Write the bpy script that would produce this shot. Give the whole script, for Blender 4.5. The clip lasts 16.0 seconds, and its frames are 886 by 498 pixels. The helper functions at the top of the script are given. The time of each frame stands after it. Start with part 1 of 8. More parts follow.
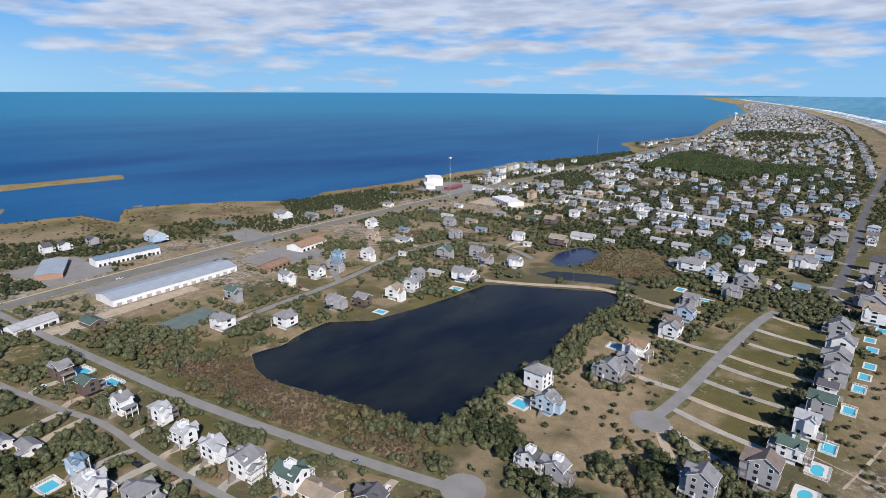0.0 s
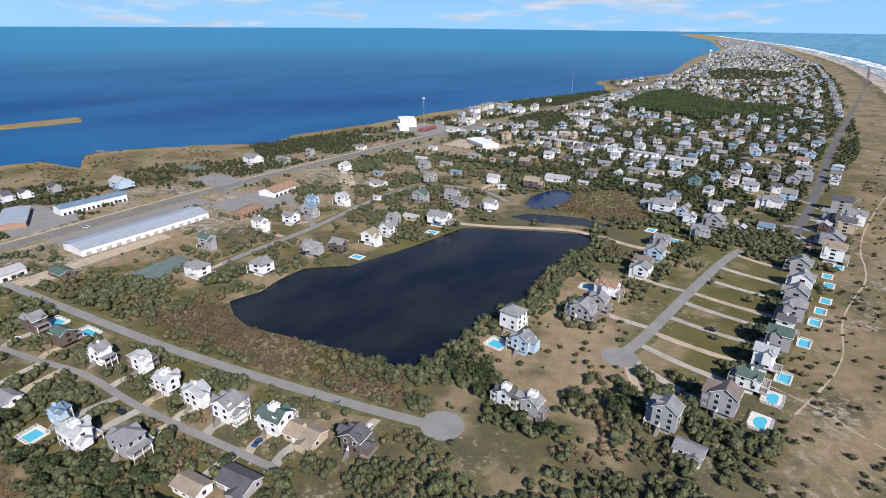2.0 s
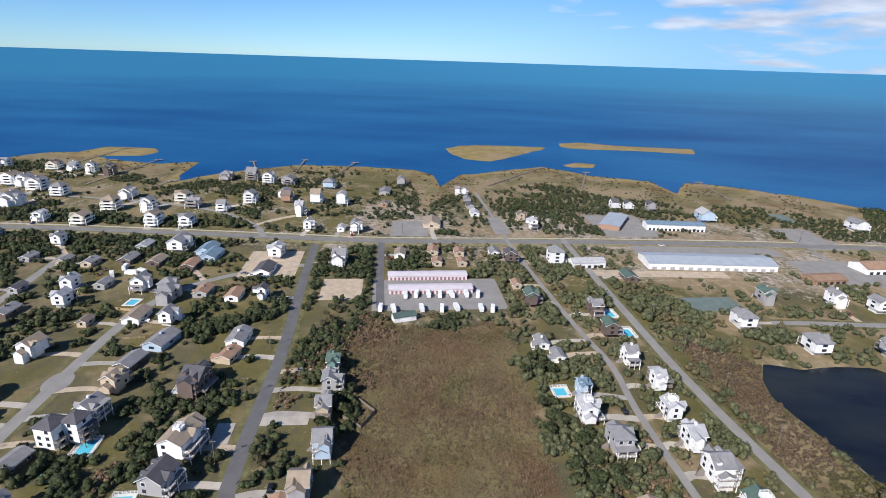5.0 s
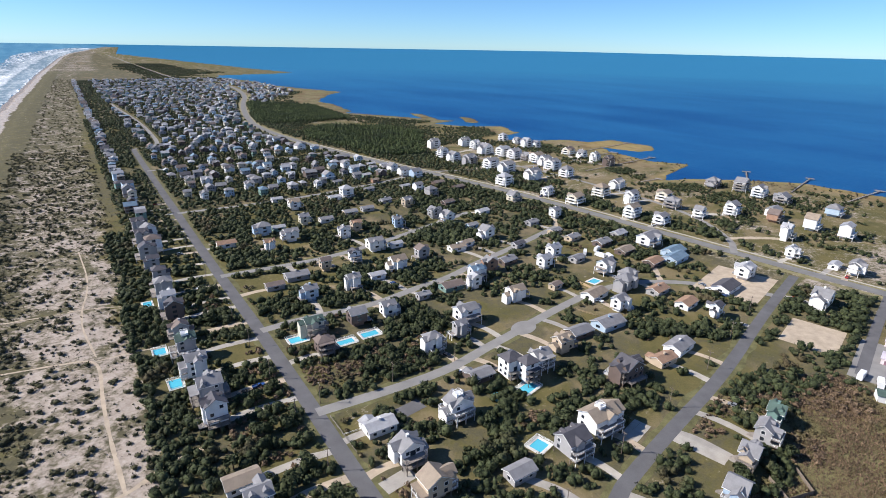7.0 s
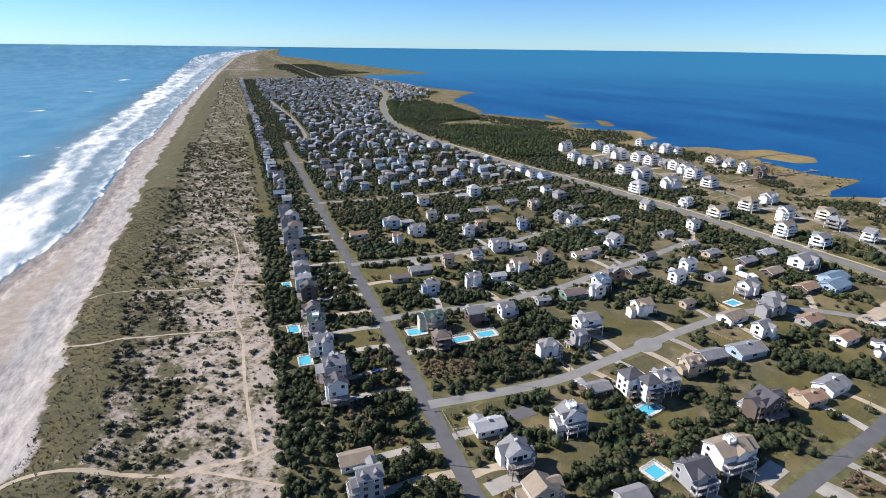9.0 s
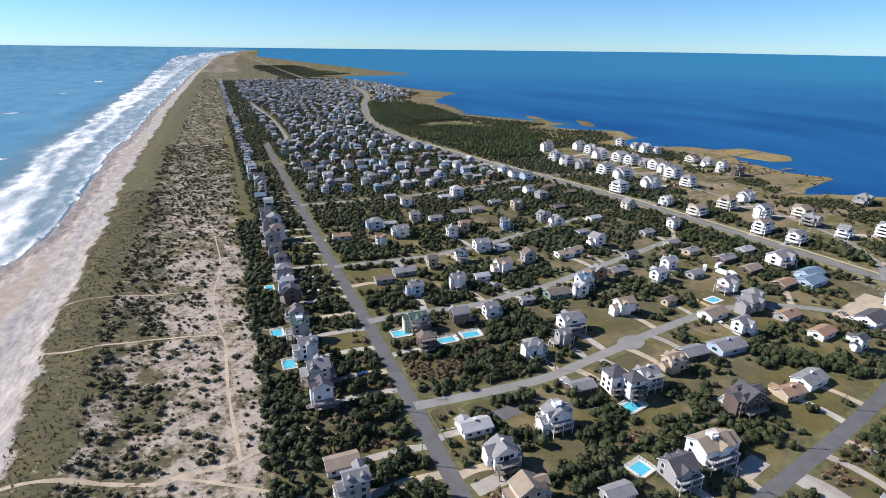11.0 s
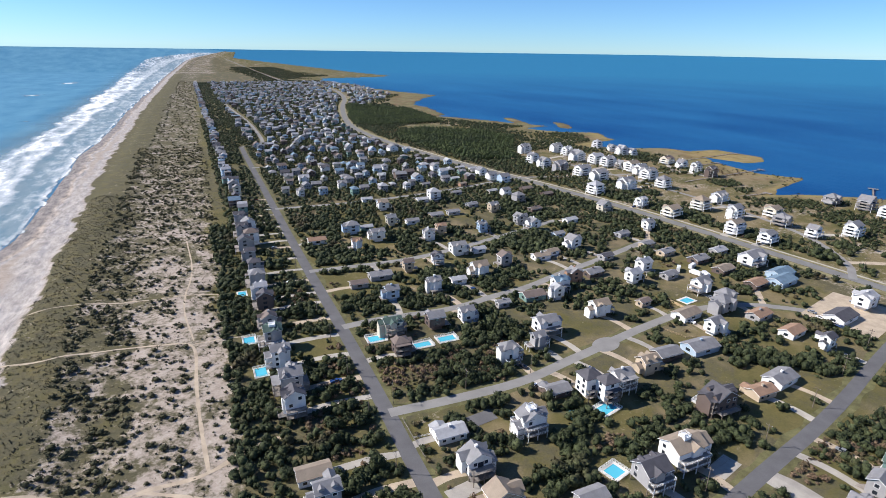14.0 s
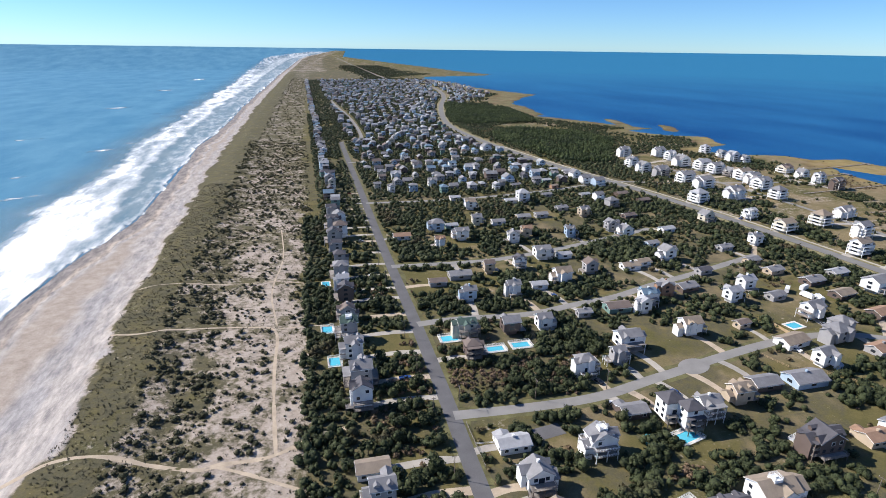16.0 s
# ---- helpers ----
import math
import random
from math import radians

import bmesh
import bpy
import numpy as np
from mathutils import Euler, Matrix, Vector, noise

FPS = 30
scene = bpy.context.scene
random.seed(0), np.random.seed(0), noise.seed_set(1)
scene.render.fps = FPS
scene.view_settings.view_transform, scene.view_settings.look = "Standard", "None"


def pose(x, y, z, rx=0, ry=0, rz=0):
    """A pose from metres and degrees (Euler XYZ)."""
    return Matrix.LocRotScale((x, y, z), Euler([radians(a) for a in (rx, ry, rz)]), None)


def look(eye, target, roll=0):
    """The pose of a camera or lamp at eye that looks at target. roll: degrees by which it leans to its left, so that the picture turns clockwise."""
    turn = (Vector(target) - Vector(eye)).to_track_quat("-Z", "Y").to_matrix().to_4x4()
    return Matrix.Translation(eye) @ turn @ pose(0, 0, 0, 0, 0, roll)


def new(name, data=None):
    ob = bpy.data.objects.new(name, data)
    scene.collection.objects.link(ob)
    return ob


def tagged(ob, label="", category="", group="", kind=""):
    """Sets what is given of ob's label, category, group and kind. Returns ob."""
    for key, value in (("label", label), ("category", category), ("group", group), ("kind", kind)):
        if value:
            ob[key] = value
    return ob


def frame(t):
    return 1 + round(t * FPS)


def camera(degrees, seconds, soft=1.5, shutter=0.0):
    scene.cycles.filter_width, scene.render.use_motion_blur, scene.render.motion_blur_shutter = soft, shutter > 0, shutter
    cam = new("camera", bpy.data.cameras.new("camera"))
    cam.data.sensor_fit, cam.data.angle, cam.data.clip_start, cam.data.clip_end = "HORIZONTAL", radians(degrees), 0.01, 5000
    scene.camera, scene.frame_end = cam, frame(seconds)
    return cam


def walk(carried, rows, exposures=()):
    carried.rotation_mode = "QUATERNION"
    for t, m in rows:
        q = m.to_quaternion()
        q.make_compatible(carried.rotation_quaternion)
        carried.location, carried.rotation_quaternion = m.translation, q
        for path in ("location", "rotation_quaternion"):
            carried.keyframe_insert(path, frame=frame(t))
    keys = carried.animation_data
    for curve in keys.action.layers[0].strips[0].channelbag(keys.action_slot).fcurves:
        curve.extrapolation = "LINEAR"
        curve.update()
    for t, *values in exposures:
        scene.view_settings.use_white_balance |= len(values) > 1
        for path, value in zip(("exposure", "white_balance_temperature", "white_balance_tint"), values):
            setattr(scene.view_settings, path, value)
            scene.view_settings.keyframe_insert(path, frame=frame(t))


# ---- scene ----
cam = camera(77.46, 16.0, soft=0.8)
# seconds, place, turn to the left of +y, tilt, lean
PATH = [
    (0, 0.00, -0.00, 140.00, -136.15, -16.02, 0.35),
    (0.5, -0.02, 0.32, 140.51, -136.87, -16.01, 0.25),
    (1, 0.15, 0.49, 141.08, -137.63, -16.00, 0.29),
    (1.5, 0.26, 0.69, 141.56, -138.27, -18.25, 0.32),
    (2, 0.40, 0.90, 141.71, -138.99, -22.02, 0.49),
    (2.5, 0.39, 0.95, 141.56, -140.16, -19.11, 0.63),
    (2.7, 0.29, 0.89, 141.48, -138.49, -18.27, 0.62),
    (2.8, 0.24, 0.86, 141.44, -134.92, -18.06, 0.76),
    (3, 0.13, 0.80, 141.36, -128.47, -18.02, 0.94),
    (3.5, -0.15, 0.78, 141.46, -116.99, -18.18, 1.04),
    (4, -0.40, 1.12, 141.53, -105.16, -18.44, 1.26),
    (4.2, -0.42, 1.23, 141.59, -100.52, -18.56, 1.49),
    (6.3, -0.67, 1.94, 142.36, -51.15, -19.79, 1.30),
    (6.5, -0.70, 1.95, 142.40, -46.27, -19.88, 1.31),
    (7, -0.71, 1.99, 142.47, -33.83, -20.14, 1.11),
    (7.2, -0.67, 2.05, 142.53, -28.79, -20.21, 0.95),
    (7.5, -0.61, 2.14, 142.62, -21.25, -20.41, 0.91),
    (8, -0.57, 2.28, 142.71, -18.83, -20.37, 0.80),
    (8.5, -0.57, 2.24, 142.69, -19.66, -20.27, 0.80),
    (9, -0.52, 2.27, 142.66, -20.33, -20.26, 0.78),
    (11.5, -0.97, 2.66, 142.74, -22.61, -20.13, 0.81),
    (12, -0.86, 2.68, 142.91, -22.96, -20.11, 0.84),
    (12.5, -0.36, 2.69, 143.01, -23.27, -20.05, 0.82),
    (13, 0.37, 2.84, 143.09, -23.66, -20.00, 0.88),
    (13.5, 1.42, 3.15, 143.13, -23.97, -19.98, 0.91),
    (14, 2.95, 3.39, 143.07, -24.31, -19.94, 0.94),
    (14.5, 4.91, 3.61, 143.04, -24.74, -19.89, 0.91),
    (15, 6.94, 4.01, 142.88, -25.11, -19.88, 0.94),
    (15.2, 7.80, 4.30, 142.81, -25.22, -19.85, 0.99),
    (15.5, 9.08, 4.74, 142.70, -22.39, -20.05, 0.93),
    (16, 11.38, 5.58, 142.57, -14.13, -20.18, 0.84),
]
walk(cam, [(t, pose(x, y, z, 90 + tilt, 0, turn) @ pose(0, 0, 0, 0, 0, lean)) for t, x, y, z, turn, tilt, lean in PATH],
     exposures=[(0, 0.14), (1.2, 0.15), (2.2, 0.34), (3.4, 0.36), (4.2, 0.34), (6.5, 0.44), (7.5, 0.56), (9.0, 0.50), (11.5, 0.48), (16, 0.50)])

# ---------------------------------------------------------------- light
ELEV, SUN_TO = radians(38), Vector((-0.88, 0.475, 0.0)).normalized()
SUN_TO = Vector((SUN_TO.x * math.cos(ELEV), SUN_TO.y * math.cos(ELEV), math.sin(ELEV)))
world = bpy.data.worlds.new("sky")
scene.world = world
world.use_nodes = True
wn = world.node_tree.nodes
sky = wn.new("ShaderNodeTexSky")
sky.sky_type, sky.sun_disc = "NISHITA", False
sky.sun_elevation, sky.sun_rotation = ELEV, math.atan2(SUN_TO.x, SUN_TO.y) % (2 * math.pi)
sky.air_density, sky.dust_density, sky.ozone_density = 0.75, 0.0, 5.0
wn["Background"].inputs["Strength"].default_value = 0.095
tint = wn.new("ShaderNodeMix")
tint.data_type, tint.blend_type = "RGBA", "MULTIPLY"
tint.inputs[0].default_value, tint.inputs[7].default_value = 1.0, (0.63, 0.86, 1.10, 1)
world.node_tree.links.new(sky.outputs[0], tint.inputs[6])
world.node_tree.links.new(tint.outputs[2], wn["Background"].inputs["Color"])
sun_data = bpy.data.lights.new("sun", "SUN")
sun_data.energy, sun_data.angle, sun_data.color = 5.0, radians(0.53), (1.0, 0.945, 0.885)
sun = new("sun", sun_data)
sun.matrix_world = look(SUN_TO * 900, (0, 0, 0))

# ---------------------------------------------------------------- materials
def ramp_node(nt, stops):
    r = nt.nodes.new("ShaderNodeValToRGB")
    e = r.color_ramp.elements
    while len(e) < len(stops):
        e.new(0.5)
    for el, (p, c) in zip(e, stops):
        el.position, el.color = p, (*c, 1) if len(c) == 3 else c
    return r


def noise_node(nt, coord, size, detail=4.0, rough=0.55):
    n = nt.nodes.new("ShaderNodeTexNoise")
    n.inputs["Scale"].default_value, n.inputs["Detail"].default_value, n.inputs["Roughness"].default_value = 1.0 / size, detail, rough
    nt.links.new(coord, n.inputs["Vector"])
    return n


def mix_node(nt, fac, a, b, mode="MIX"):
    m = nt.nodes.new("ShaderNodeMix")
    m.data_type, m.blend_type = "RGBA", mode
    for sock, v in ((m.inputs[0], fac), (m.inputs[6], a), (m.inputs[7], b)):
        if hasattr(v, "links"):
            nt.links.new(v, sock)
        else:
            sock.default_value = v if not isinstance(v, tuple) else (*v, 1)
    return m.outputs[2]


def math_node(nt, op, a, b=0.0, clamp=False):
    m = nt.nodes.new("ShaderNodeMath")
    m.operation, m.use_clamp = op, clamp
    for sock, v in zip(m.inputs, (a, b)):
        if hasattr(v, "links"):
            nt.links.new(v, sock)
        else:
            sock.default_value = v
    return m.outputs[0]


def scaled(c, k):
    return tuple(min(v * k, 1.0) for v in c)


def mat(name, c, vary=0.25, coarse=3.0, fine=0.3, rough=0.8, metal=0.0, bump=0.2, bump_size=0.0, per_object=0.0, per_island=0.0, spec=0.3):
    """A worn surface: the colour varies at two sizes, and by object or island where asked."""
    m = bpy.data.materials.new(name)
    m.use_nodes = True
    nt = m.node_tree
    b = nt.nodes["Principled BSDF"]
    pos = nt.nodes.new("ShaderNodeNewGeometry").outputs["Position"]
    n1, n2 = noise_node(nt, pos, coarse, 5), noise_node(nt, pos, fine, 3)
    col = ramp_node(nt, ((0.3, scaled(c, 1 - vary)), (0.7, scaled(c, 1 + vary))))
    nt.links.new(n1.outputs[0], col.inputs[0])
    g = ramp_node(nt, ((0.25, (1 - vary * 0.7,) * 3), (0.75, (1.0,) * 3)))
    nt.links.new(n2.outputs[0], g.inputs[0])
    out = mix_node(nt, 1.0, col.outputs[0], g.outputs[0], "MULTIPLY")
    for amount, src in ((per_object, "o"), (per_island, "i")):
        if amount:
            rnd = nt.nodes.new("ShaderNodeObjectInfo").outputs["Random"] if src == "o" else nt.nodes.new("ShaderNodeNewGeometry").outputs["Random Per Island"]
            h = ramp_node(nt, ((0.0, (1 - amount, 1 - amount * 0.95, 1 - amount * 0.8)), (1.0, (1.0, 1.0, 1.0))))
            nt.links.new(rnd, h.inputs[0])
            out = mix_node(nt, 1.0, out, h.outputs[0], "MULTIPLY")
    nt.links.new(out, b.inputs["Base Color"])
    b.inputs["Roughness"].default_value, b.inputs["Metallic"].default_value = rough, metal
    b.inputs["Specular IOR Level"].default_value = spec
    if bump:
        bn = nt.nodes.new("ShaderNodeBump")
        bn.inputs["Strength"].default_value, bn.inputs["Distance"].default_value = bump, bump_size or fine * 0.3
        nt.links.new(n2.outputs[0], bn.inputs["Height"])
        nt.links.new(bn.outputs[0], b.inputs["Normal"])
    return m


def leaves(name, dark, light, warm=None, warm_part=0.0, patch=9.0):
    """Foliage whose clumps differ from one another."""
    m = bpy.data.materials.new(name)
    m.use_nodes = True
    nt = m.node_tree
    b = nt.nodes["Principled BSDF"]
    geo = nt.nodes.new("ShaderNodeNewGeometry")
    n = noise_node(nt, geo.outputs["Position"], patch, 4, 0.6)
    mixed = math_node(nt, "ADD", math_node(nt, "MULTIPLY", geo.outputs["Random Per Island"], 0.38), math_node(nt, "MULTIPLY", n.outputs[0], 0.72))
    stops = [(0.15, dark), (0.8, light)]
    r = ramp_node(nt, stops)
    nt.links.new(mixed, r.inputs[0])
    out = r.outputs[0]
    if warm:
        big = noise_node(nt, geo.outputs["Position"], 32.0, 2)
        k = ramp_node(nt, ((0.62 - warm_part, (0, 0, 0)), (0.7 - warm_part * 0.6, (1, 1, 1))))
        nt.links.new(big.outputs[0], k.inputs[0])
        out = mix_node(nt, k.outputs[0], out, warm)
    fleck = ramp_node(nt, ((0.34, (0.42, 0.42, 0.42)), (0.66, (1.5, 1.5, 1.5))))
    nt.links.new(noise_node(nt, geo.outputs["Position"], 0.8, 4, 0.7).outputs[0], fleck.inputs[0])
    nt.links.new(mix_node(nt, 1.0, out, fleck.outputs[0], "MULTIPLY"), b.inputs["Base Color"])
    b.inputs["Roughness"].default_value, b.inputs["Specular IOR Level"].default_value = 0.75, 0.2
    return m


WALLS = dict(WHITE=(0.80, 0.79, 0.77), GREY=(0.37, 0.36, 0.36), BROWN=(0.14, 0.105, 0.09), BLUE=(0.42, 0.53, 0.64), TAN=(0.52, 0.42, 0.31),
             GREEN=(0.17, 0.27, 0.24), ORANGE=(0.36, 0.22, 0.15), DARK=(0.11, 0.10, 0.105), CREAM=(0.62, 0.57, 0.46))
ROOFS = dict(WHITE=(0.41, 0.41, 0.42), GREY=(0.25, 0.245, 0.25), BROWN=(0.19, 0.15, 0.13), BLUE=(0.17, 0.25, 0.32), TAN=(0.31, 0.25, 0.19),
             GREEN=(0.085, 0.13, 0.11), ORANGE=(0.33, 0.21, 0.14), DARK=(0.105, 0.10, 0.11), CREAM=(0.4, 0.36, 0.3))
WORDS = dict(WHITE="white", GREY="weathered grey", BROWN="dark brown", BLUE="pale blue", TAN="tan", GREEN="green", ORANGE="rust-orange", DARK="charcoal", CREAM="cream")
WHITE, GREY, BROWN, BLUE, TAN, GREEN, ORANGE, DARK, CREAM = WALLS
WALL = {k: mat("siding_" + k.lower(), c, 0.10, 4.0, 0.25, 0.7, per_object=0.08) for k, c in WALLS.items()}
ROOF = {k: mat("shingles_" + k.lower(), c, 0.16, 3.0, 0.35, 0.85, per_object=0.15, bump=0.4) for k, c in ROOFS.items()}
WOOD = mat("weathered_deck_wood", (0.30, 0.265, 0.235), 0.22, 2.0, 0.15, 0.85, per_object=0.2)
POST = mat("treated_piling_wood", (0.19, 0.155, 0.125), 0.25, 1.0, 0.12, 0.9)
TRIM = mat("white_trim_paint", (0.80, 0.80, 0.79), 0.06, 2.0, 0.2, 0.5, bump=0.0)
CONCRETE = mat("pale_concrete", (0.46, 0.42, 0.36), 0.16, 5.0, 0.4, 0.9, per_object=0.25)
PAVING = mat("white_pool_paving", (0.66, 0.64, 0.60), 0.10, 3.0, 0.3, 0.8)
SANDPATH = mat("packed_sand", (0.46, 0.375, 0.28), 0.18, 5.0, 0.5, 0.95)
ASPHALT = mat("grey_asphalt", (0.135, 0.132, 0.136), 0.16, 9.0, 0.5, 0.9, spec=0.2)
OLDASPHALT = mat("sun_bleached_asphalt", (0.255, 0.245, 0.232), 0.12, 9.0, 0.5, 0.9, spec=0.2)
MIDASPHALT = mat("worn_highway_asphalt", (0.20, 0.195, 0.188), 0.14, 9.0, 0.5, 0.9, spec=0.2)
METAL = mat("galvanised_steel", (0.45, 0.46, 0.47), 0.1, 1.0, 0.2, 0.45, 0.8)
METALROOF = mat("bare_metal_roofing", (0.38, 0.42, 0.47), 0.10, 6.0, 0.5, 0.55, 0.15)
PLASTIC = mat("white_gelcoat", (0.78, 0.78, 0.77), 0.06, 2.0, 0.3, 0.35, bump=0.0, per_object=0.12)
RED = mat("red_paint", (0.27, 0.085, 0.085), 0.15, 1.5, 0.2, 0.5)
LINER = mat("pool_liner", (0.09, 0.45, 0.58), 0.08, 2.0, 0.3, 0.4, bump=0.0)
RUBBER = mat("black_rubber", (0.02, 0.02, 0.02), 0.1, 1.0, 0.1, 0.8)
COURT = mat("green_court_paint", (0.14, 0.18, 0.165), 0.15, 5.0, 0.3, 0.8)
BARK = mat("bark", (0.09, 0.07, 0.055), 0.3, 0.8, 0.1, 0.95)
PAINTS = {"black": mat("black_car_paint", (0.015, 0.015, 0.018), 0.05, 1, 0.3, 0.25, bump=0, spec=0.5), "white": mat("white_car_paint", (0.75, 0.75, 0.75), 0.03, 1, 0.3, 0.25, bump=0, spec=0.5),
          "silver": mat("silver_car_paint", (0.4, 0.41, 0.42), 0.05, 1, 0.3, 0.3, 0.5, bump=0, spec=0.5), "blue": mat("blue_car_paint", (0.03, 0.07, 0.2), 0.05, 1, 0.3, 0.25, bump=0, spec=0.5),
          "red": mat("red_car_paint", (0.35, 0.02, 0.02), 0.05, 1, 0.3, 0.25, bump=0, spec=0.5)}


def glassy(name, c, rough, spec=0.5):
    m = bpy.data.materials.new(name)
    m.use_nodes = True
    b = m.node_tree.nodes["Principled BSDF"]
    b.inputs["Base Color"].default_value, b.inputs["Roughness"].default_value, b.inputs["Specular IOR Level"].default_value = (*c, 1), rough, spec
    return m


GLASS = glassy("dark_window_glass", (0.025, 0.03, 0.04), 0.06, 0.6)


def water(name, deep, other, size, rough, bump, spec=0.5, ocean=False):
    """Water with wind ripples at three sizes and patches of another depth's colour."""
    m = bpy.data.materials.new(name)
    m.use_nodes = True
    nt = m.node_tree
    b = nt.nodes["Principled BSDF"]
    pos = nt.nodes.new("ShaderNodeNewGeometry").outputs["Position"]
    stretch = nt.nodes.new("ShaderNodeMapping")
    stretch.inputs["Scale"].default_value = (1.0, 0.42, 1.0)
    nt.links.new(pos, stretch.inputs["Vector"])
    patch = noise_node(nt, stretch.outputs[0], size, 4, 0.6)
    r = ramp_node(nt, ((0.36, deep), (0.66, other)))
    nt.links.new(patch.outputs[0], r.inputs[0])
    out = r.outputs[0]
    if ocean:
        at = nt.nodes.new("ShaderNodeAttribute")
        at.attribute_name = "ocean"
        sand = ramp_node(nt, ((0.34, (0.065, 0.200, 0.315)), (0.7, (0.125, 0.285, 0.395))))
        nt.links.new(noise_node(nt, stretch.outputs[0], 60.0, 5, 0.65).outputs[0], sand.inputs[0])
        # distant water is mixed paler: sky reflection painted into the base colour
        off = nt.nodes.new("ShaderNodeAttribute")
        off.attribute_name = "horizon_sheen"
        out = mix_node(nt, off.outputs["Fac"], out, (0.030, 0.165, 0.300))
        out = mix_node(nt, at.outputs["Fac"], out, sand.outputs[0])
    nt.links.new(out, b.inputs["Base Color"])
    b.inputs["Roughness"].default_value, b.inputs["Specular IOR Level"].default_value = rough, spec
    waves, chop = noise_node(nt, stretch.outputs[0], 7.0, 4, 0.7), noise_node(nt, pos, 1.6, 2)
    h = math_node(nt, "ADD", waves.outputs[0], math_node(nt, "MULTIPLY", chop.outputs[0], 0.3))
    bn = nt.nodes.new("ShaderNodeBump")
    bn.inputs["Strength"].default_value, bn.inputs["Distance"].default_value = bump, 1.2
    nt.links.new(h, bn.inputs["Height"])
    nt.links.new(bn.outputs[0], b.inputs["Normal"])
    return m


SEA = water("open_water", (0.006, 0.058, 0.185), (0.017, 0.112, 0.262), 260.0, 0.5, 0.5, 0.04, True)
POND = water("dark_pond_water", (0.003, 0.007, 0.017), (0.021, 0.026, 0.028), 46.0, 0.2, 0.12, 0.08)
MERE_WATER = water("blue_marsh_pool_water", (0.004, 0.014, 0.055), (0.012, 0.038, 0.105), 30.0, 0.2, 0.15, 0.2)
POOL = glassy("clear_pool_water", (0.09, 0.46, 0.60), 0.08, 0.5)

# ---------------------------------------------------------------- the lie of the land
EYE_H, FLAT, RIM = 142.0, 3500.0, 1250.0


def far(x, y, z):
    """Beyond FLAT the sheet is drawn in and lifted, so that each place keeps its bearing and its angle below the horizon."""
    d = np.maximum(np.hypot(x, y), 1.0)
    r = np.where(d > FLAT, FLAT + RIM * (1 - FLAT / d), d)
    lift = np.where(d > FLAT, EYE_H * (1 - r / d), 0.0)
    return x * r / d, y * r / d, z + lift


def vnoise(x, y, size, seed=0):
    """Smooth value noise, 0 to 1."""
    x, y = np.asarray(x, float) / size, np.asarray(y, float) / size
    i, j = np.floor(x).astype(np.int64), np.floor(y).astype(np.int64)
    u, v = x - i, y - j
    u, v = u * u * (3 - 2 * u), v * v * (3 - 2 * v)

    def rnd(a, b):
        h = (a * 374761393 + b * 668265263 + seed * 974711) & 0x7FFFFFFF
        h = ((h ^ (h >> 13)) * 1274126177) & 0x7FFFFFFF
        return ((h ^ (h >> 16)) & 0xFFFF) / 65535.0
    return (rnd(i, j) * (1 - u) + rnd(i + 1, j) * u) * (1 - v) + (rnd(i, j + 1) * (1 - u) + rnd(i + 1, j + 1) * u) * v


def fbm(x, y, size, seed=0, octaves=4):
    s, a, t = 0.0, 0.5, 0.0
    for k in range(octaves):
        s, t = s + a * vnoise(x, y, size / 2 ** k, seed + k * 17), t + a
        a *= 0.55
    return s / t


def smooth(a, b, v):
    t = np.clip((v - a) / (b - a), 0, 1)
    return t * t * (3 - 2 * t)


OCEAN_Y = (-15000, -6483, -5143, -4400, -3690, -2836, -1850, -1000, -500, 0, 200, 1420, 3090, 6000, 7430, 15000)
OCEAN_X = (4800, 1400, 910, 700, 480, 250, 55, -80, -130, -150, -152, -138, -95, 10, 100, 900)
SOUND_Y = (-15000, -7300, -4378, -2978, -1941, -1664, -1502, -1277, -1152, -952, -797, -566, -447, -385, -316, -205, -178, -160, -84, -25, 40, 82, 95, 112, 145, 232, 296, 340)
SOUND_X = (5400, 2200, 1246, 971, 700, 712, 740, 600, 633, 676, 668, 650, 656, 628, 698, 735, 668, 735, 742, 789, 735, 700, 622, 680, 716, 720, 706, 660)
SOUTH_Y = (366, 380, 388, 405, 424, 433, 455, 480, 520, 545, 575, 600, 624, 650, 667, 690, 740, 764, 843, 870, 936, 951, 1044, 1174, 1197, 1343, 1437, 1570, 1719, 1845, 2148, 2270, 2600, 2760, 2900, 3000, 3400, 4092, 5714, 7500, 15000)
SOUTH_X = (621, 595, 568, 592, 655, 680, 668, 661, 664, 668, 676, 690, 706, 692, 680, 615, 605, 672, 690, 640, 600, 655, 595, 520, 545, 566, 556, 625, 742, 690, 625, 640, 570, 600, 950, 1024, 950, 890, 722, 560, 1200)


def ocean_x(y):
    return np.interp(y, OCEAN_Y, OCEAN_X) + 5 * (vnoise(y, 0 * y, 55, 5) - 0.5)


def sound_x(y):
    s = np.interp(y, SOUND_Y + SOUTH_Y, SOUND_X + SOUTH_X)
    return s + 26 * (fbm(y, 0 * y, 60, 3) - 0.5)


def shore(y):
    """Where the waterline lies, in from the ocean's base line."""
    return np.interp(y, (-600, 0, 320, 392, 450, 504, 614, 873, 1120, 1500), (9, 4, -4, -4, 8, 15, 14, 5, 12, 12))


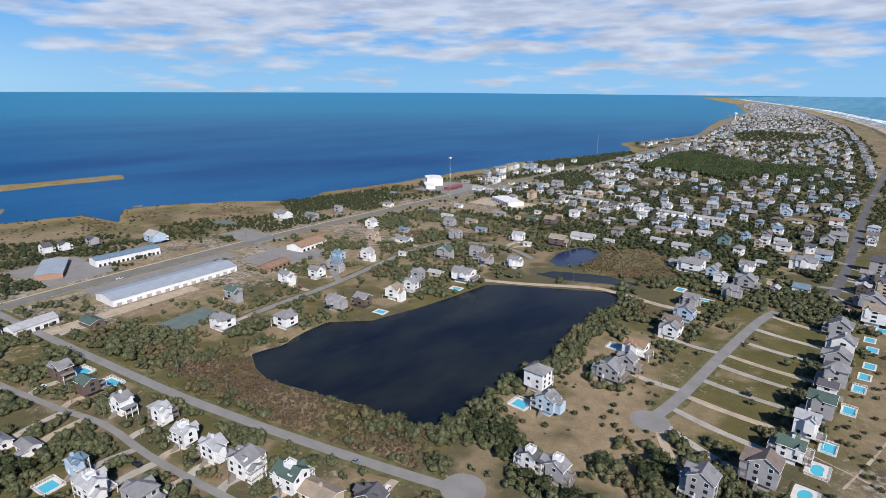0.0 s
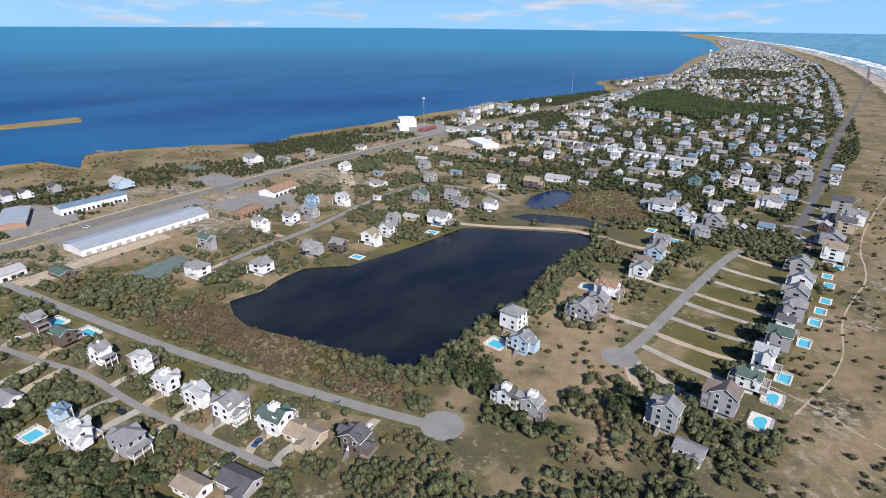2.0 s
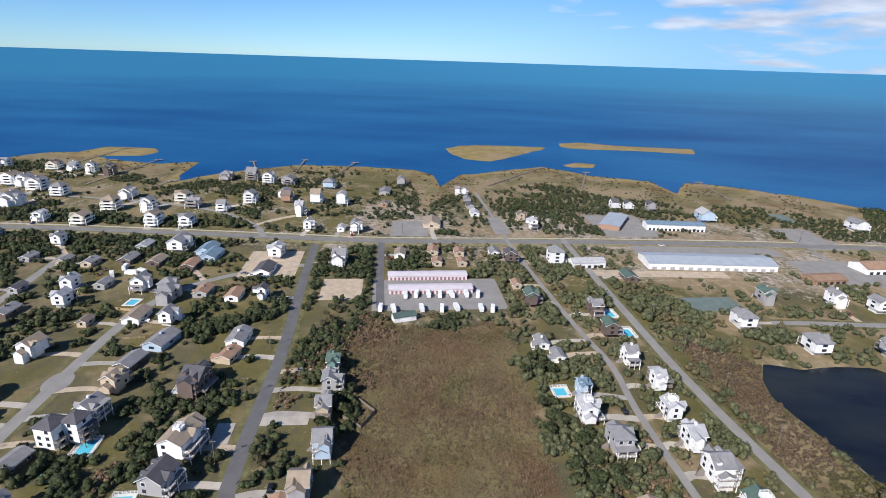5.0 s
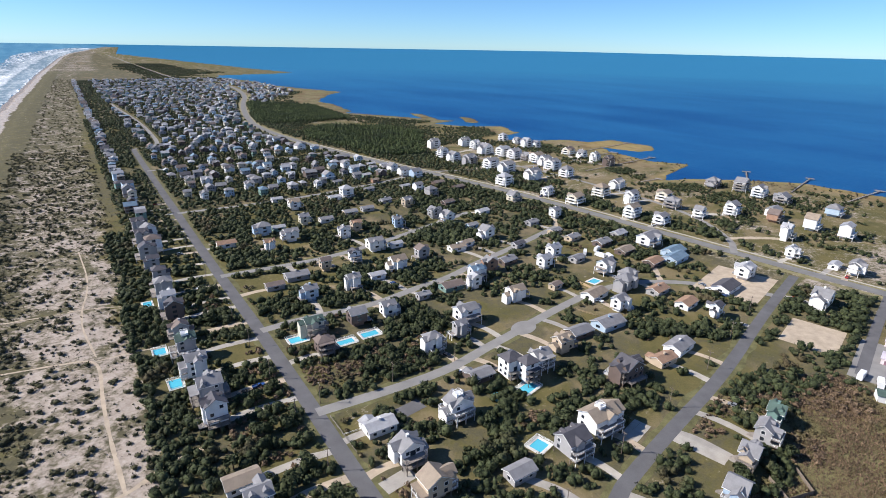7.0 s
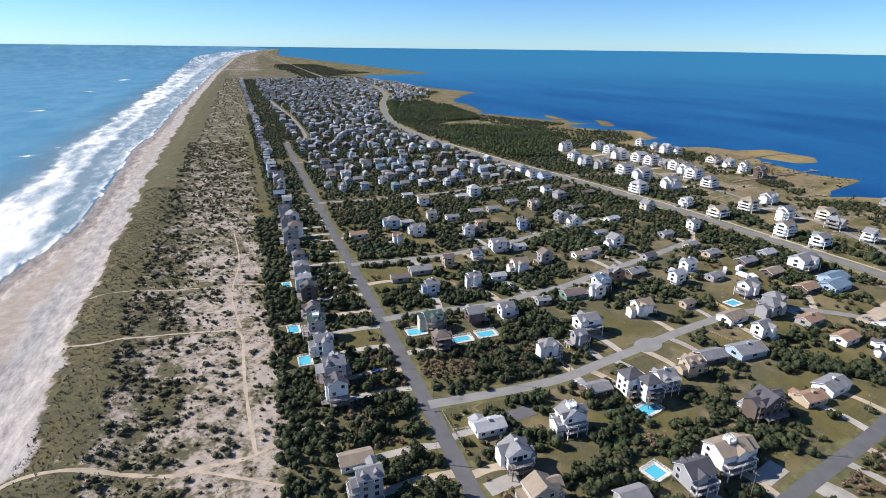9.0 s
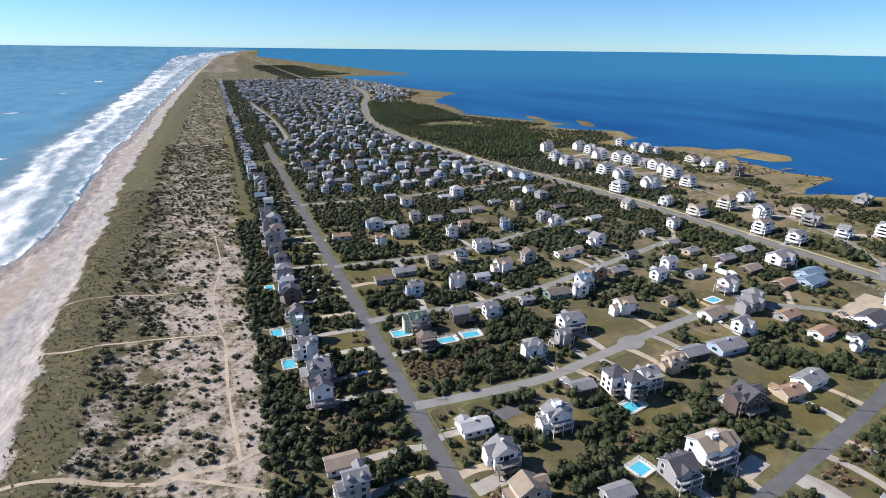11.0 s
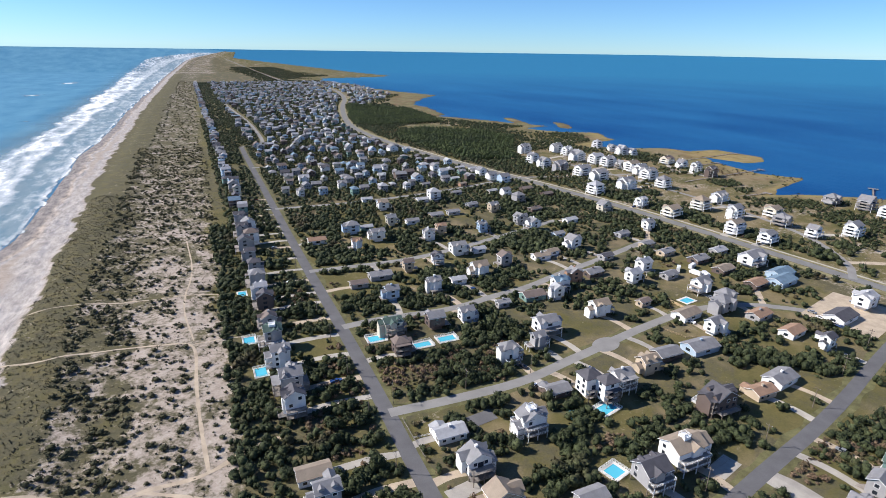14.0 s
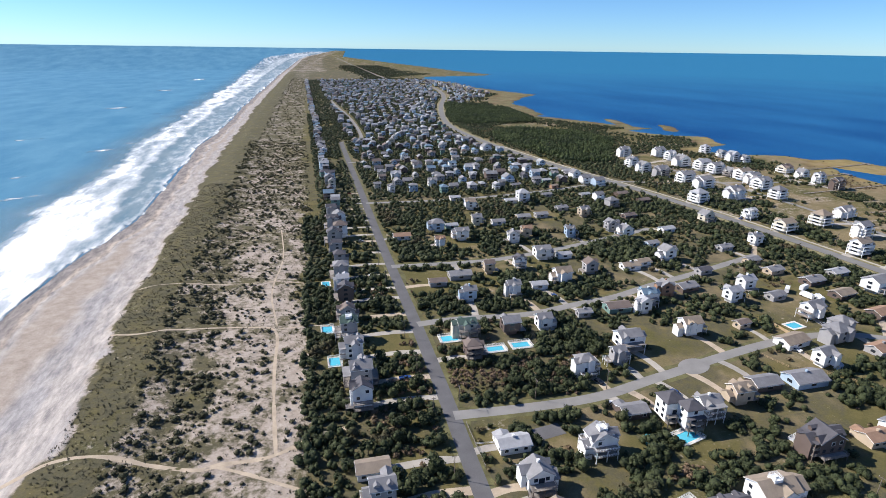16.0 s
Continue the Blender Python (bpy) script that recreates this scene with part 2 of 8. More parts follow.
def beach_lines(y):
    """How far in from the waterline the grass, the bushes and the open dunes begin."""
    return (np.interp(y, (100, 203, 248, 300, 375, 495, 720, 1500), (67, 66, 64, 58, 56, 52, 45, 42)), np.interp(y, (100, 203, 292, 367, 486, 652), (88, 87, 83, 79, 81, 77)),
            np.interp(y, (100, 191, 281, 358, 481, 650), (121, 119, 113, 105, 96, 86)))


def marsh_width(y):
    """How far the marsh reaches in from the sound."""
    return np.interp(y, (-390, -320, 105, 165, 420, 520, 620, 690, 1000, 1400, 1700, 2200, 2700, 2900, 4200, 6000), (42, 120, 120, 38, 45, 62, 70, 40, 60, 60, 130, 80, 60, 430, 400, 250))


def inside(x, y, ring):
    """How deep (x, y) lies inside a ring of corners; negative outside."""
    x, y = np.asarray(x, float), np.asarray(y, float)
    best, odd = np.full(x.shape, 1e9), np.zeros(x.shape, bool)
    for (ax, ay), (bx, by) in zip(ring, ring[1:] + ring[:1]):
        dx, dy = bx - ax, by - ay
        t = np.clip(((x - ax) * dx + (y - ay) * dy) / (dx * dx + dy * dy + 1e-9), 0, 1)
        best = np.minimum(best, np.hypot(x - ax - t * dx, y - ay - t * dy))
        odd ^= ((ay > y) != (by > y)) & (x < (bx - ax) * (y - ay) / (by - ay + 1e-12) + ax)
    return np.where(odd, best, -best)


def along(x, y, line):
    """The distance from (x, y) to a line of corners."""
    best = np.full(np.shape(x), 1e9)
    for (ax, ay), (bx, by) in zip(line, line[1:]):
        dx, dy = bx - ax, by - ay
        t = np.clip(((x - ax) * dx + (y - ay) * dy) / (dx * dx + dy * dy + 1e-9), 0, 1)
        best = np.minimum(best, np.hypot(x - ax - t * dx, y - ay - t * dy))
    return best


LAKE = [(267, -127), (251, -121), (237, -120), (195, -133), (153, -146), (148, -151), (148, -161), (149, -182), (153, -209), (150, -235), (155, -266), (163, -306), (162, -342), (171, -357), (201, -340), (229, -321), (248, -307), (248, -280), (251, -238), (256, -203), (274, -181), (271, -163), (265, -144), (267, -133)]
MERE = [(247, -391), (255, -417), (254, -439), (249, -451), (236, -448), (228, -439), (224, -413), (226, -393), (235, -385)]
DITCH = [(237, -353), (231, -369), (211, -380), (192, -390), (170, -388), (171, -379), (190, -371), (216, -356)]
ISLETS = [(690, 940, 50, 14, 70), (640, 1050, 60, 12, 80)]
ISLE_RINGS = [[(908, 130), (950, 111), (970, 62), (977, 0), (986, -40), (944, -23), (864, 17), (806, 49), (817, 87), (857, 115)],
              [(1034, -60), (1065, -102), (1042, -176), (1050, -296), (986, -284), (990, -186), (975, -92), (990, -60)], [(812, -52), (838, -77), (835, -104), (802, -98), (795, -65)],
              [(684, 585), (692, 560), (704, 530), (738, 527), (764, 556), (756, 625), (706, 630)]]


def land(x, y):
    """Metres inland from the nearest shore; negative over water."""
    wob = 9 * (fbm(x, y, 26, 9) - 0.5)
    d = np.minimum(x - ocean_x(y) - shore(y), sound_x(y) - x + wob)
    for cx, cy, a, b, turn in ISLETS:
        c, s = math.cos(radians(turn)), math.sin(radians(turn))
        u, v = (x - cx) * c + (y - cy) * s, -(x - cx) * s + (y - cy) * c
        d = np.maximum(d, (1 - np.hypot(u / a, v / b)) * b + wob * 1.2 + min(b, 34) * 1.9 * (fbm(x, y, 44, 14) - 0.5))
    for ring in ISLE_RINGS:
        d = np.maximum(d, inside(x, y, ring) + 0.9 * wob)
    for ring in (LAKE, MERE, DITCH):
        d = np.minimum(d, -inside(x, y, ring) + 0.35 * wob)
    return d


def ground_z(x, y):
    x, y = np.asarray(x, float), np.asarray(y, float)
    d, s = land(x, y), x - ocean_x(y)
    z = -0.75 + np.clip(d * 0.14, -1.6, 0.75)
    z = z + np.where(s < 300, smooth(48, 66, s) * (1 - smooth(82, 104, s)) * (1.5 + 1.4 * vnoise(x, y, 22, 4)), 0)
    z = z + np.where(s < 300, smooth(84, 100, s) * (1 - smooth(140, 165, s)) * 1.7 * (fbm(x, y, 16, 8) - 0.3), 0)
    return z


# roads: name, half width, surface, corners
ROADS = [
    ("beach_road", 3.6, ASPHALT, [(300, -3400), (170, -2100), (92, -900), (85, -817), (70, -654), (61, -560), (57, -484), (56, -462)]),
    ("lawn_road", 2.9, OLDASPHALT, [(77, -400), (80, -380), (81, -349), (81, -293), (80, -243), (82, -222)]),
    ("ocean_drive", 3.3, ASPHALT, [(61, 60), (61.5, 146), (62.5, 187), (63.5, 269), (62.5, 392), (64, 565), (65, 790), (66, 880)]),
    ("bend_street", 2.9, OLDASPHALT, [(63, 188), (97, 186), (128, 186), (156, 193), (176, 197), (192, 201), (226, 208), (262, 213), (300, 206), (338, 170), (347, 149)]),
    ("second_street", 2.9, OLDASPHALT, [(64, 269), (87, 271), (129, 266), (161, 274), (188, 277), (217, 288), (262, 300), (330, 322)]),
    ("third_street", 2.9, OLDASPHALT, [(63, 355), (113, 352), (140, 352), (200, 366), (290, 395)]),
    ("fourth_street", 2.9, OLDASPHALT, [(64, 520), (150, 516), (250, 530), (335, 556)]),
    ("fifth_street", 2.9, OLDASPHALT, [(64, 720), (190, 716), (300, 735)]),
    ("west_street", 2.9, ASPHALT, [(108, 60), (120, 88), (166, 100), (234, 114), (311, 137), (392, 158)]),
    ("highway", 5.0, MIDASPHALT, [(1500, -4700), (1014, -3378), (761, -2286), (590, -1404), (545, -1039), (528, -693), (512, -534), (500, -402), (486, -262), (468, -147),
                               (436, 7), (411, 110), (403, 190), (393, 285), (380, 400), (357, 520), (322, 650), (295, 800), (281, 930), (281, 1057), (305, 1200), (355, 1420), (436, 1690), (484, 2020), (465, 2220), (382, 2570), (385, 3300), (400, 4600), (419, 5827), (430, 7000)]),
    ("pond_road", 2.55, OLDASPHALT, [(452, -36), (355, -57), (281, -74), (247, -82), (203, -95), (169, -106), (137, -117), (116, -125)]),
    ("lane", 1.65, OLDASPHALT, [(603, 52), (510, 27), (424, 7), (349, -16), (279, -38), (251, -50), (218, -54), (195, -59), (168, -66), (140, -73)]),
    ("west_loop", 2.8, OLDASPHALT, [(318, -150), (322, -170), (330, -231), (356, -322), (352, -380), (300, -400), (262, -385)]),
    ("loop_spur", 2.6, OLDASPHALT, [(330, -231), (372, -250), (404, -255), (470, -235)]),
    ("causeway", 2.6, SANDPATH, [(262, -308), (250, -314), (230, -325), (204, -344), (184, -357), (172, -358), (151, -357), (132, -356), (112, -362)]),
    ("storage_lane", 2.6, ASPHALT, [(408, 109), (350, 95), (290, 79)]),
    ("sound_road", 2.6, OLDASPHALT, [(400, 205), (430, 225), (470, 290), (480, 400), (470, 560), (440, 660)]),
    ("sound_spur", 2.4, OLDASPHALT, [(345, 560), (420, 540), (520, 520), (560, 520)]),
    ("cross_north", 2.8, OLDASPHALT, [(62, -560), (120, -572), (190, -640), (300, -660), (420, -690), (520, -720)]),
    ("mid_north", 2.6, OLDASPHALT, [(57, -481), (67, -477), (85, -474), (110, -465), (128, -456)]),
    ("inner_street", 2.9, OLDASPHALT, [(66, 880), (98, 900), (105, 950), (107, 1183), (90, 1471), (88, 1560)]),
    ("cross_far", 2.8, OLDASPHALT, [(65, -980), (250, -990), (535, -1030)]),
]
PADS = [  # cul-de-sacs and paved yards: x, y, half sizes, turn, surface
    ("turning_circle", 82, -218, 8.5, 8.5, 0, OLDASPHALT, True), ("turning_circle", 112, -128, 8.5, 8.5, 0, OLDASPHALT, True), ("turning_circle", 185, 199, 9, 6, 20, OLDASPHALT, True),
    ("parking_yard", 318, 49, 24, 41, 14, OLDASPHALT, False), ("sand_lot", 312, 110, 17, 13, 14, SANDPATH, False), ("gravel_yard", 345, 172, 26, 19, 14, SANDPATH, False),
    ("parking_yard", 508, -92, 34, 26, 14, OLDASPHALT, False), ("parking_yard", 448, -150, 10, 60, 10, OLDASPHALT, False), ("parking_yard", 520, -142, 12, 28, 10, OLDASPHALT, False), ("parking_yard", 420, -238, 24, 30, 10, OLDASPHALT, False),
    ("parking_yard", 560, -600, 38, 45, 8, OLDASPHALT, False), ("parking_yard", 430, -560, 40, 22, 8, SANDPATH, False), ("parking_yard", 452, 95, 22, 16, 10, OLDASPHALT, False),
    ("tennis_court", 339, -122, 10, 18, 14, COURT, False), ("tennis_court", 574, -258, 16, 8, 5, COURT, False), ("parking_yard", 505, -250, 30, 16, 8, OLDASPHALT, False), ("parking_yard", 480, 20, 26, 7, 14, OLDASPHALT, False), ("parking_yard", 386, -100, 6, 50, 10, SANDPATH, False), ("parking_yard", 97, 170, 6, 3.5, 8, ASPHALT, False), ("concrete_drive", 178, 90, 3.0, 10, 13, CONCRETE, False), ("concrete_drive", 73, 137, 6.5, 3.2, 8, CONCRETE, False), ("concrete_drive", 166, 110, 6.5, 3.5, 14, CONCRETE, False),
]
BROWN_FIELD = [(281, 86), (268, 44), (288, 6), (250, -4), (200, -12), (150, -22), (120, -20), (125, 40), (162, 62), (227, 84)]
BANK = [(285, -88), (266, -125), (226, -118), (148, -146), (134, -124), (176, -109), (212, -98)]
REEDS = [(226, -445), (222, -472), (196, -486), (172, -468), (152, -425), (162, -400), (190, -392), (218, -383), (221, -412)]
LAWNS = [(98, -390), (42, -385), (42, -225), (75, -215), (100, -260)]
FIELD = [(352, 1005), (400, 990), (478, 928), (492, 965), (437, 1061), (390, 1040)]
HOUSES = []  # x, y, half size


# the darkest thickets, the lawns and the open plots between the streets
THICKETS = [(40, 172, 15, 8), (50, 156, 7, 8), (34, 152, 11, 9), (44, 186, 8, 5), (50, 205, 6, 9), (46, 235, 7, 8), (50, 262, 6, 8), (46, 296, 8, 12), (49, 335, 7, 14), (45, 375, 7, 9), (46, 130, 9, 22), (88, 172, 5, 5), (108, 205, 16, 9), (150, 228, 14, 7), (185, 120, 8, 6), (140, 310, 16, 12), (95, -150, 16, 9), (118, -158, 16, 8), (75, -175, 12, 8), (55, -190, 12, 8), (68, -204, 5, 9), (120, -245, 7, 13)]
THICKETS += [(112, -236, 9, 8), (150, -60, 9, 6), (190, -32, 12, 7), (225, -35, 12, 6), (250, -28, 14, 6), (300, -30, 12, 6), (300, -95, 14, 8), (150, -32, 12, 7), (165, -30, 12, 6), (190, -24, 12, 6), (215, -18, 14, 6), (240, -14, 12, 6), (180, -42, 10, 5), (185, 70, 18, 8), (215, 85, 14, 6), (250, 96, 14, 5), (430, 60, 18, 20), (520, 0, 40, 22), (560, -40, 40, 20), (540, -330, 40, 24), (560, -420, 40, 28), (450, -380, 28, 22)]
THICKETS += [(440, -440, 30, 24), (330, -100, 10, 16), (300, -140, 10, 14), (150, -400, 22, 10), (130, -440, 18, 12), (100, -455, 16, 10), (57, 190, 5, 11), (111, 130, 11, 10), (170, 106, 10, 5), (237, 354, 25, 33), (197, 521, 22, 30), (134, 252, 9, 16), (148, 194, 5, 5), (67, 148, 4, 4), (143, 141, 6, 4)]
THICKETS += [(239, 159, 10, 6), (253, 153, 12, 7), (266, 147, 12, 7), (272, 136, 12, 6), (289, 137, 8, 6), (174, 157, 5, 4), (182, 144, 7, 5), (186, 131, 7, 5), (187, 119, 7, 4), (196, 138, 6, 5)]
THICKETS += [(587, 594, 20, 16), (561, 447, 20, 18), (555, 405, 16, 16), (553, 352, 24, 18), (522, 358, 14, 12), (400, 346, 24, 10), (482, 250, 22, 12), (436, 243, 26, 10), (533, 310, 14, 10), (445, 440, 10, 10)]
LAWN_PLOTS = [(73, 168, 11, 9), (73, 133, 9, 4), (154, 151, 12, 9), (124, 130, 6, 4), (135, 211, 12, 12), (167, 207, 10, 7), (233, 184, 20, 9), (233, 149, 10, 7), (81, 324, 17, 20), (47, 252, 11, 17), (42, 165, 10, 6), (100, 163, 6, 6), (124, 155, 6, 6), (201, 191, 5, 5), (261, 213, 16, 6), (270, 157, 14, 5), (125, 386, 12, 12), (216, 447, 15, 14), (60, 364, 9, 21), (179, 234, 6, 7), (176, 114, 8, 5), (234, 285, 15, 7)]
LAWN_PLOTS += [(282, 267, 15, 6), (187, 283, 10, 6), (351, -39, 17, 10), (220, -75, 7, 10), (181, -86, 6, 10), (253, -251, 6, 14), (303, -248, 10, 12), (302, -196, 7, 11), (368, -103, 7, 15), (375, -149, 11, 24), (300, -68, 6, 9), (323, -234, 6, 8), (626, -139, 17, 12)]
CLEARINGS = [(83, 137, 14, 9), (105, 140, 10, 7), (118, -185, 20, 10), (100, -172, 16, 8), (132, -270, 10, 14), (118, 168, 10, 8), (140, 140, 10, 7), (90, 245, 12, 5), (250, 190, 22, 9), (290, 200, 20, 8), (206, -75, 26, 7), (255, -65, 18, 6), (110, -200, 20, 9), (108, -265, 10, 12), (340, -250, 14, 16)]
THICKETS += [(300, -20, 12, 6), (262, -22, 12, 6), (238, -8, 9, 8), (190, -22, 14, 9), (170, -42, 9, 7), (178, -30, 8, 6), (142, 96, 10, 6), (165, 92, 9, 5)]
CLEARINGS += [(164, 147, 7, 8), (230, 193, 16, 7), (275, 190, 20, 6), (218, 158, 7, 9), (159, 126, 6, 5)]
CLEARINGS += LAWN_PLOTS


# ---------------------------------------------------------------- mesh helpers
class Solid:
    """Gathers boxes, prisms and strips into one mesh."""

    def __init__(self):
        self.v, self.f = [], []

    def add(self, vs, fs):
        n = len(self.v)
        self.v += [tuple(p) for p in vs]
        self.f += [tuple(i + n for i in q) for q in fs]
        return self

    def box(self, x0, y0, z0, x1, y1, z1):
        return self.add([(x0, y0, z0), (x1, y0, z0), (x1, y1, z0), (x0, y1, z0), (x0, y0, z1), (x1, y0, z1), (x1, y1, z1), (x0, y1, z1)],
                        [(3, 2, 1, 0), (4, 5, 6, 7), (0, 1, 5, 4), (1, 2, 6, 5), (2, 3, 7, 6), (3, 0, 4, 7)])

    def gable(self, x0, y0, z0, x1, y1, z1, rise, axis="x"):
        """A box whose top is a gable with its ridge along an axis."""
        if axis == "x":
            m = (y0 + y1) / 2
            top = [(x0, m, z1 + rise), (x1, m, z1 + rise)]
            fs = [(3, 2, 1, 0), (0, 1, 5, 4), (2, 3, 7, 6), (4, 5, 9, 8), (6, 7, 8, 9), (3, 0, 4, 8, 7), (1, 2, 6, 9, 5)]
        else:
            m = (x0 + x1) / 2
            top = [(m, y0, z1 + rise), (m, y1, z1 + rise)]
            fs = [(3, 2, 1, 0), (1, 2, 6, 5), (3, 0, 4, 7), (5, 6, 9, 8), (7, 4, 8, 9), (0, 1, 5, 8, 4), (2, 3, 7, 9, 6)]
        return self.add([(x0, y0, z0), (x1, y0, z0), (x1, y1, z0), (x0, y1, z0), (x0, y0, z1), (x1, y0, z1), (x1, y1, z1), (x0, y1, z1)] + top, fs)

    def slopes(self, x0, y0, x1, y1, z, rise, axis="x", over=0.5, thick=0.22):
        """The two slabs of a gable roof with eaves."""
        if axis == "y":
            s = Solid().slopes(y0, x0, y1, x1, z, rise, "x", over, thick)
            return self.add([(b, a, c) for a, b, c in s.v], [q[::-1] for q in s.f])
        m, half = (y0 + y1) / 2, (y1 - y0) / 2
        k = rise / half
        ze, zr = z - over * k + 0.05, z + rise + 0.05
        vs = [(u, v, w + h) for h in (0.0, thick) for u in (x0 - over, x1 + over) for v, w in ((m - half - over, ze), (m, zr), (m + half + over, ze))]
        return self.add(vs, [(0, 1, 4, 3), (1, 2, 5, 4), (6, 9, 10, 7), (7, 10, 11, 8), (0, 3, 9, 6), (2, 8, 11, 5), (0, 6, 7, 1), (1, 7, 8, 2), (3, 4, 10, 9), (4, 5, 11, 10)])

    def hip(self, x0, y0, x1, y1, z, rise, over=0.6, thick=0.22):
        x0, y0, x1, y1 = x0 - over, y0 - over, x1 + over, y1 + over
        w, d = x1 - x0, y1 - y0
        r = min(w, d) / 2 * 0.98
        a, b = ((x0 + r, (y0 + y1) / 2), (x1 - r, (y0 + y1) / 2)) if w >= d else (((x0 + x1) / 2, y0 + r), ((x0 + x1) / 2, y1 - r))
        vs = [(x0, y0, z), (x1, y0, z), (x1, y1, z), (x0, y1, z), (x0, y0, z + thick), (x1, y0, z + thick), (x1, y1, z + thick), (x0, y1, z + thick), (*a, z + rise), (*b, z + rise)]
        sides = [(4, 5, 9, 8), (5, 6, 9), (6, 7, 8, 9), (7, 4, 8)] if w >= d else [(4, 5, 8), (5, 6, 9, 8), (6, 7, 9), (7, 4, 8, 9)]
        return self.add(vs, [(3, 2, 1, 0), (0, 1, 5, 4), (1, 2, 6, 5), (2, 3, 7, 6), (3, 0, 4, 7)] + sides)

    def tube(self, a, b, r0, r1, n=6):
        a, b = Vector(a), Vector(b)
        q = (b - a).to_track_quat("Z", "Y").to_matrix()
        ring = [q @ Vector((math.cos(2 * math.pi * i / n), math.sin(2 * math.pi * i / n), 0)) for i in range(n)]
        return self.add([a + p * r0 for p in ring] + [b + p * r1 for p in ring],
                        [tuple(range(n))[::-1], tuple(range(n, 2 * n))] + [(i, (i + 1) % n, n + (i + 1) % n, n + i) for i in range(n)])

    def cable(self, points, r):
        """One thin triangular cable through the points, running along them."""
        n = len(points)
        vs = [(x + a, y + b, z + c) for x, y, z in points for a, b, c in ((r, -r, -r), (-r, r, -r), (0, 0, r))]
        fs = [(3 * i + k, 3 * i + (k + 1) % 3, 3 * i + 3 + (k + 1) % 3, 3 * i + 3 + k) for i in range(n - 1) for k in range(3)]
        return self.add(vs, fs + [(2, 1, 0), (3 * n - 3, 3 * n - 2, 3 * n - 1)])

    def mesh(self, name):
        m = bpy.data.meshes.new(name)
        m.from_pydata(self.v, [], self.f)
        return m


def part(name, solid, material, parent=None, label="", at=None):
    """One mesh object, under a thing or a part."""
    m = solid.mesh(name) if isinstance(solid, Solid) else solid
    if not m.materials:
        m.materials.append(material)
    ob = new(name, m)
    if parent is not None:
        ob.parent = parent
    if at is not None:
        ob.matrix_basis = at
    if label:
        ob["label"] = label
    return ob


def root(name, m, label, category, group="", kind=""):
    ob = new(name)
    ob.empty_display_size = 1.0
    ob.matrix_basis = m
    return tagged(ob, label, category, group, kind)


def big_mesh(name, verts, tris, material, quads=False):
    """A mesh from arrays."""
    m = bpy.data.meshes.new(name)
    k = 4 if quads else 3
    verts, tris = np.asarray(verts, np.float32), np.asarray(tris, np.int32)
    m.vertices.add(len(verts))
    m.vertices.foreach_set("co", verts.ravel())
    m.loops.add(len(tris) * k)
    m.loops.foreach_set("vertex_index", tris.ravel())
    m.polygons.add(len(tris))
    m.polygons.foreach_set("loop_start", np.arange(0, len(tris) * k, k, dtype=np.int32))
    m.update(calc_edges=True)
    m.validate()
    m.polygons.foreach_set("use_smooth", np.ones(len(m.polygons), bool))
    m.materials.append(material)
    return m


def attribute(m, name, values):
    a = m.attributes.new(name, "FLOAT_COLOR" if values.ndim == 2 else "FLOAT", "POINT")
    a.data.foreach_set("color" if values.ndim == 2 else "value", np.asarray(values, np.float32).ravel())


def spaced(*runs):
    """Steps that grow: runs of (start, end, step at start, step at end)."""
    out = []
    for a, b, s0, s1 in runs:
        v = a
        while v < b - 1e-6:
            out.append(v)
            v += s0 + (s1 - s0) * (v - a) / (b - a)
    return np.array(out + [runs[-1][1]])


def sheet(name, xs, ys, zf, material):
    """A sheet over lines of y, each with its own x."""
    n, k = len(ys), xs.shape[1]
    y = np.repeat(ys[:, None], k, 1)
    fx, fy, fz = far(xs, y, zf)
    i = (np.arange(n - 1)[:, None] * k + np.arange(k - 1)[None]).ravel()
    quads = np.stack([i, i + 1, i + k + 1, i + k], 1)
    m = big_mesh(name, np.stack([fx, fy, fz], -1).reshape(-1, 3), quads, material, True)
    m.polygons.foreach_set("use_smooth", np.ones(len(quads), bool))
    return m


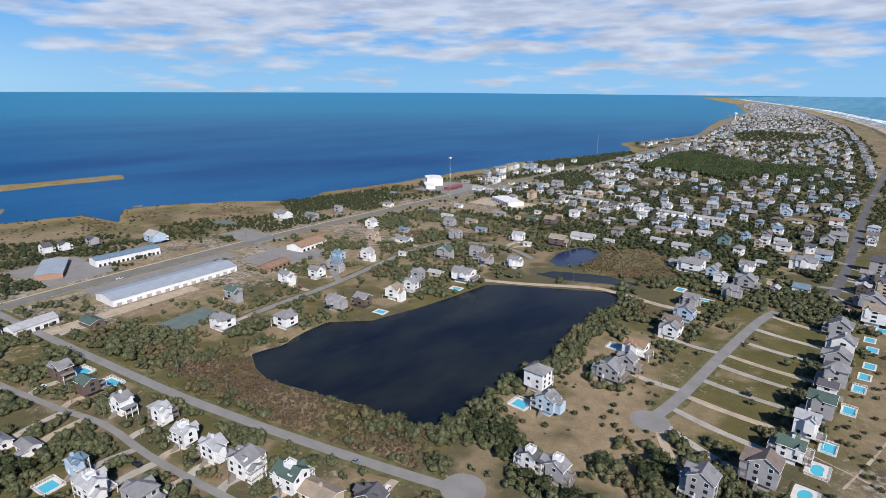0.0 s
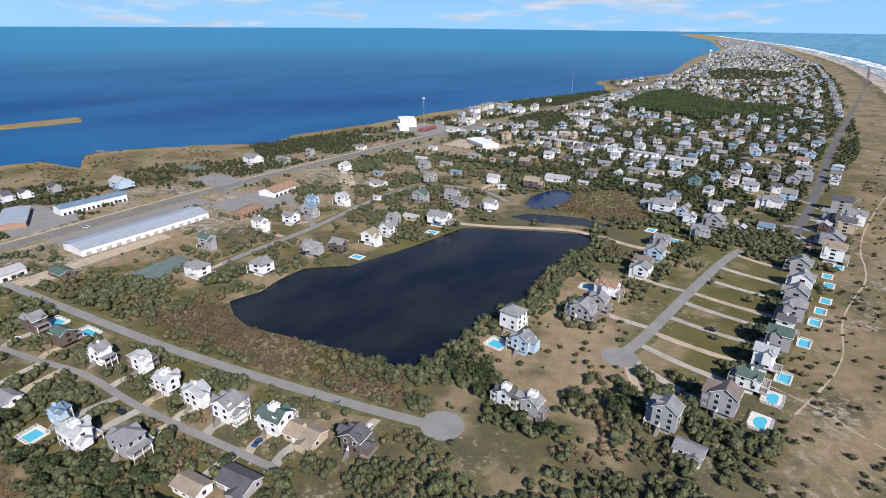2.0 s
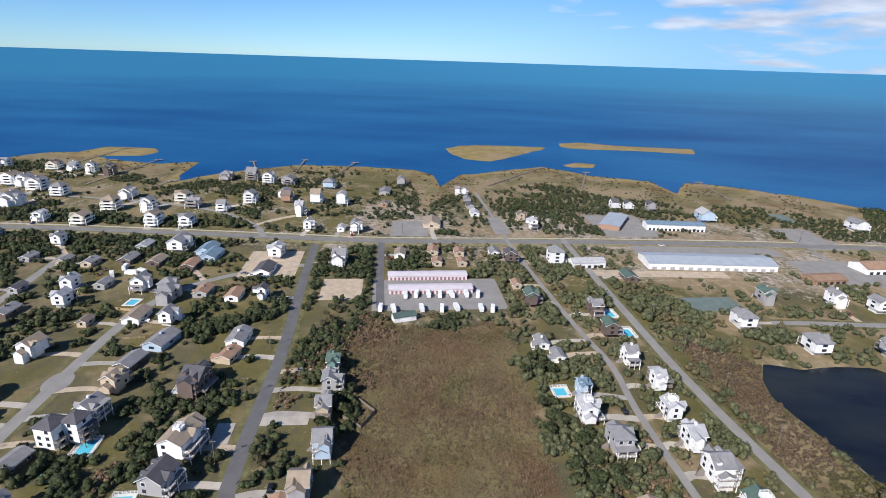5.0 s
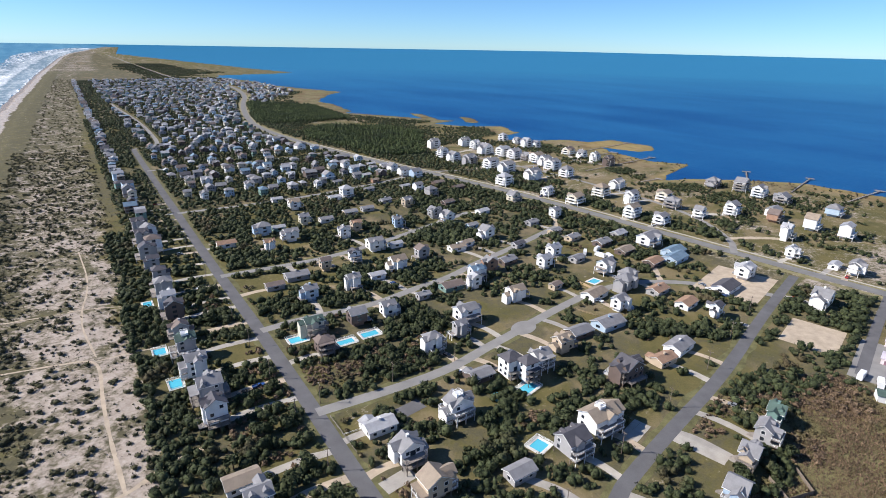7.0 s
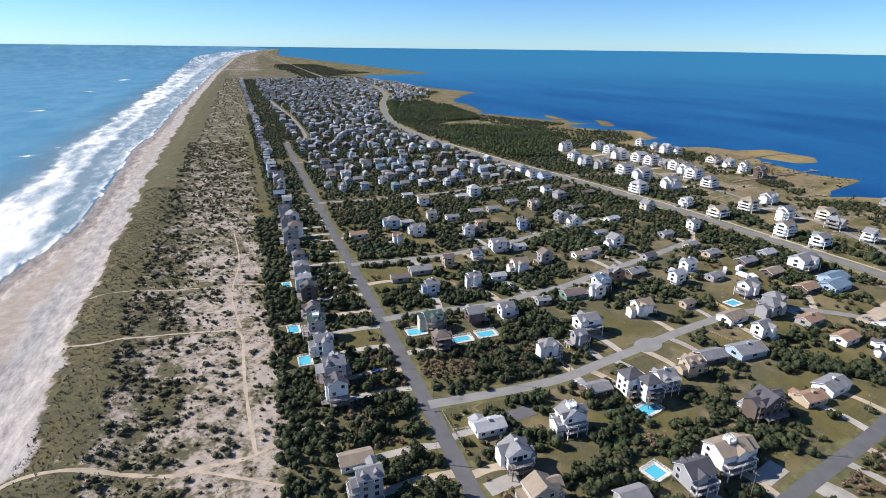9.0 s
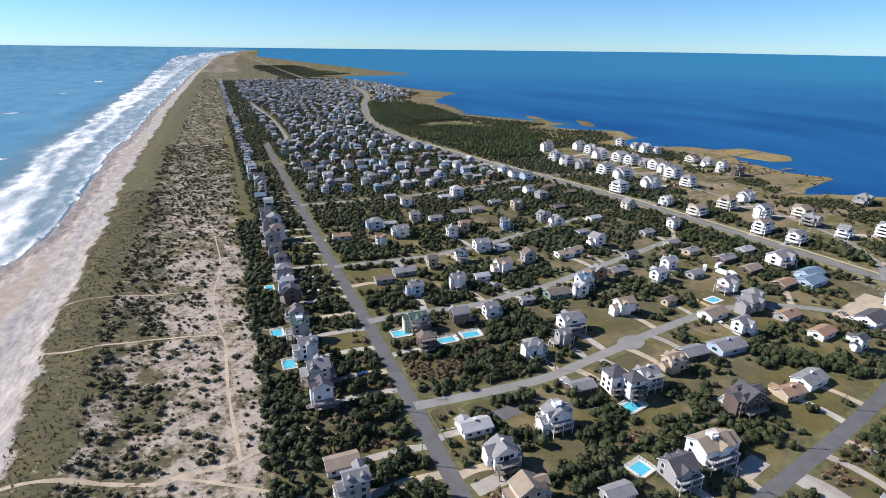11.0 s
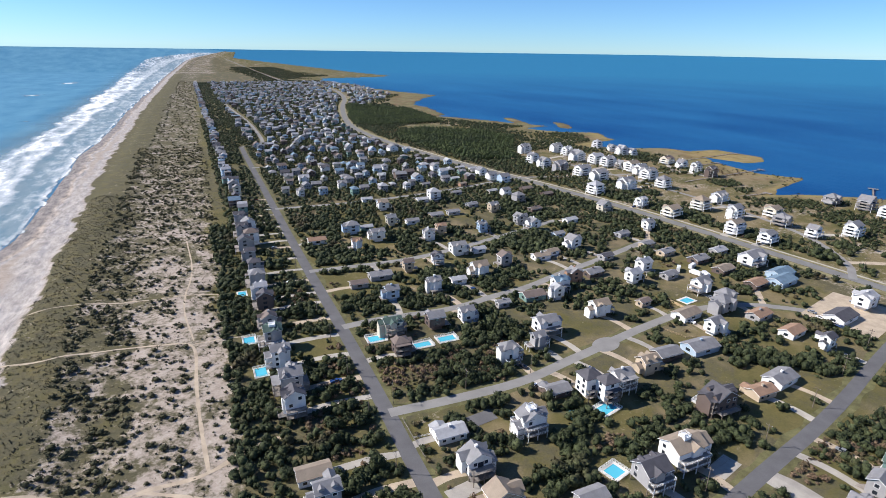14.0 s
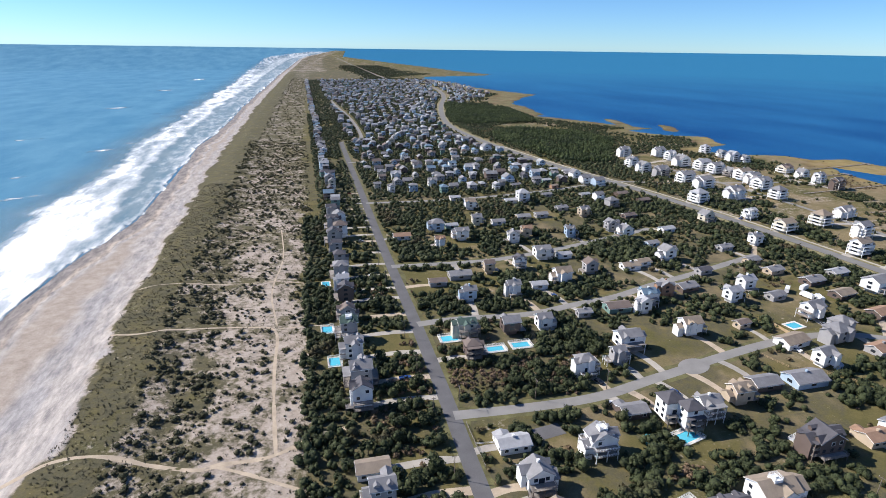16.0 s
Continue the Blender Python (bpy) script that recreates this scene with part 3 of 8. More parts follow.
# ---------------------------------------------------------------- ground, water, surf
def ground_material():
    m = bpy.data.materials.new("coastal_ground")
    m.use_nodes = True
    nt = m.node_tree
    b = nt.nodes["Principled BSDF"]
    pos = nt.nodes.new("ShaderNodeNewGeometry").outputs["Position"]
    at = nt.nodes.new("ShaderNodeAttribute")
    at.attribute_name = "zone"
    sep = nt.nodes.new("ShaderNodeSeparateColor")
    nt.links.new(at.outputs["Color"], sep.inputs[0])
    fine, mid, big = noise_node(nt, pos, 0.9, 5, 0.7), noise_node(nt, pos, 6.0, 5, 0.65), noise_node(nt, pos, 30.0, 3)

    mix_big = noise_node(nt, pos, 21.0, 6, 0.68)

    def tone(src, a, c):
        r = ramp_node(nt, ((0.33, a), (0.67, c)))
        nt.links.new(src.outputs[0], r.inputs[0])
        return r.outputs[0]

    small = noise_node(nt, pos, 2.2, 5, 0.7)

    def mask(channel, edge, soft, blend=0.12, crumb=0.0):
        v = math_node(nt, "ADD", channel, math_node(nt, "MULTIPLY", math_node(nt, "SUBTRACT", mid.outputs[0], 0.5), soft))
        if crumb:
            v = math_node(nt, "ADD", v, math_node(nt, "MULTIPLY", math_node(nt, "SUBTRACT", small.outputs[0], 0.5), crumb))
        r = ramp_node(nt, ((edge - blend, (0, 0, 0)), (edge + blend, (1, 1, 1))))
        nt.links.new(v, r.inputs[0])
        return r.outputs[0]
    scrub = mix_node(nt, 0.5, tone(fine, (0.066, 0.061, 0.037), (0.140, 0.121, 0.080)), tone(mid, (0.068, 0.068, 0.036), (0.148, 0.128, 0.078)))
    lawn = mix_node(nt, 0.6, tone(fine, (0.072, 0.064, 0.025), (0.148, 0.122, 0.054)), tone(mix_big, (0.062, 0.071, 0.022), (0.178, 0.144, 0.058)))
    sand = mix_node(nt, 0.45, tone(fine, (0.28, 0.228, 0.182), (0.48, 0.412, 0.352)), tone(mid, (0.22, 0.175, 0.137), (0.49, 0.425, 0.365)))
    marsh = mix_node(nt, 0.6, tone(fine, (0.075, 0.060, 0.033), (0.185, 0.145, 0.078)), tone(noise_node(nt, pos, 34.0, 5, 0.6), (0.060, 0.052, 0.028), (0.27, 0.215, 0.11)))
    marsh = mix_node(nt, tone(noise_node(nt, pos, 17.0, 5, 0.6), (0, 0, 0), (1, 1, 1)), marsh, tone(fine, (0.09, 0.092, 0.04), (0.25, 0.215, 0.10)))
    rusty = ramp_node(nt, ((0.50, (0, 0, 0)), (0.60, (0.75, 0.75, 0.75))))
    nt.links.new(noise_node(nt, pos, 48.0, 5, 0.62).outputs[0], rusty.inputs[0])
    marsh = mix_node(nt, rusty.outputs[0], marsh, tone(fine, (0.085, 0.052, 0.028), (0.185, 0.115, 0.055)))
    col = mix_node(nt, mask(sep.outputs[1], 0.5, 0.9, 0.12, 0.5), scrub, lawn)
    col = mix_node(nt, mask(sep.outputs[2], 0.5, 0.5), col, marsh)
    ochre = nt.nodes.new("ShaderNodeAttribute")
    ochre.attribute_name = "ochre"
    col = mix_node(nt, math_node(nt, "MULTIPLY", ochre.outputs["Fac"], 0.7), col, tone(mix_big, (0.20, 0.15, 0.055), (0.36, 0.275, 0.12)))
    col = mix_node(nt, mask(sep.outputs[0], 0.5, 0.75, 0.13, 1.1), col, sand)
    pale = ramp_node(nt, ((0.08, (0, 0, 0)), (0.38, (0.62, 0.62, 0.62))))
    nt.links.new(at.outputs["Alpha"], pale.inputs[0])
    col = mix_node(nt, pale.outputs[0], col, (0.44, 0.415, 0.395))
    damp = ramp_node(nt, ((0.45, (0, 0, 0)), (0.68, (0.8, 0.8, 0.8))))
    nt.links.new(at.outputs["Alpha"], damp.inputs[0])
    col = mix_node(nt, damp.outputs[0], col, (0.43, 0.355, 0.285))
    blue_wet = ramp_node(nt, ((0.50, (0, 0, 0)), (0.60, (0.6, 0.6, 0.6))))
    lie = nt.nodes.new("ShaderNodeMapping")
    lie.inputs["Scale"].default_value = (1.0, 0.25, 1.0)
    nt.links.new(pos, lie.inputs["Vector"])
    nt.links.new(noise_node(nt, lie.outputs[0], 13.0, 5, 0.6).outputs[0], blue_wet.inputs[0])
    col = mix_node(nt, math_node(nt, "MULTIPLY", blue_wet.outputs[0], pale.outputs[0]), col, (0.27, 0.275, 0.30))
    soaked = ramp_node(nt, ((0.74, (0, 0, 0)), (0.95, (0.85, 0.85, 0.85))))
    nt.links.new(at.outputs["Alpha"], soaked.inputs[0])
    col = mix_node(nt, soaked.outputs[0], col, (0.225, 0.205, 0.195))
    dry = nt.nodes.new("ShaderNodeAttribute")
    dry.attribute_name = "dry"
    col = mix_node(nt, dry.outputs["Fac"], col, mix_node(nt, 0.5, tone(fine, (0.20, 0.145, 0.085), (0.36, 0.275, 0.175)), tone(mid, (0.16, 0.125, 0.07), (0.37, 0.285, 0.185))))
    strand = nt.nodes.new("ShaderNodeMapping")
    strand.inputs["Scale"].default_value = (1.0, 0.30, 1.0)
    nt.links.new(pos, strand.inputs["Vector"])
    col = mix_node(nt, math_node(nt, "MULTIPLY", at.outputs["Alpha"], 2.0, True), col, mix_node(nt, 1.0, col, tone(noise_node(nt, strand.outputs[0], 4.5, 7, 0.76), (0.40, 0.41, 0.45), (1.50, 1.48, 1.45)), "MULTIPLY"))
    nt.links.new(col, b.inputs["Base Color"])
    b.inputs["Roughness"].default_value, b.inputs["Specular IOR Level"].default_value = 0.95, 0.15
    bn = nt.nodes.new("ShaderNodeBump")
    bn.inputs["Strength"].default_value, bn.inputs["Distance"].default_value = 0.6, 0.35
    nt.links.new(fine.outputs[0], bn.inputs["Height"])
    nt.links.new(bn.outputs[0], b.inputs["Normal"])
    return m


def zones(x, y):
    """Sand, lawn, marsh and wetness of the ground at places."""
    d, s, w = land(x, y), x - ocean_x(y), sound_x(y) - x
    n = fbm(x, y, 34, 21)
    grass, bush, dunes = beach_lines(y)
    rag = 10 * (n - 0.5) + 7 * (vnoise(x, y, 9, 22) - 0.5)
    sand = np.where(s < 300, 1 - smooth(grass - 2, grass + 2, s + rag), 0)
    dune = smooth(bush - 3, bush + 4, s) * (1 - smooth(150, 172, s))
    sand = np.maximum(sand, dune * (np.interp(y, (200, 330, 500, 900), (0.25, 0.23, 0.15, 0.04)) + 0.62 * fbm(x, y, 10, 31) + 0.26 * (vnoise(x, y, 5.5, 37) - 0.5) - 0.15 * (1 - smooth(dunes - 4, dunes + 6, s))) * smooth(-150, 60, y) + dune * (0.06 + 0.60 * fbm(x, y, 14, 33)) * (1 - smooth(-150, 60, y)))
    sand = np.maximum(sand, np.where((s > 40) & (s < 90) & (y > 0), 0.06 + 0.34 * fbm(x, y, 13, 38), 0))
    sand = np.maximum(sand, np.where(s > 165, 0.20 - 0.07 * (y < 0) * (x < 360) + 0.55 * (fbm(x, y, 30, 55) - 0.35) - 0.10 * smooth(40, 100, y) * (1 - smooth(330, 380, x)) + np.where(y > 150, 0.06, 0.20) * smooth(360, 400, x) * (1 - smooth(520, 560, x)), 0))
    sand = np.maximum(sand, np.where(y > 2400, (0.18 + 0.5 * fbm(x, y, 60, 57)) * smooth(2200, 3600, y) * (1 - smooth(200, 330, s)), 0))
    lawn = np.clip(0.40 + 0.75 * (fbm(x, y, 55, 41) - 0.35) + 0.35 * (fbm(x, y, 17, 43) - 0.5), 0, 1)
    lawn = lawn * (1 - 0.8 * smooth(2100, 2600, y))
    lawn = np.where((s > 40) & (s < 90), 0.06, lawn)
    lawn = np.where((s >= 90) & (s < 150), 0.1, lawn)
    lawn = np.where(x > 385, np.maximum(lawn, 0.5 + 0.2 * (y > 140)), lawn)
    for cx, cy, a, b in LAWN_PLOTS:
        lawn = np.maximum(lawn, 0.95 - 0.5 * smooth(0.7, 1.3, np.hypot((x - cx) / a, (y - cy) / b)))
    lawn = np.maximum(lawn, 0.85 * (inside(x, y, LAWNS) > 0))
    marsh = np.where(x > 450, 1 - smooth(0.72, 1.3, (w - 70 * (n - 0.5)) / marsh_width(y)), 0)
    for cx, cy, a, b, turn in ISLETS:
        marsh = np.maximum(marsh, 1.0 * (np.hypot(x - cx, y - cy) < a + 15))
    marsh = np.maximum(marsh, dune * (1 - smooth(-150, 60, y)) * (0.22 + 0.55 * fbm(x, y, 20, 66)))
    for ring in ISLE_RINGS:
        marsh = np.maximum(marsh, 1.0 * (inside(x, y, ring) > -12))
    for ring in (BROWN_FIELD, BANK, REEDS):
        marsh = np.maximum(marsh, smooth(-6, 6, inside(x, y, ring) + 8 * (n - 0.5)))
    marsh = marsh * (1 - 0.85 * smooth(1900, 2600, y))
    marsh = np.where((marsh > 0.3) & (sand > 0.9), 0, marsh)
    sand = np.where(marsh > 0.5, 0, sand)
    wet = np.where(s < 80, (1 - smooth(10, 25, s - shore(y) + 14 * (n - 0.5))) * 0.72 + 0.28 * (1 - smooth(5, 20, s - shore(y) + 10 * (n - 0.5))) + 0.40 * smooth(28, 40, s + 16 * (n - 0.5)) * (1 - smooth(grass - 3, grass + 2, s + rag)), 0)
    lawn = np.maximum(lawn, 0.9 * (inside(x, y, FIELD) > 0))
    return np.stack([sand, lawn, marsh, wet], -1)


ys = spaced((-14500, -4200, 500, 80), (-4200, -1200, 60, 10), (-1200, -480, 10, 3.0), (-480, 480, 3.0, 3.0), (480, 1300, 3.0, 10), (1300, 4200, 10, 60), (4200, 14500, 80, 500))
cols = spaced((-30, 20, 3.0, 3.0), (20, 330, 3.0, 3.0), (330, 620, 3.4, 5.0), (620, 960, 5.0, 7.0), (960, 1600, 6.0, 40))
gx = ocean_x(ys)[:, None] + cols[None]
gy = np.repeat(ys[:, None], len(cols), 1)
gm = sheet("ground", gx, ys, ground_z(gx, gy), ground_material())
attribute(gm, "zone", zones(gx, gy).reshape(-1, 4))
CULDESAC = [(150, -205), (128, -300), (96, -305), (90, -230), (60, -205), (52, -150), (110, -165), (140, -180)]
gs_ = gx - ocean_x(gy)
dry_ = np.maximum(smooth(82, 94, gs_) * (1 - smooth(150, 176, gs_)) * (1 - smooth(-120, 80, gy)) * smooth(0.25, 0.7, fbm(gx, gy, 22, 113)) * 0.8, smooth(-8, 6, inside(gx, gy, CULDESAC)) * smooth(0.25, 0.55, fbm(gx, gy, 26, 114)))
dry_ = np.maximum(dry_, 0.75 * smooth(0.52, 0.66, fbm(gx, gy, 24, 115)) * (gy < 60) * (gx > 60) * (land(gx, gy) > 4))
dry_ = np.maximum(dry_, 0.45 * smooth(0.58, 0.72, fbm(gx, gy, 20, 116)) * (gy >= 60) * (gx > 66) * (land(gx, gy) > 4))
dry_ = np.maximum(dry_, 0.8 * smooth(0.44, 0.60, fbm(gx, gy, 19, 118)) * (gy < -95) * (gy > -640) * (gx > 265) * (gx < 560))
dry_ = np.maximum(dry_, 0.5 * smooth(0.42, 0.60, fbm(gx, gy, 22, 120)) * (gy > 215) * (gy < 720) * smooth(380, 396, gx) * (land(gx, gy) > 22))
dry_ = np.maximum(dry_, 0.35 * smooth(0.50, 0.66, fbm(gx, gy, 17, 121)) * (gy > 95) * (gy < 330) * (gx > 160) * (gx < 385))
inland_ = sound_x(gy) - gx
dry_ = np.maximum(dry_, 0.85 * smooth(55, 85, inland_) * (1 - smooth(115, 150, inland_)) * smooth(0.35, 0.6, fbm(gx, gy, 40, 119)) * (gy < 130) * (gy > -380))
attribute(gm, "ochre", (np.maximum(1.0 * (gx > 780), smooth(40, 8, inland_ + 26 * (fbm(gx, gy, 20, 117) - 0.5)) * (inland_ < 60)) * (gx > 440) * (gy < 900)).ravel())
attribute(gm, "dry", (dry_ * (inside(gx, gy, BROWN_FIELD) < 0) * (inside(gx, gy, REEDS) < 0)).ravel())
ground = tagged(new("ground", gm), "flat sandy barrier island with scrub, lawns and marsh", "ground", kind="structure")

wys = spaced((-24000, -4200, 900, 90), (-4200, 4200, 70, 70), (4200, 24000, 90, 900))
wxs = spaced((-24000, -4200, 900, 90), (-4200, 4200, 70, 70), (4200, 24000, 90, 900))
wx = np.repeat(wxs[None], len(wys), 0)
wy = np.repeat(wys[:, None], len(wxs), 1)
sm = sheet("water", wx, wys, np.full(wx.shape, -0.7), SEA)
# grows with distance from the origin; drives the painted sky reflection
attribute(sm, "horizon_sheen", smooth(700, 4200, np.hypot(wx, wy)).ravel())
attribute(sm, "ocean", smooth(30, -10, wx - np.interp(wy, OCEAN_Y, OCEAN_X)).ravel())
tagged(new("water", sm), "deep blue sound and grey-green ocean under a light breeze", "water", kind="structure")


def ring_sheet(name, ring, z, material, label):
    cx, cy = sum(p[0] for p in ring) / len(ring), sum(p[1] for p in ring) / len(ring)
    s = Solid()
    s.add([(cx + (x - cx) * 1.12, cy + (y - cy) * 1.12, z) for x, y in ring], [tuple(range(len(ring)))])
    ob = part(name, s, material)
    if ob.data.polygons[0].normal.z < 0:
        ob.data.flip_normals()
    return tagged(ob, label, "water", kind="structure")


ring_sheet("pond_water", LAKE, -0.66, POND, "still dark pond water behind the dunes")
ring_sheet("mere_water", MERE, -0.66, MERE_WATER, "small blue marsh pool")
ring_sheet("ditch_water", DITCH, -0.66, POND, "narrow dark water channel beside the causeway")


def surf_material():
    m = bpy.data.materials.new("breaking_surf")
    m.use_nodes = True
    nt = m.node_tree
    b = nt.nodes["Principled BSDF"]
    b.inputs["Base Color"].default_value, b.inputs["Roughness"].default_value = (0.80, 0.82, 0.83, 1), 0.7
    pos = nt.nodes.new("ShaderNodeNewGeometry").outputs["Position"]
    mp = nt.nodes.new("ShaderNodeMapping")
    mp.inputs["Scale"].default_value = (1.0, 0.3, 1.0)
    nt.links.new(pos, mp.inputs["Vector"])
    n = noise_node(nt, mp.outputs[0], 12.0, 7, 0.68)
    n2 = noise_node(nt, mp.outputs[0], 75.0, 3, 0.5)
    at = nt.nodes.new("ShaderNodeAttribute")
    at.attribute_name = "foam"
    v = math_node(nt, "ADD", at.outputs["Fac"], math_node(nt, "ADD", math_node(nt, "MULTIPLY", n.outputs[0], 1.7), math_node(nt, "MULTIPLY", n2.outputs[0], 1.0)))
    r = ramp_node(nt, ((0.42, (0, 0, 0)), (0.66, (1, 1, 1))))
    nt.links.new(math_node(nt, "MULTIPLY", v, 0.36), r.inputs[0])
    murk = nt.nodes.new("ShaderNodeAttribute")
    murk.attribute_name = "murk"
    cloudy = ramp_node(nt, ((0.3, (0.10, 0.205, 0.27)), (0.7, (0.245, 0.315, 0.345))))
    nt.links.new(noise_node(nt, mp.outputs[0], 16.0, 6, 0.65).outputs[0], cloudy.inputs[0])
    nt.links.new(mix_node(nt, r.outputs[0], cloudy.outputs[0], (0.80, 0.82, 0.83)), b.inputs["Base Color"])
    t = nt.nodes.new("ShaderNodeBsdfTransparent")
    mx = nt.nodes.new("ShaderNodeMixShader")
    nt.links.new(math_node(nt, "MAXIMUM", r.outputs[0], murk.outputs["Fac"]), mx.inputs[0])
    nt.links.new(t.outputs[0], mx.inputs[1])
    nt.links.new(b.outputs[0], mx.inputs[2])
    nt.links.new(mx.outputs[0], nt.nodes["Material Output"].inputs["Surface"])
    return m


WHITECAPS = [(-396, 1440, 34, 22), (-400, 980, 28, 9), (-262, 602, 26, 9), (-293, 1304, 16, 14), (-405, 1963, 40, 40), (-396, 2536, 40, 60), (-243, 925, 10, 12), (-262, 866, 24, 12), (-300, 700, 14, 8)]
fys = spaced((-12000, -4200, 400, 60), (-4200, -1000, 60, 20), (-1000, 100, 20, 5), (100, 900, 4, 9), (900, 4200, 12, 60), (4200, 12000, 60, 400))
fv = np.linspace(0, 1, 84)
span_ = np.interp(fys, (0, 500, 7000), (190, 320, 520))
fx = ocean_x(fys)[:, None] + 24 - span_[:, None] * fv[None]
fy = np.repeat(fys[:, None], len(fv), 1)
sea_s = fx - ocean_x(fys)[:, None]  # metres in from the base line; negative out at sea
wob_ = 24 * (fbm(fy, fx * 0.5, 60, 61) - 0.5) + 9 * (fbm(fy, fx, 16, 64) - 0.5)
outer = np.interp(fys, (-3000, -600, 460, 558, 642, 864, 1096, 1434, 2578, 7000), (-110, -70, -70, -84, -70, -84, -90, -96, -140, -390))[:, None]
inner = np.interp(fys, (-3000, -600, 300, 420, 500, 632, 754, 1019, 1568, 2386, 5000), (-40, -20, -14, -10, -9, -15, -29, -34, -45, -44, -74))[:, None]
band = smooth(outer - 10, outer + 16, sea_s + wob_) * (1 - smooth(inner - 9, inner + 7, sea_s + 0.8 * wob_))
edge = sea_s - shore(fys)[:, None] + 10 * (fbm(fy, 0 * fy, 34, 66) - 0.5) + 5 * (fbm(fy, 0 * fy, 9, 67) - 0.5)
wash = (1 - smooth(-3, 3, edge)) * smooth(inner - 6, inner + 10, sea_s)
trough = np.exp(-((sea_s - (0.45 * outer + 0.55 * inner) + wob_) / 9) ** 2) * smooth(0.45, 0.62, fbm(fy, fx, 80, 68))
foam = -0.62 + (1.05 - 0.25 * smooth(1500, 4000, fys))[:, None] * band - 0.42 * trough + 0.62 * np.exp(-((edge + 1.5) / 3.2) ** 2) + 0.52 * wash + 0.42 * np.exp(-((sea_s - outer + 16 + wob_ * 1.4) / 9) ** 2) * smooth(0.5, 0.62, fbm(fy, fx, 55, 69))
for cx, cy, la, lb in WHITECAPS:
    foam = np.maximum(foam, 0.6 - 1.0 * np.hypot((fx - cx) / la, (fy - cy - 0.5 * (fx - cx)) / lb))
foam = np.where(edge > 4, -1.5, foam)
fm = sheet("surf", fx, fys, -0.45 + 0.9 * band + np.clip(0.14 * edge, 0, 0.6), surf_material())
attribute(fm, "foam", foam.ravel())
attribute(fm, "murk", (0.85 * smooth(outer - 60, inner, sea_s + wob_) * (1 - smooth(-3, 1, edge))).ravel())
tagged(new("surf", fm), "white foam of waves breaking along the beach", "surf", kind="stuff")


# ---------------------------------------------------------------- roads and yards
def ribbon(line, half, lift=0.06, step=4.0, wobble=0.0):
    """A strip of even width along a line, rounded at its corners, lying on the ground."""
    pts = [Vector(p) for p in line]
    for _ in range(2):
        cut = [pts[0]]
        for a, b in zip(pts, pts[1:]):
            cut += [a.lerp(b, 0.25), a.lerp(b, 0.75)]
        pts = cut + [pts[-1]]
    fine = []
    for a, b in zip(pts, pts[1:]):
        n = max(1, int((b - a).length / step))
        fine += [a.lerp(b, i / n) for i in range(n)]
    fine.append(pts[-1])
    s, left, right = Solid(), [], []
    for i, p in enumerate(fine):
        q = fine[min(i + 1, len(fine) - 1)] - fine[max(i - 1, 0)]
        nrm = Vector((-q.y, q.x)).normalized()
        k = half * (1 + wobble * (noise.noise((p.x * 0.09, p.y * 0.09, 3.0))))
        left.append(p + nrm * k), right.append(p - nrm * k)
    allp = np.array([(p.x, p.y) for p in left + right])
    z = np.maximum(ground_z(allp[:, 0], allp[:, 1]), -0.15) + lift
    X, Y, Z = far(allp[:, 0], allp[:, 1], z)
    n = len(fine)
    s.add(list(zip(X, Y, Z)), [(i, n + i, n + i + 1, i + 1) for i in range(n - 1)])
    return s


for rank, (name, half, surface, line) in enumerate(ROADS):
    tagged(part(name, ribbon(line, half, 0.06 + 0.004 * rank), surface), "two-lane asphalt road with sandy verges" if surface is not SANDPATH else "narrow sandy causeway track", "road", kind="structure")
VERGE = mat("dry_verge_grass", (0.25, 0.22, 0.11), 0.3, 6.0, 0.5, 0.95)
for off in (-8.5, 8.5):
    line = [(x + off, y) for x, y in ROADS[9][3][3:23]]
    tagged(part("verge", ribbon(line, 2.6, 0.03, wobble=0.5), VERGE), "dry grass verge beside the highway", "verge", kind="structure")
GREENVERGE = mat("mown_green_verge", (0.14, 0.132, 0.058), 0.4, 5.0, 0.5, 0.95)
for rank, (name, half, surface, line) in enumerate(ROADS):
    if name in ("ocean_drive", "bend_street", "second_street", "third_street", "west_street", "pond_road", "west_loop", "lawn_road"):
        tagged(part("verge", ribbon(line, half + 2.3, 0.012 + 0.004 * rank, wobble=0.35), GREENVERGE), "mown yellow-green grass verge along a street", "verge", kind="structure")
PALE = mat("pale_cycle_path", (0.46, 0.43, 0.37), 0.15, 4.0, 0.4, 0.9)
tagged(part("cycle_path", ribbon([(x + 9.5, y) for x, y in ROADS[9][3][5:18]], 1.1, 0.05), PALE), "narrow pale path beside the highway", "path", kind="structure")
for name, x, y, a, b, turn, surface, round_ in PADS:
    s = Solid()
    n = 28 if round_ else 4
    c = [(a * math.cos(2 * math.pi * i / n), b * math.sin(2 * math.pi * i / n)) for i in range(n)] if round_ else [(-a, -b), (a, -b), (a, b), (-a, b)]
    s.add([(u, v, 0.09) for u, v in c], [tuple(range(n))])
    tagged(part(name, s, surface, at=pose(x, y, 0, 0, 0, turn)), {"tennis_court": "worn green tennis court", "sand_lot": "bare mown sandy lot", "concrete_drive": "broad pale concrete drive"}.get(name, "grey paved yard"), "paving", kind="structure")
VERGE = mat("mown_dry_verge", (0.25, 0.225, 0.155), 0.2, 6.0, 0.5, 0.95)
tagged(part("verge", ribbon([q for q in ROADS[9][3] if q[1] > 500], 7.0, 0.042), VERGE), "wide pale mown verge on both sides of the highway", "verge", kind="structure")


# ---------------------------------------------------------------- houses
MESHES = {}


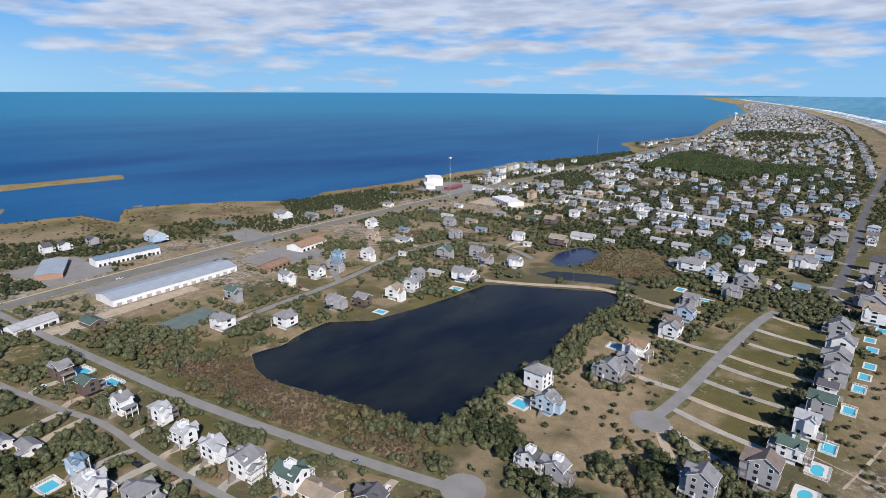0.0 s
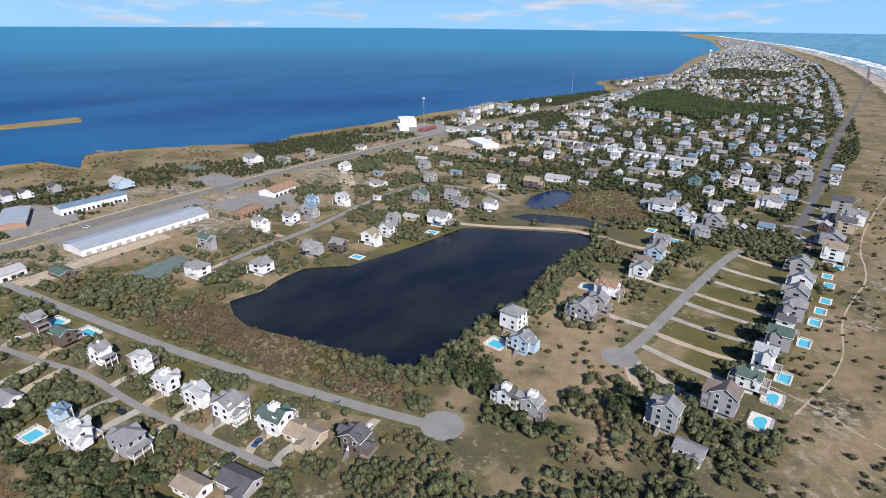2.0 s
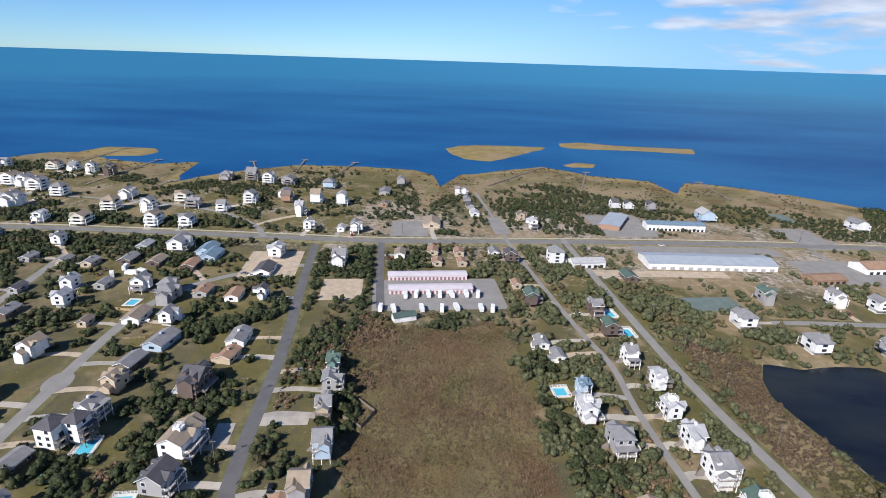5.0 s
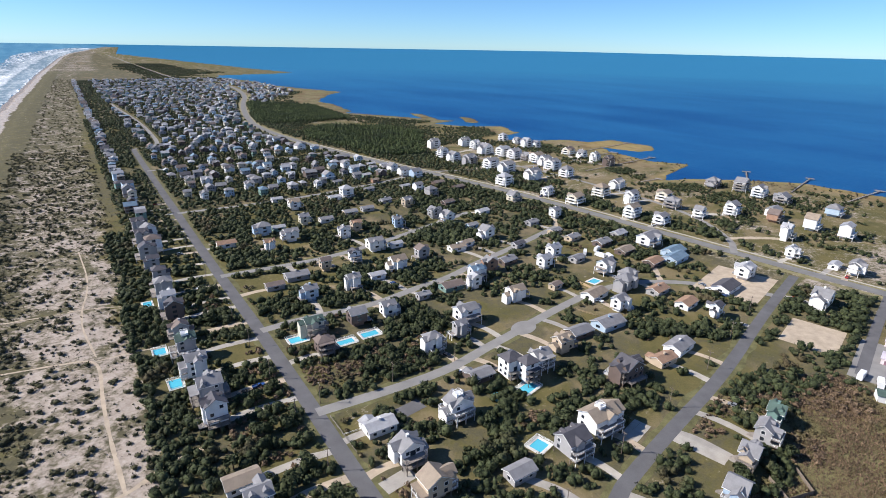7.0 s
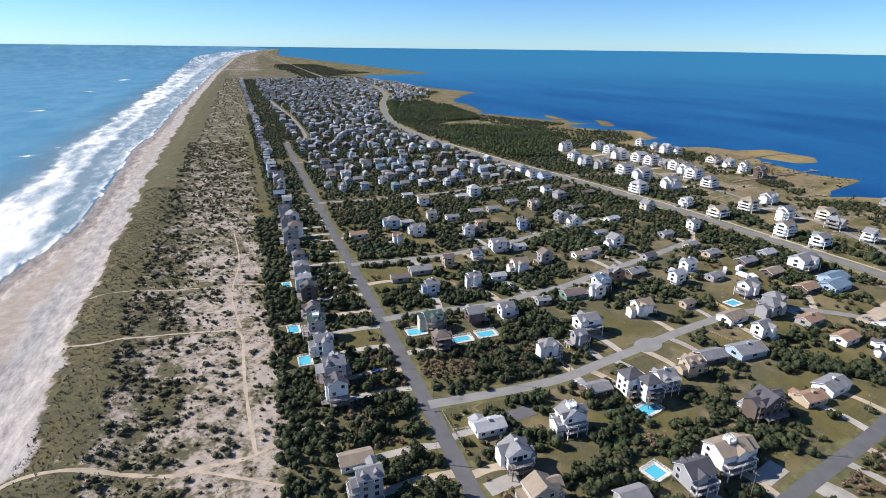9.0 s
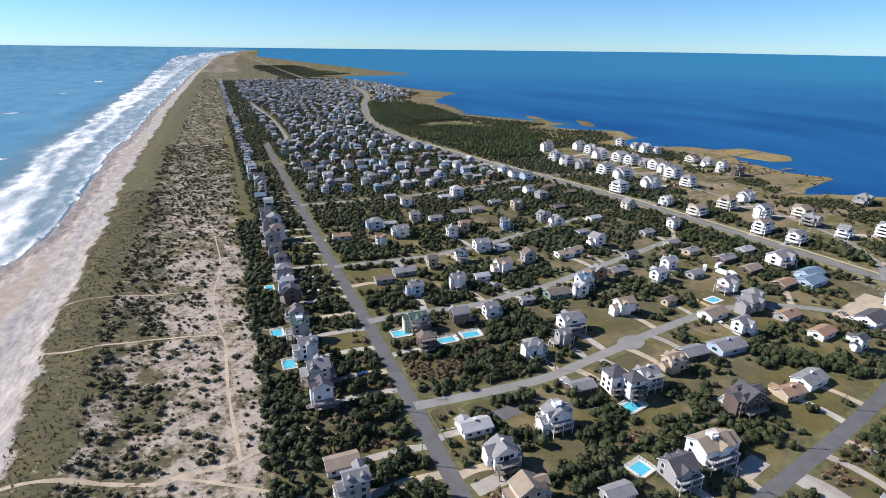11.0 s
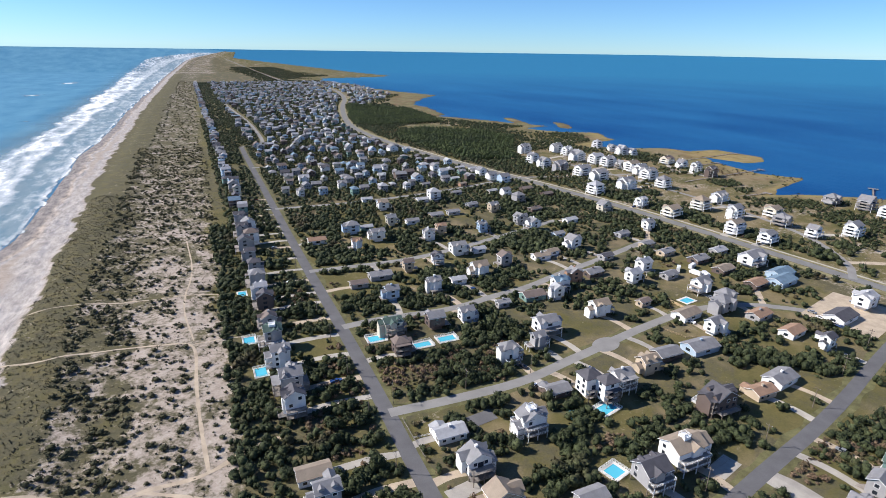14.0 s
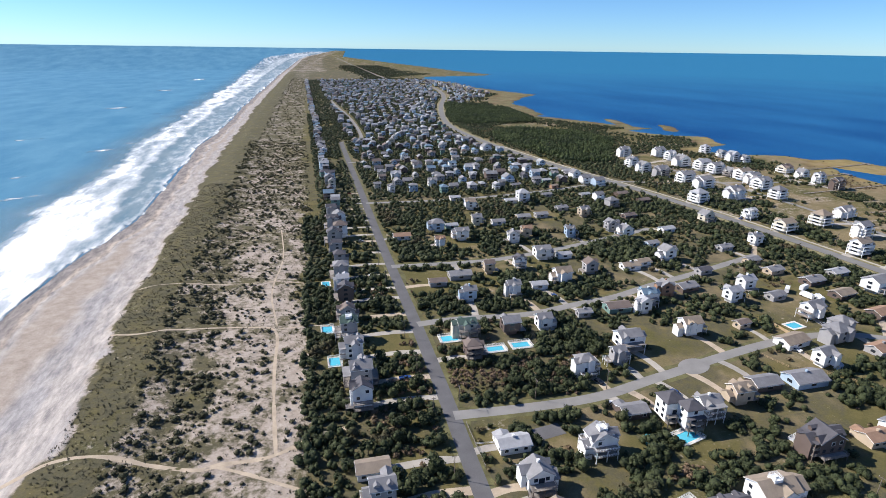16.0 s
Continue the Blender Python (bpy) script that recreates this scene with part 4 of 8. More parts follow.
def shared(key, make, material):
    if key not in MESHES:
        m = make().mesh(key)
        m.materials.append(material)
        MESHES[key] = m
    return MESHES[key]


def window_mesh():
    return shared("window", lambda: Solid().box(-0.55, -0.05, -0.7, 0.55, 0.05, 0.7), GLASS)


def frame_mesh():
    s = Solid()
    s.box(-0.68, -0.04, -0.83, -0.55, 0.07, 0.83), s.box(0.55, -0.04, -0.83, 0.68, 0.07, 0.83)
    s.box(-0.55, -0.04, 0.7, 0.55, 0.07, 0.83), s.box(-0.55, -0.04, -0.83, 0.55, 0.07, -0.7), s.box(-0.55, -0.03, -0.03, 0.55, 0.065, 0.03)
    return shared("window_frame", lambda: s, TRIM)


def railing(s, x0, y0, x1, y1, z, sides="wse"):
    """Rails and posts round the given sides of a deck."""
    runs = dict(w=((x0, y0), (x0, y1)), e=((x1, y0), (x1, y1)), s=((x0, y0), (x1, y0)), n=((x0, y1), (x1, y1)))
    for k in sides:
        (ax, ay), (bx, by) = runs[k]
        n = max(2, int((abs(bx - ax) + abs(by - ay)) / 1.2))
        for i in range(n + 1):
            px, py = ax + (bx - ax) * i / n, ay + (by - ay) * i / n
            s.box(px - 0.05, py - 0.05, z, px + 0.05, py + 0.05, z + 1.0)
        for h in (0.35, 0.65, 0.95):
            s.box(min(ax, bx) - 0.03, min(ay, by) - 0.03, z + h, max(ax, bx) + 0.03, max(ay, by) + 0.03, z + h + 0.07)


def house(style, x, y, turn, w, d, wall, roof, group="beach town houses", detail=None):
    """One beach house. R: low cottage; S: gabled on pilings; H: hipped; B: large with stacked decks; T: narrow and tall."""
    near = math.hypot(x, y)
    detail = detail if detail is not None else (2 if near < 268 else 1 if near < 540 else 0)
    sound_side = x > 380 and 240 < y < 720
    if sound_side:
        detail = 1
    rr = random.Random(int(x * 31 + y * 57))
    HOUSES.append((x, y, max(w, d) * 0.5))
    z0 = float(ground_z(x, y))
    kind = {"R": "low cottage", "S": "gabled beach house on pilings", "H": "hip-roofed beach house on pilings", "B": "large beach house with stacked decks", "T": "tall narrow beach house"}[style]
    ob = root("house", pose(x, y, max(z0, -0.3), 0, 0, turn), f"{WORDS[wall]} {kind} with {WORDS[roof]} roof", "house", group)
    floors, lift, fh = {"R": (1, 0.5, 2.8), "S": (2, 2.5, 2.75), "H": (2, 2.5, 2.75), "B": (2, 2.7, 2.9), "T": (3, 2.2, 2.75)}[style]
    if style in "SB" and x > 400 and y > 150 and rr.random() < 0.65:
        floors = 3
    if style in "SHB" and x < 50:
        floors = 3 if rr.random() < 0.6 else 2
    if sound_side:
        w, d = w * 1.02, d * 1.06
    elif style in "SBH" and detail:
        w, d = w * 0.86, d * 0.86
    hx, hy = w / 2, d / 2
    top = lift + floors * fh
    axis = "x" if w >= d else "y"
    if style == "S" and rr.random() < 0.4:
        axis = "y" if axis == "x" else "x"
    span = d if axis == "x" else w
    rise = span * 0.5 * {"R": 0.42, "S": 0.62, "H": 0.5, "B": 0.5, "T": 0.6}[style]
    body, top_roof = Solid(), Solid()
    wing = style in "SBH" and detail > 0
    if style in "HT":
        body.box(-hx, -hy, lift, hx, hy, top)
        top_roof.hip(-hx, -hy, hx, hy, top, min(w, d) * 0.36)
    else:
        body.gable(-hx, -hy, lift, hx, hy, top, rise, axis)
        top_roof.slopes(-hx, -hy, hx, hy, top, rise, axis)
    if wing:  # a cross gable that breaks the roof
        ww, out = span * rr.uniform(0.42, 0.55), rr.choice((0.9, 1.8, 2.6))
        side = rr.choice((-1, 1))
        base = lift + (fh if rr.random() < 0.4 else 0)
        k = ww * 0.36
        if axis == "x":
            c = rr.uniform(-0.25, 0.25) * w
            y0, y1 = (0.0, hy + out) if side > 0 else (-hy - out, 0.0)
            body.gable(c - ww / 2, y0, base, c + ww / 2, y1, top, k, "y")
            top_roof.slopes(c - ww / 2, y0, c + ww / 2, y1, top, k, "y", 0.35, 0.2)
        else:
            c = rr.uniform(-0.25, 0.25) * d
            x0, x1 = (0.0, hx + out) if side > 0 else (-hx - out, 0.0)
            body.gable(x0, c - ww / 2, base, x1, c + ww / 2, top, k, "x")
            top_roof.slopes(x0, c - ww / 2, x1, c + ww / 2, top, k, "x", 0.35, 0.2)
    if style in "SBH" and detail and rr.random() < 0.75:  # a lower wing at one end
        lw, ld, lt = rr.uniform(0.3, 0.42) * w, rr.uniform(0.55, 0.8) * d, top - rr.choice((0.6, 1.4, fh))
        sx, oy = rr.choice((-1, 1)), rr.uniform(-0.1, 0.1) * d
        x0, x1 = sorted((sx * (hx - 0.4), sx * (hx + lw * 0.75)))
        wg = part("wing", Solid().gable(x0, oy - ld / 2, 0.0 if rr.random() < 0.6 else lift, x1, oy + ld / 2, lt, ld * 0.3, "x"), WALL[wall], ob)
        part("wing_roof", Solid().slopes(x0, oy - ld / 2, x1, oy + ld / 2, lt, ld * 0.3, "x", 0.35, 0.2), ROOF[roof], wg)
    if style in "SB" and detail and rr.random() < 0.6:  # a small gable over the eaves
        gw, sg = span * 0.26, rr.choice((-1, 1))
        if axis == "x":
            c = rr.choice((-0.3, 0.3)) * w
            y0, y1 = sorted((sg * hy * 0.2, sg * (hy + 0.5)))
            body.gable(c - gw / 2, y0, lift + fh, c + gw / 2, y1, top + 0.5, gw * 0.55, "y")
            top_roof.slopes(c - gw / 2, y0, c + gw / 2, y1, top + 0.5, gw * 0.55, "y", 0.3, 0.16)
        else:
            c = rr.choice((-0.3, 0.3)) * d
            x0, x1 = sorted((sg * hx * 0.2, sg * (hx + 0.5)))
            body.gable(x0, c - gw / 2, lift + fh, x1, c + gw / 2, top + 0.5, gw * 0.55, "x")
            top_roof.slopes(x0, c - gw / 2, x1, c + gw / 2, top + 0.5, gw * 0.55, "x", 0.3, 0.16)
    if style != "R":  # the enclosed part between the pilings
        body.box(-hx * 0.55, -hy * 0.6, 0.0, hx * 0.7, hy * 0.75, lift)
    else:
        body.box(-hx + 0.05, -hy + 0.05, 0.0, hx - 0.05, hy - 0.05, lift)
        if detail == 2 and rr.random() < 0.6:  # a porch wing
            q = rr.uniform(0.35, 0.5) * w
            body.gable(-hx, hy, 0.0, -hx + q, hy + 2.6, lift + fh - 0.5, q * 0.2, "y")
            top_roof.slopes(-hx, hy - 0.3, -hx + q, hy + 2.6, lift + fh - 0.5, q * 0.2, "y", 0.4, 0.2)
    part("wall", body, WALL[wall], ob)
    rf = part("roof", top_roof, ROOF[roof], ob)
    if detail and style in "SRB":  # white boards under the edges of the roof
        part("eaves_trim", Solid().slopes(-hx, -hy, hx, hy, top - 0.17, rise, axis, 0.56, 0.2), TRIM, rf)
    if detail == 2 and style in "SB" and rr.random() < 0.6:  # dormers
        for c in (-0.27, 0.27):
            sg = rr.choice((-1, 1))
            dm, dr = Solid(), Solid()
            if axis == "x":
                y0, y1 = sorted((sg * hy * 0.25, sg * hy * 0.82))
                dm.gable(c * w - 0.9, y0, top, c * w + 0.9, y1, top + rise * 0.62, 0.55, "y")
                dr.slopes(c * w - 0.9, y0, c * w + 0.9, y1, top + rise * 0.62, 0.55, "y", 0.2, 0.12)
            else:
                x0, x1 = sorted((sg * hx * 0.25, sg * hx * 0.82))
                dm.gable(x0, c * d - 0.9, top, x1, c * d + 0.9, top + rise * 0.62, 0.55, "x")
                dr.slopes(x0, c * d - 0.9, x1, c * d + 0.9, top + rise * 0.62, 0.55, "x", 0.2, 0.12)
            dn = part("dormer", dm, WALL[wall], ob)
            part("dormer_roof", dr, ROOF[roof], dn)
    if detail and rr.random() < 0.35 and style in "SRB":
        part("chimney", Solid().box(-0.5, -0.45, top - 0.3, 0.4, 0.45, top + rise + 1.0).box(-0.6, -0.55, top + rise + 1.0, 0.5, 0.55, top + rise + 1.15), WALL[wall], rf)
    if detail == 2 and (style in "ST" and rr.random() < 0.1 or style == "B" and near < 200):
        nest = part("crows_nest", Solid().box(-1.6, -1.6, top + rise * 0.4, 1.6, 1.6, top + rise + 0.5), TRIM, ob, "white roof lookout")
        r = Solid()
        railing(r, -1.55, -1.55, 1.55, 1.55, top + rise + 0.5, "wesn")
        part("railing", r, TRIM, nest)
    # decks
    pale = wall in (WHITE, CREAM, BLUE)
    wood = TRIM if rr.random() < (0.85 if pale else 0.5) else WOOD
    first = "s" if x > 400 and y > 150 or style == "T" else rr.choice("wse") if x > 60 or y < -120 else "w"
    sides = [first] + ([rr.choice([q for q in "wse" if q != first])] if detail == 2 and style in "SBH" and rr.random() < 0.55 else [])
    if style != "R" and sound_side:  # galleries round two sides on every floor
        rail_mat = TRIM if pale else WOOD
        for zl in [lift + fh * k for k in range(floors)]:
            for half, edge, turn_ in ((hx, hy, 0), (hy, hx, 270)):
                prof = [(-edge, zl - 0.25), (-edge - 1.9, zl - 0.25), (-edge - 1.9, zl + 0.9), (-edge - 1.78, zl + 0.9), (-edge - 1.78, zl), (-edge, zl)]
                n = len(prof)
                part("gallery", Solid().add([(u, v, q) for u in (-half, half) for v, q in prof], [tuple(range(n)), tuple(range(2 * n - 1, n - 1, -1))] + [(i, n + i, n + (i + 1) % n, (i + 1) % n) for i in range(n)]), rail_mat, ob, at=pose(0, 0, 0, 0, 0, turn_))
        pm = shared(f"gallery_post{lift}_{floors}", lambda: Solid().box(-0.17, -0.17, -0.2, 0.17, 0.17, top - fh), rail_mat)
        for px, py in ((-hx + 0.2, -hy - 1.7), (hx - 0.2, -hy - 1.7), (-hx - 1.7, hy - 0.2)):
            part("post", pm, rail_mat, ob, at=pose(px, py, 0))
    elif style != "R" and detail == 0:  # galleries along one side, seen from afar
        rail_mat = TRIM if pale else WOOD
        for k in range(2):
            zl = lift + fh * k
            prof = [(-hy, zl - 0.25), (-hy - 2.2, zl - 0.25), (-hy - 2.2, zl + 0.95), (-hy - 2.08, zl + 0.95), (-hy - 2.08, zl), (-hy, zl)]
            n = len(prof)
            part("gallery", Solid().add([(u, v, q) for u in (-hx, hx) for v, q in prof], [tuple(range(n)), tuple(range(2 * n - 1, n - 1, -1))] + [(i, n + i, n + (i + 1) % n, (i + 1) % n) for i in range(n)]), rail_mat, ob)
        pm = shared(f"gallery_post{lift}", lambda: Solid().box(-0.15, -0.15, -0.2, 0.15, 0.15, lift + fh), rail_mat)
        for q in (-1, 1):
            part("post", pm, rail_mat, ob, at=pose(q * (hx - 0.2), -hy - 2.0, 0))
    if style != "R" and detail and not sound_side:
        for n_side, deck_side in enumerate(sides):
            levels = [lift] + ([lift + fh] if style in "BT" or rr.random() < 0.65 else [])
            out = rr.uniform(2.4, 3.4) if style != "T" else 2.0
            rect = dict(w=(-hx - out, -hy, -hx, hy), e=(hx, -hy, hx + out, hy), s=(-hx, -hy - out, hx, -hy))[deck_side]
            for zl in levels:
                dk = part("deck", Solid().box(rect[0], rect[1], zl - 0.22, rect[2], rect[3], zl), WOOD, ob)
                if detail == 2 or x > 400 and y > 150:
                    r = Solid()
                    railing(r, rect[0] + 0.06, rect[1] + 0.06, rect[2] - 0.06, rect[3] - 0.06, zl, {"w": "wsn", "e": "esn", "s": "swe"}[deck_side])
                    part("railing", r, wood, dk)
            zt = levels[-1]
            if detail == 2 and n_side == 0 and rr.random() < 0.45:  # a roof over the deck
                zr = zt + fh - 0.15
                part("porch_roof", Solid().box(rect[0] - 0.2, rect[1] - 0.2, zr, rect[2] + 0.2, rect[3] + 0.2, zr + 0.2), ROOF[roof], ob)
                zt = zr + 0.22
            for fx_, fy_ in {"w": ((0.06, 0.04), (0.06, 0.5), (0.06, 0.96)), "e": ((0.94, 0.04), (0.94, 0.5), (0.94, 0.96)), "s": ((0.04, 0.06), (0.5, 0.06), (0.96, 0.06))}[deck_side]:
                if detail == 1 and fx_ == 0.5 or detail == 1 and fy_ == 0.5:
                    continue
                px, py = rect[0] + (rect[2] - rect[0]) * fx_, rect[1] + (rect[3] - rect[1]) * fy_
                part("post", Solid().box(px - 0.13, py - 0.13, -0.2, px + 0.13, py + 0.13, zt - 0.22), wood if wood is TRIM else POST, ob)
            if detail == 2 and n_side == 0:  # wide glass doors onto the deck
                gd = shared("deck_door", lambda: Solid().box(-1.1, -0.05, 0.05, 1.1, 0.05, 2.1).box(-0.04, -0.07, 0.05, 0.04, 0.07, 2.1), GLASS)
                for zl in levels:
                    m = {"w": pose(-hx - 0.04, 0, zl, 0, 0, 90), "e": pose(hx + 0.04, 0, zl, 0, 0, 90), "s": pose(0, -hy - 0.04, zl)}[deck_side]
                    part("glass_door", gd, GLASS, ob, at=m)
        if detail == 2:
            n, prof = 11, [(hy, 0.0)]
            for i in range(n):
                prof += [(hy + 0.28 * i, lift * (n - i) / n), (hy + 0.28 * i + 0.28, lift * (n - i) / n)]
            prof.append((hy + 0.28 * n, 0.0))
            m_, x0, x1 = len(prof), hx * 0.3 - 0.6, hx * 0.3 + 0.6
            st = Solid().add([(x0, a, b) for a, b in prof] + [(x1, a, b) for a, b in prof], [tuple(range(m_)), tuple(range(2 * m_ - 1, m_ - 1, -1))] + [(i, m_ + i, m_ + (i + 1) % m_, (i + 1) % m_) for i in range(m_)])
            part("stairs", st, WOOD, ob)
    if style != "R" and near < 210:  # pilings at the corners
        pm = shared(f"piling{lift}", lambda: Solid().box(-0.16, -0.16, -0.4, 0.16, 0.16, lift), POST)
        for px in (-hx + 0.25, hx - 0.25):
            for py in (-hy + 0.25, hy - 0.25):
                part("piling", pm, POST, ob, at=pose(px, py, 0))
    # windows and doors
    wm, frm = window_mesh(), frame_mesh()
    for fl in range(floors):
        zc = lift + fl * fh + 1.55
        for face, (length, offset) in enumerate(((w, hy), (d, hx), (w, hy), (d, hx))):
            turn_ = (0, 90, 180, 270)[face]
            n = max(1, int((length - 0.8) / 3.3)) if detail == 2 else 1
            if detail == 0 and face % 2 != 0 or sound_side and face in (1, 2):
                continue
            for i in range(n):
                u = ((i + 0.5) / n - 0.5) * (length - 0.6)
                if detail == 2 and rr.random() < 0.2:
                    continue
                big = (2.2, min(length * 0.24, 2.4), 1.25)[detail] if not sound_side else length * 0.45
                m = pose(0, 0, 0, 0, 0, turn_) @ Matrix.Translation((u, -offset - 0.03, zc)) @ Matrix.Diagonal((big, 1, 1, 1))
                win = part("window", wm, GLASS, ob, at=m)
                if detail == 2 and wall not in (WHITE,) and fl == floors - 1 and near < 240:
                    part("window_frame", frm, TRIM, win)
    if detail == 2:
        part("door", shared("door", lambda: Solid().box(-0.5, -0.04, 0.0, 0.5, 0.05, 2.05), TRIM), TRIM, ob, at=pose(0, 0, 0, 0, 0, 180) @ Matrix.Translation((-hx * 0.3, -hy - 0.03, lift if style != "R" else 0.3)))
    return ob


# houses, nearest streets first
house('H', 28.1, 340.2, 0, 10.5, 8.9, GREY, GREY)
house('S', 27.8, 318.9, 0, 8.0, 6.3, WHITE, WHITE)
house('S', 28.2, 304.4, 0, 9.3, 7.2, BROWN, DARK)
house('S', 27.5, 281.7, 0, 8.7, 6.8, GREY, BROWN)
house('S', 26.7, 261.8, 0, 9.6, 7.5, GREY, GREEN)
house('S', 27.3, 240.7, 0, 9.6, 7.5, WHITE, GREY)
house('S', 28.3, 218.1, 0, 10.7, 9.1, GREY, GREY)
house('S', 27.1, 202.0, 0, 9.4, 7.4, WHITE, DARK)
house('R', 26.7, 163.2, 0, 11.6, 7.2, WHITE, TAN)
house('S', 27.9, 146.3, 0, 9.3, 7.3, GREY, GREY)
house('S', 29.4, 477.9, 0, 9.6, 7.5, GREY, DARK)
house('S', 28.6, 445.1, 0, 10.1, 7.9, GREY, DARK)
house('S', 27.2, 409.4, 0, 10.0, 7.8, GREY, DARK)
house('S', 28.4, 383.5, 0, 7.9, 6.1, GREY, DARK)
house('H', 28.7, 360.5, 0, 8.7, 7.4, GREY, DARK)
house('R', 86.9, 318.3, 0, 10.8, 6.7, GREY, BROWN)
house('R', 103.8, 326.9, 0, 14.4, 8.9, GREY, GREY)
house('S', 99.8, 291.7, 0, 9.1, 7.1, BLUE, GREY)
house('B', 86.3, 251.5, 0, 10.9, 7.9, CREAM, GREEN)
house('H', 83.2, 230.1, 0, 8.4, 7.2, BROWN, BROWN)
house('S', 109.9, 249.3, 0, 10.6, 8.2, BROWN, GREY)
house('S', 128.8, 249.2, 0, 9.1, 7.1, WHITE, GREY)
house('B', 162.3, 221.5, 0, 13.7, 9.9, WHITE, GREY)
house('S', 149.9, 209.8, 0, 7.2, 5.6, GREY, GREY)
house('H', 130.1, 205.5, 0, 8.8, 7.5, WHITE, GREY)
house('S', 193.5, 255.3, 0, 8.1, 6.3, WHITE, WHITE)
house('S', 254.8, 257.4, 9, 10.5, 8.2, WHITE, WHITE)
house('S', 203.2, 227.8, 0, 11.6, 9.1, WHITE, TAN)
house('R', 223.2, 317.8, 0, 12.5, 7.7, WHITE, TAN)
house('R', 204.6, 177.5, 0, 13.2, 8.2, BROWN, GREY)
house('S', 184.7, 169.8, 0, 10.2, 7.9, TAN, TAN)
house('R', 226.0, 176.2, 0, 16.5, 10.3, BLUE, GREY)
house('R', 248.6, 206.5, 9, 15.2, 9.4, WHITE, TAN)
house('S', 246.6, 186.2, 9, 9.9, 7.7, WHITE, GREY)
house('H', 274.0, 204.1, 9, 12.5, 10.6, GREY, GREY)
house('R', 347.0, 219.4, 9, 18.8, 11.6, BLUE, BLUE)
house('R', 287.2, 189.8, 9, 13.5, 8.4, GREY, ORANGE)
house('R', 285.8, 168.7, 9, 13.1, 8.1, WHITE, ORANGE)
house('R', 79.8, 164.6, 0, 11.9, 7.4, WHITE, WHITE)
house('S', 80.5, 143.7, 0, 10.5, 8.9, WHITE, GREY)
house('S', 110.7, 155.3, 0, 10.9, 8.5, WHITE, GREY)
house('R', 135.2, 172.3, 0, 11.2, 7.0, BROWN, GREY)
house('T', 148.0, 166.7, 0, 8.2, 7.4, WHITE, DARK)
house('T', 152.5, 160.2, 0, 7.3, 6.6, WHITE, DARK)
house('S', 164.7, 165.0, 0, 10.0, 7.8, WHITE, GREY)
house('B', 153.5, 119.0, 0, 15.5, 11.2, WHITE, TAN)
house('S', 134.5, 114.7, 0, 11.8, 10.0, GREY, DARK)
house('R', 110.0, 115.7, 0, 10.1, 6.3, GREY, GREY)
house('S', 79.9, 124.6, 0, 10.9, 8.5, TAN, TAN)
house('S', 192.9, 136.6, 0, 13.1, 10.2, BROWN, DARK)
house('R', 219.2, 136.2, 0, 11.4, 7.1, TAN, ORANGE)
house('S', 217.1, 82.3, 14, 8.4, 6.5, GREEN, GREEN)
house('S', 202.1, 78.9, 14, 8.7, 6.8, GREY, GREY)
house('S', 184.0, 74.8, 14, 9.0, 7.0, TAN, GREY)
house('S', 163.1, 67.6, 14, 10.0, 7.8, BLUE, GREY)
house('S', 140.6, 67.4, 14, 10.0, 7.8, GREY, TAN)
house('R', 130.8, 71.3, 14, 11.0, 6.8, TAN, ORANGE)
house('R', 237.0, 140.1, 9, 14.7, 9.1, WHITE, GREY)
house('S', 356.1, 125.9, 9, 14.0, 10.9, WHITE, GREY)
house('S', 287.4, 151.2, 9, 7.6, 6.0, WHITE, DARK)
house('B', 358.3, 174.5, 9, 14.5, 10.4, WHITE, WHITE)
house('R', 329.4, 170.1, 9, 17.9, 11.1, WHITE, DARK)
house('S', 446.7, 698.6, 9, 13.0, 10.1, WHITE, GREY)
house('S', 494.5, 687.4, 9, 13.3, 10.4, WHITE, GREY)
house('S', 494.1, 660.4, 9, 11.6, 9.1, WHITE, WHITE)
house('S', 482.4, 620.1, 9, 16.0, 12.5, WHITE, GREY)
house('T', 578.5, 698.3, 9, 10.1, 9.1, WHITE, WHITE)
house('B', 494.5, 596.3, 9, 15.4, 11.1, WHITE, WHITE)
house('S', 580.0, 666.4, 9, 9.7, 7.6, WHITE, GREY)
house('S', 572.9, 635.4, 9, 13.4, 10.5, WHITE, WHITE)
house('S', 583.5, 625.5, 9, 10.1, 7.8, WHITE, GREY)
house('B', 497.5, 575.4, 9, 15.2, 10.9, WHITE, GREY)
house('S', 503.8, 557.6, 9, 10.6, 8.3, GREY, GREY)
house('B', 500.5, 517.9, 9, 13.2, 9.5, WHITE, GREY)
house('B', 490.7, 494.3, 9, 15.3, 11.8, WHITE, GREY)
house('T', 476.9, 456.7, 9, 11.7, 10.5, WHITE, GREY)
house('S', 414.4, 627.0, 9, 11.8, 9.2, WHITE, GREY)
house('S', 409.9, 593.9, 9, 12.5, 9.8, WHITE, GREY)
house('S', 418.6, 569.9, 9, 13.4, 10.4, GREY, GREY)
house('B', 426.6, 537.2, 9, 14.9, 10.7, WHITE, GREY)
house('B', 430.5, 509.4, 9, 15.6, 11.2, WHITE, GREY)
house('S', 431.0, 464.1, 9, 15.0, 11.7, WHITE, GREY)
house('T', 386.6, 461.3, 9, 12.6, 11.3, WHITE, WHITE)
house('S', 586.2, 561.1, 9, 13.4, 10.9, CREAM, BROWN)
house('S', 585.6, 534.4, 9, 11.2, 8.7, WHITE, GREY)
house('S', 581.3, 507.0, 9, 9.7, 7.6, WHITE, GREY)
house('S', 577.7, 480.5, 9, 10.6, 8.3, BROWN, DARK)
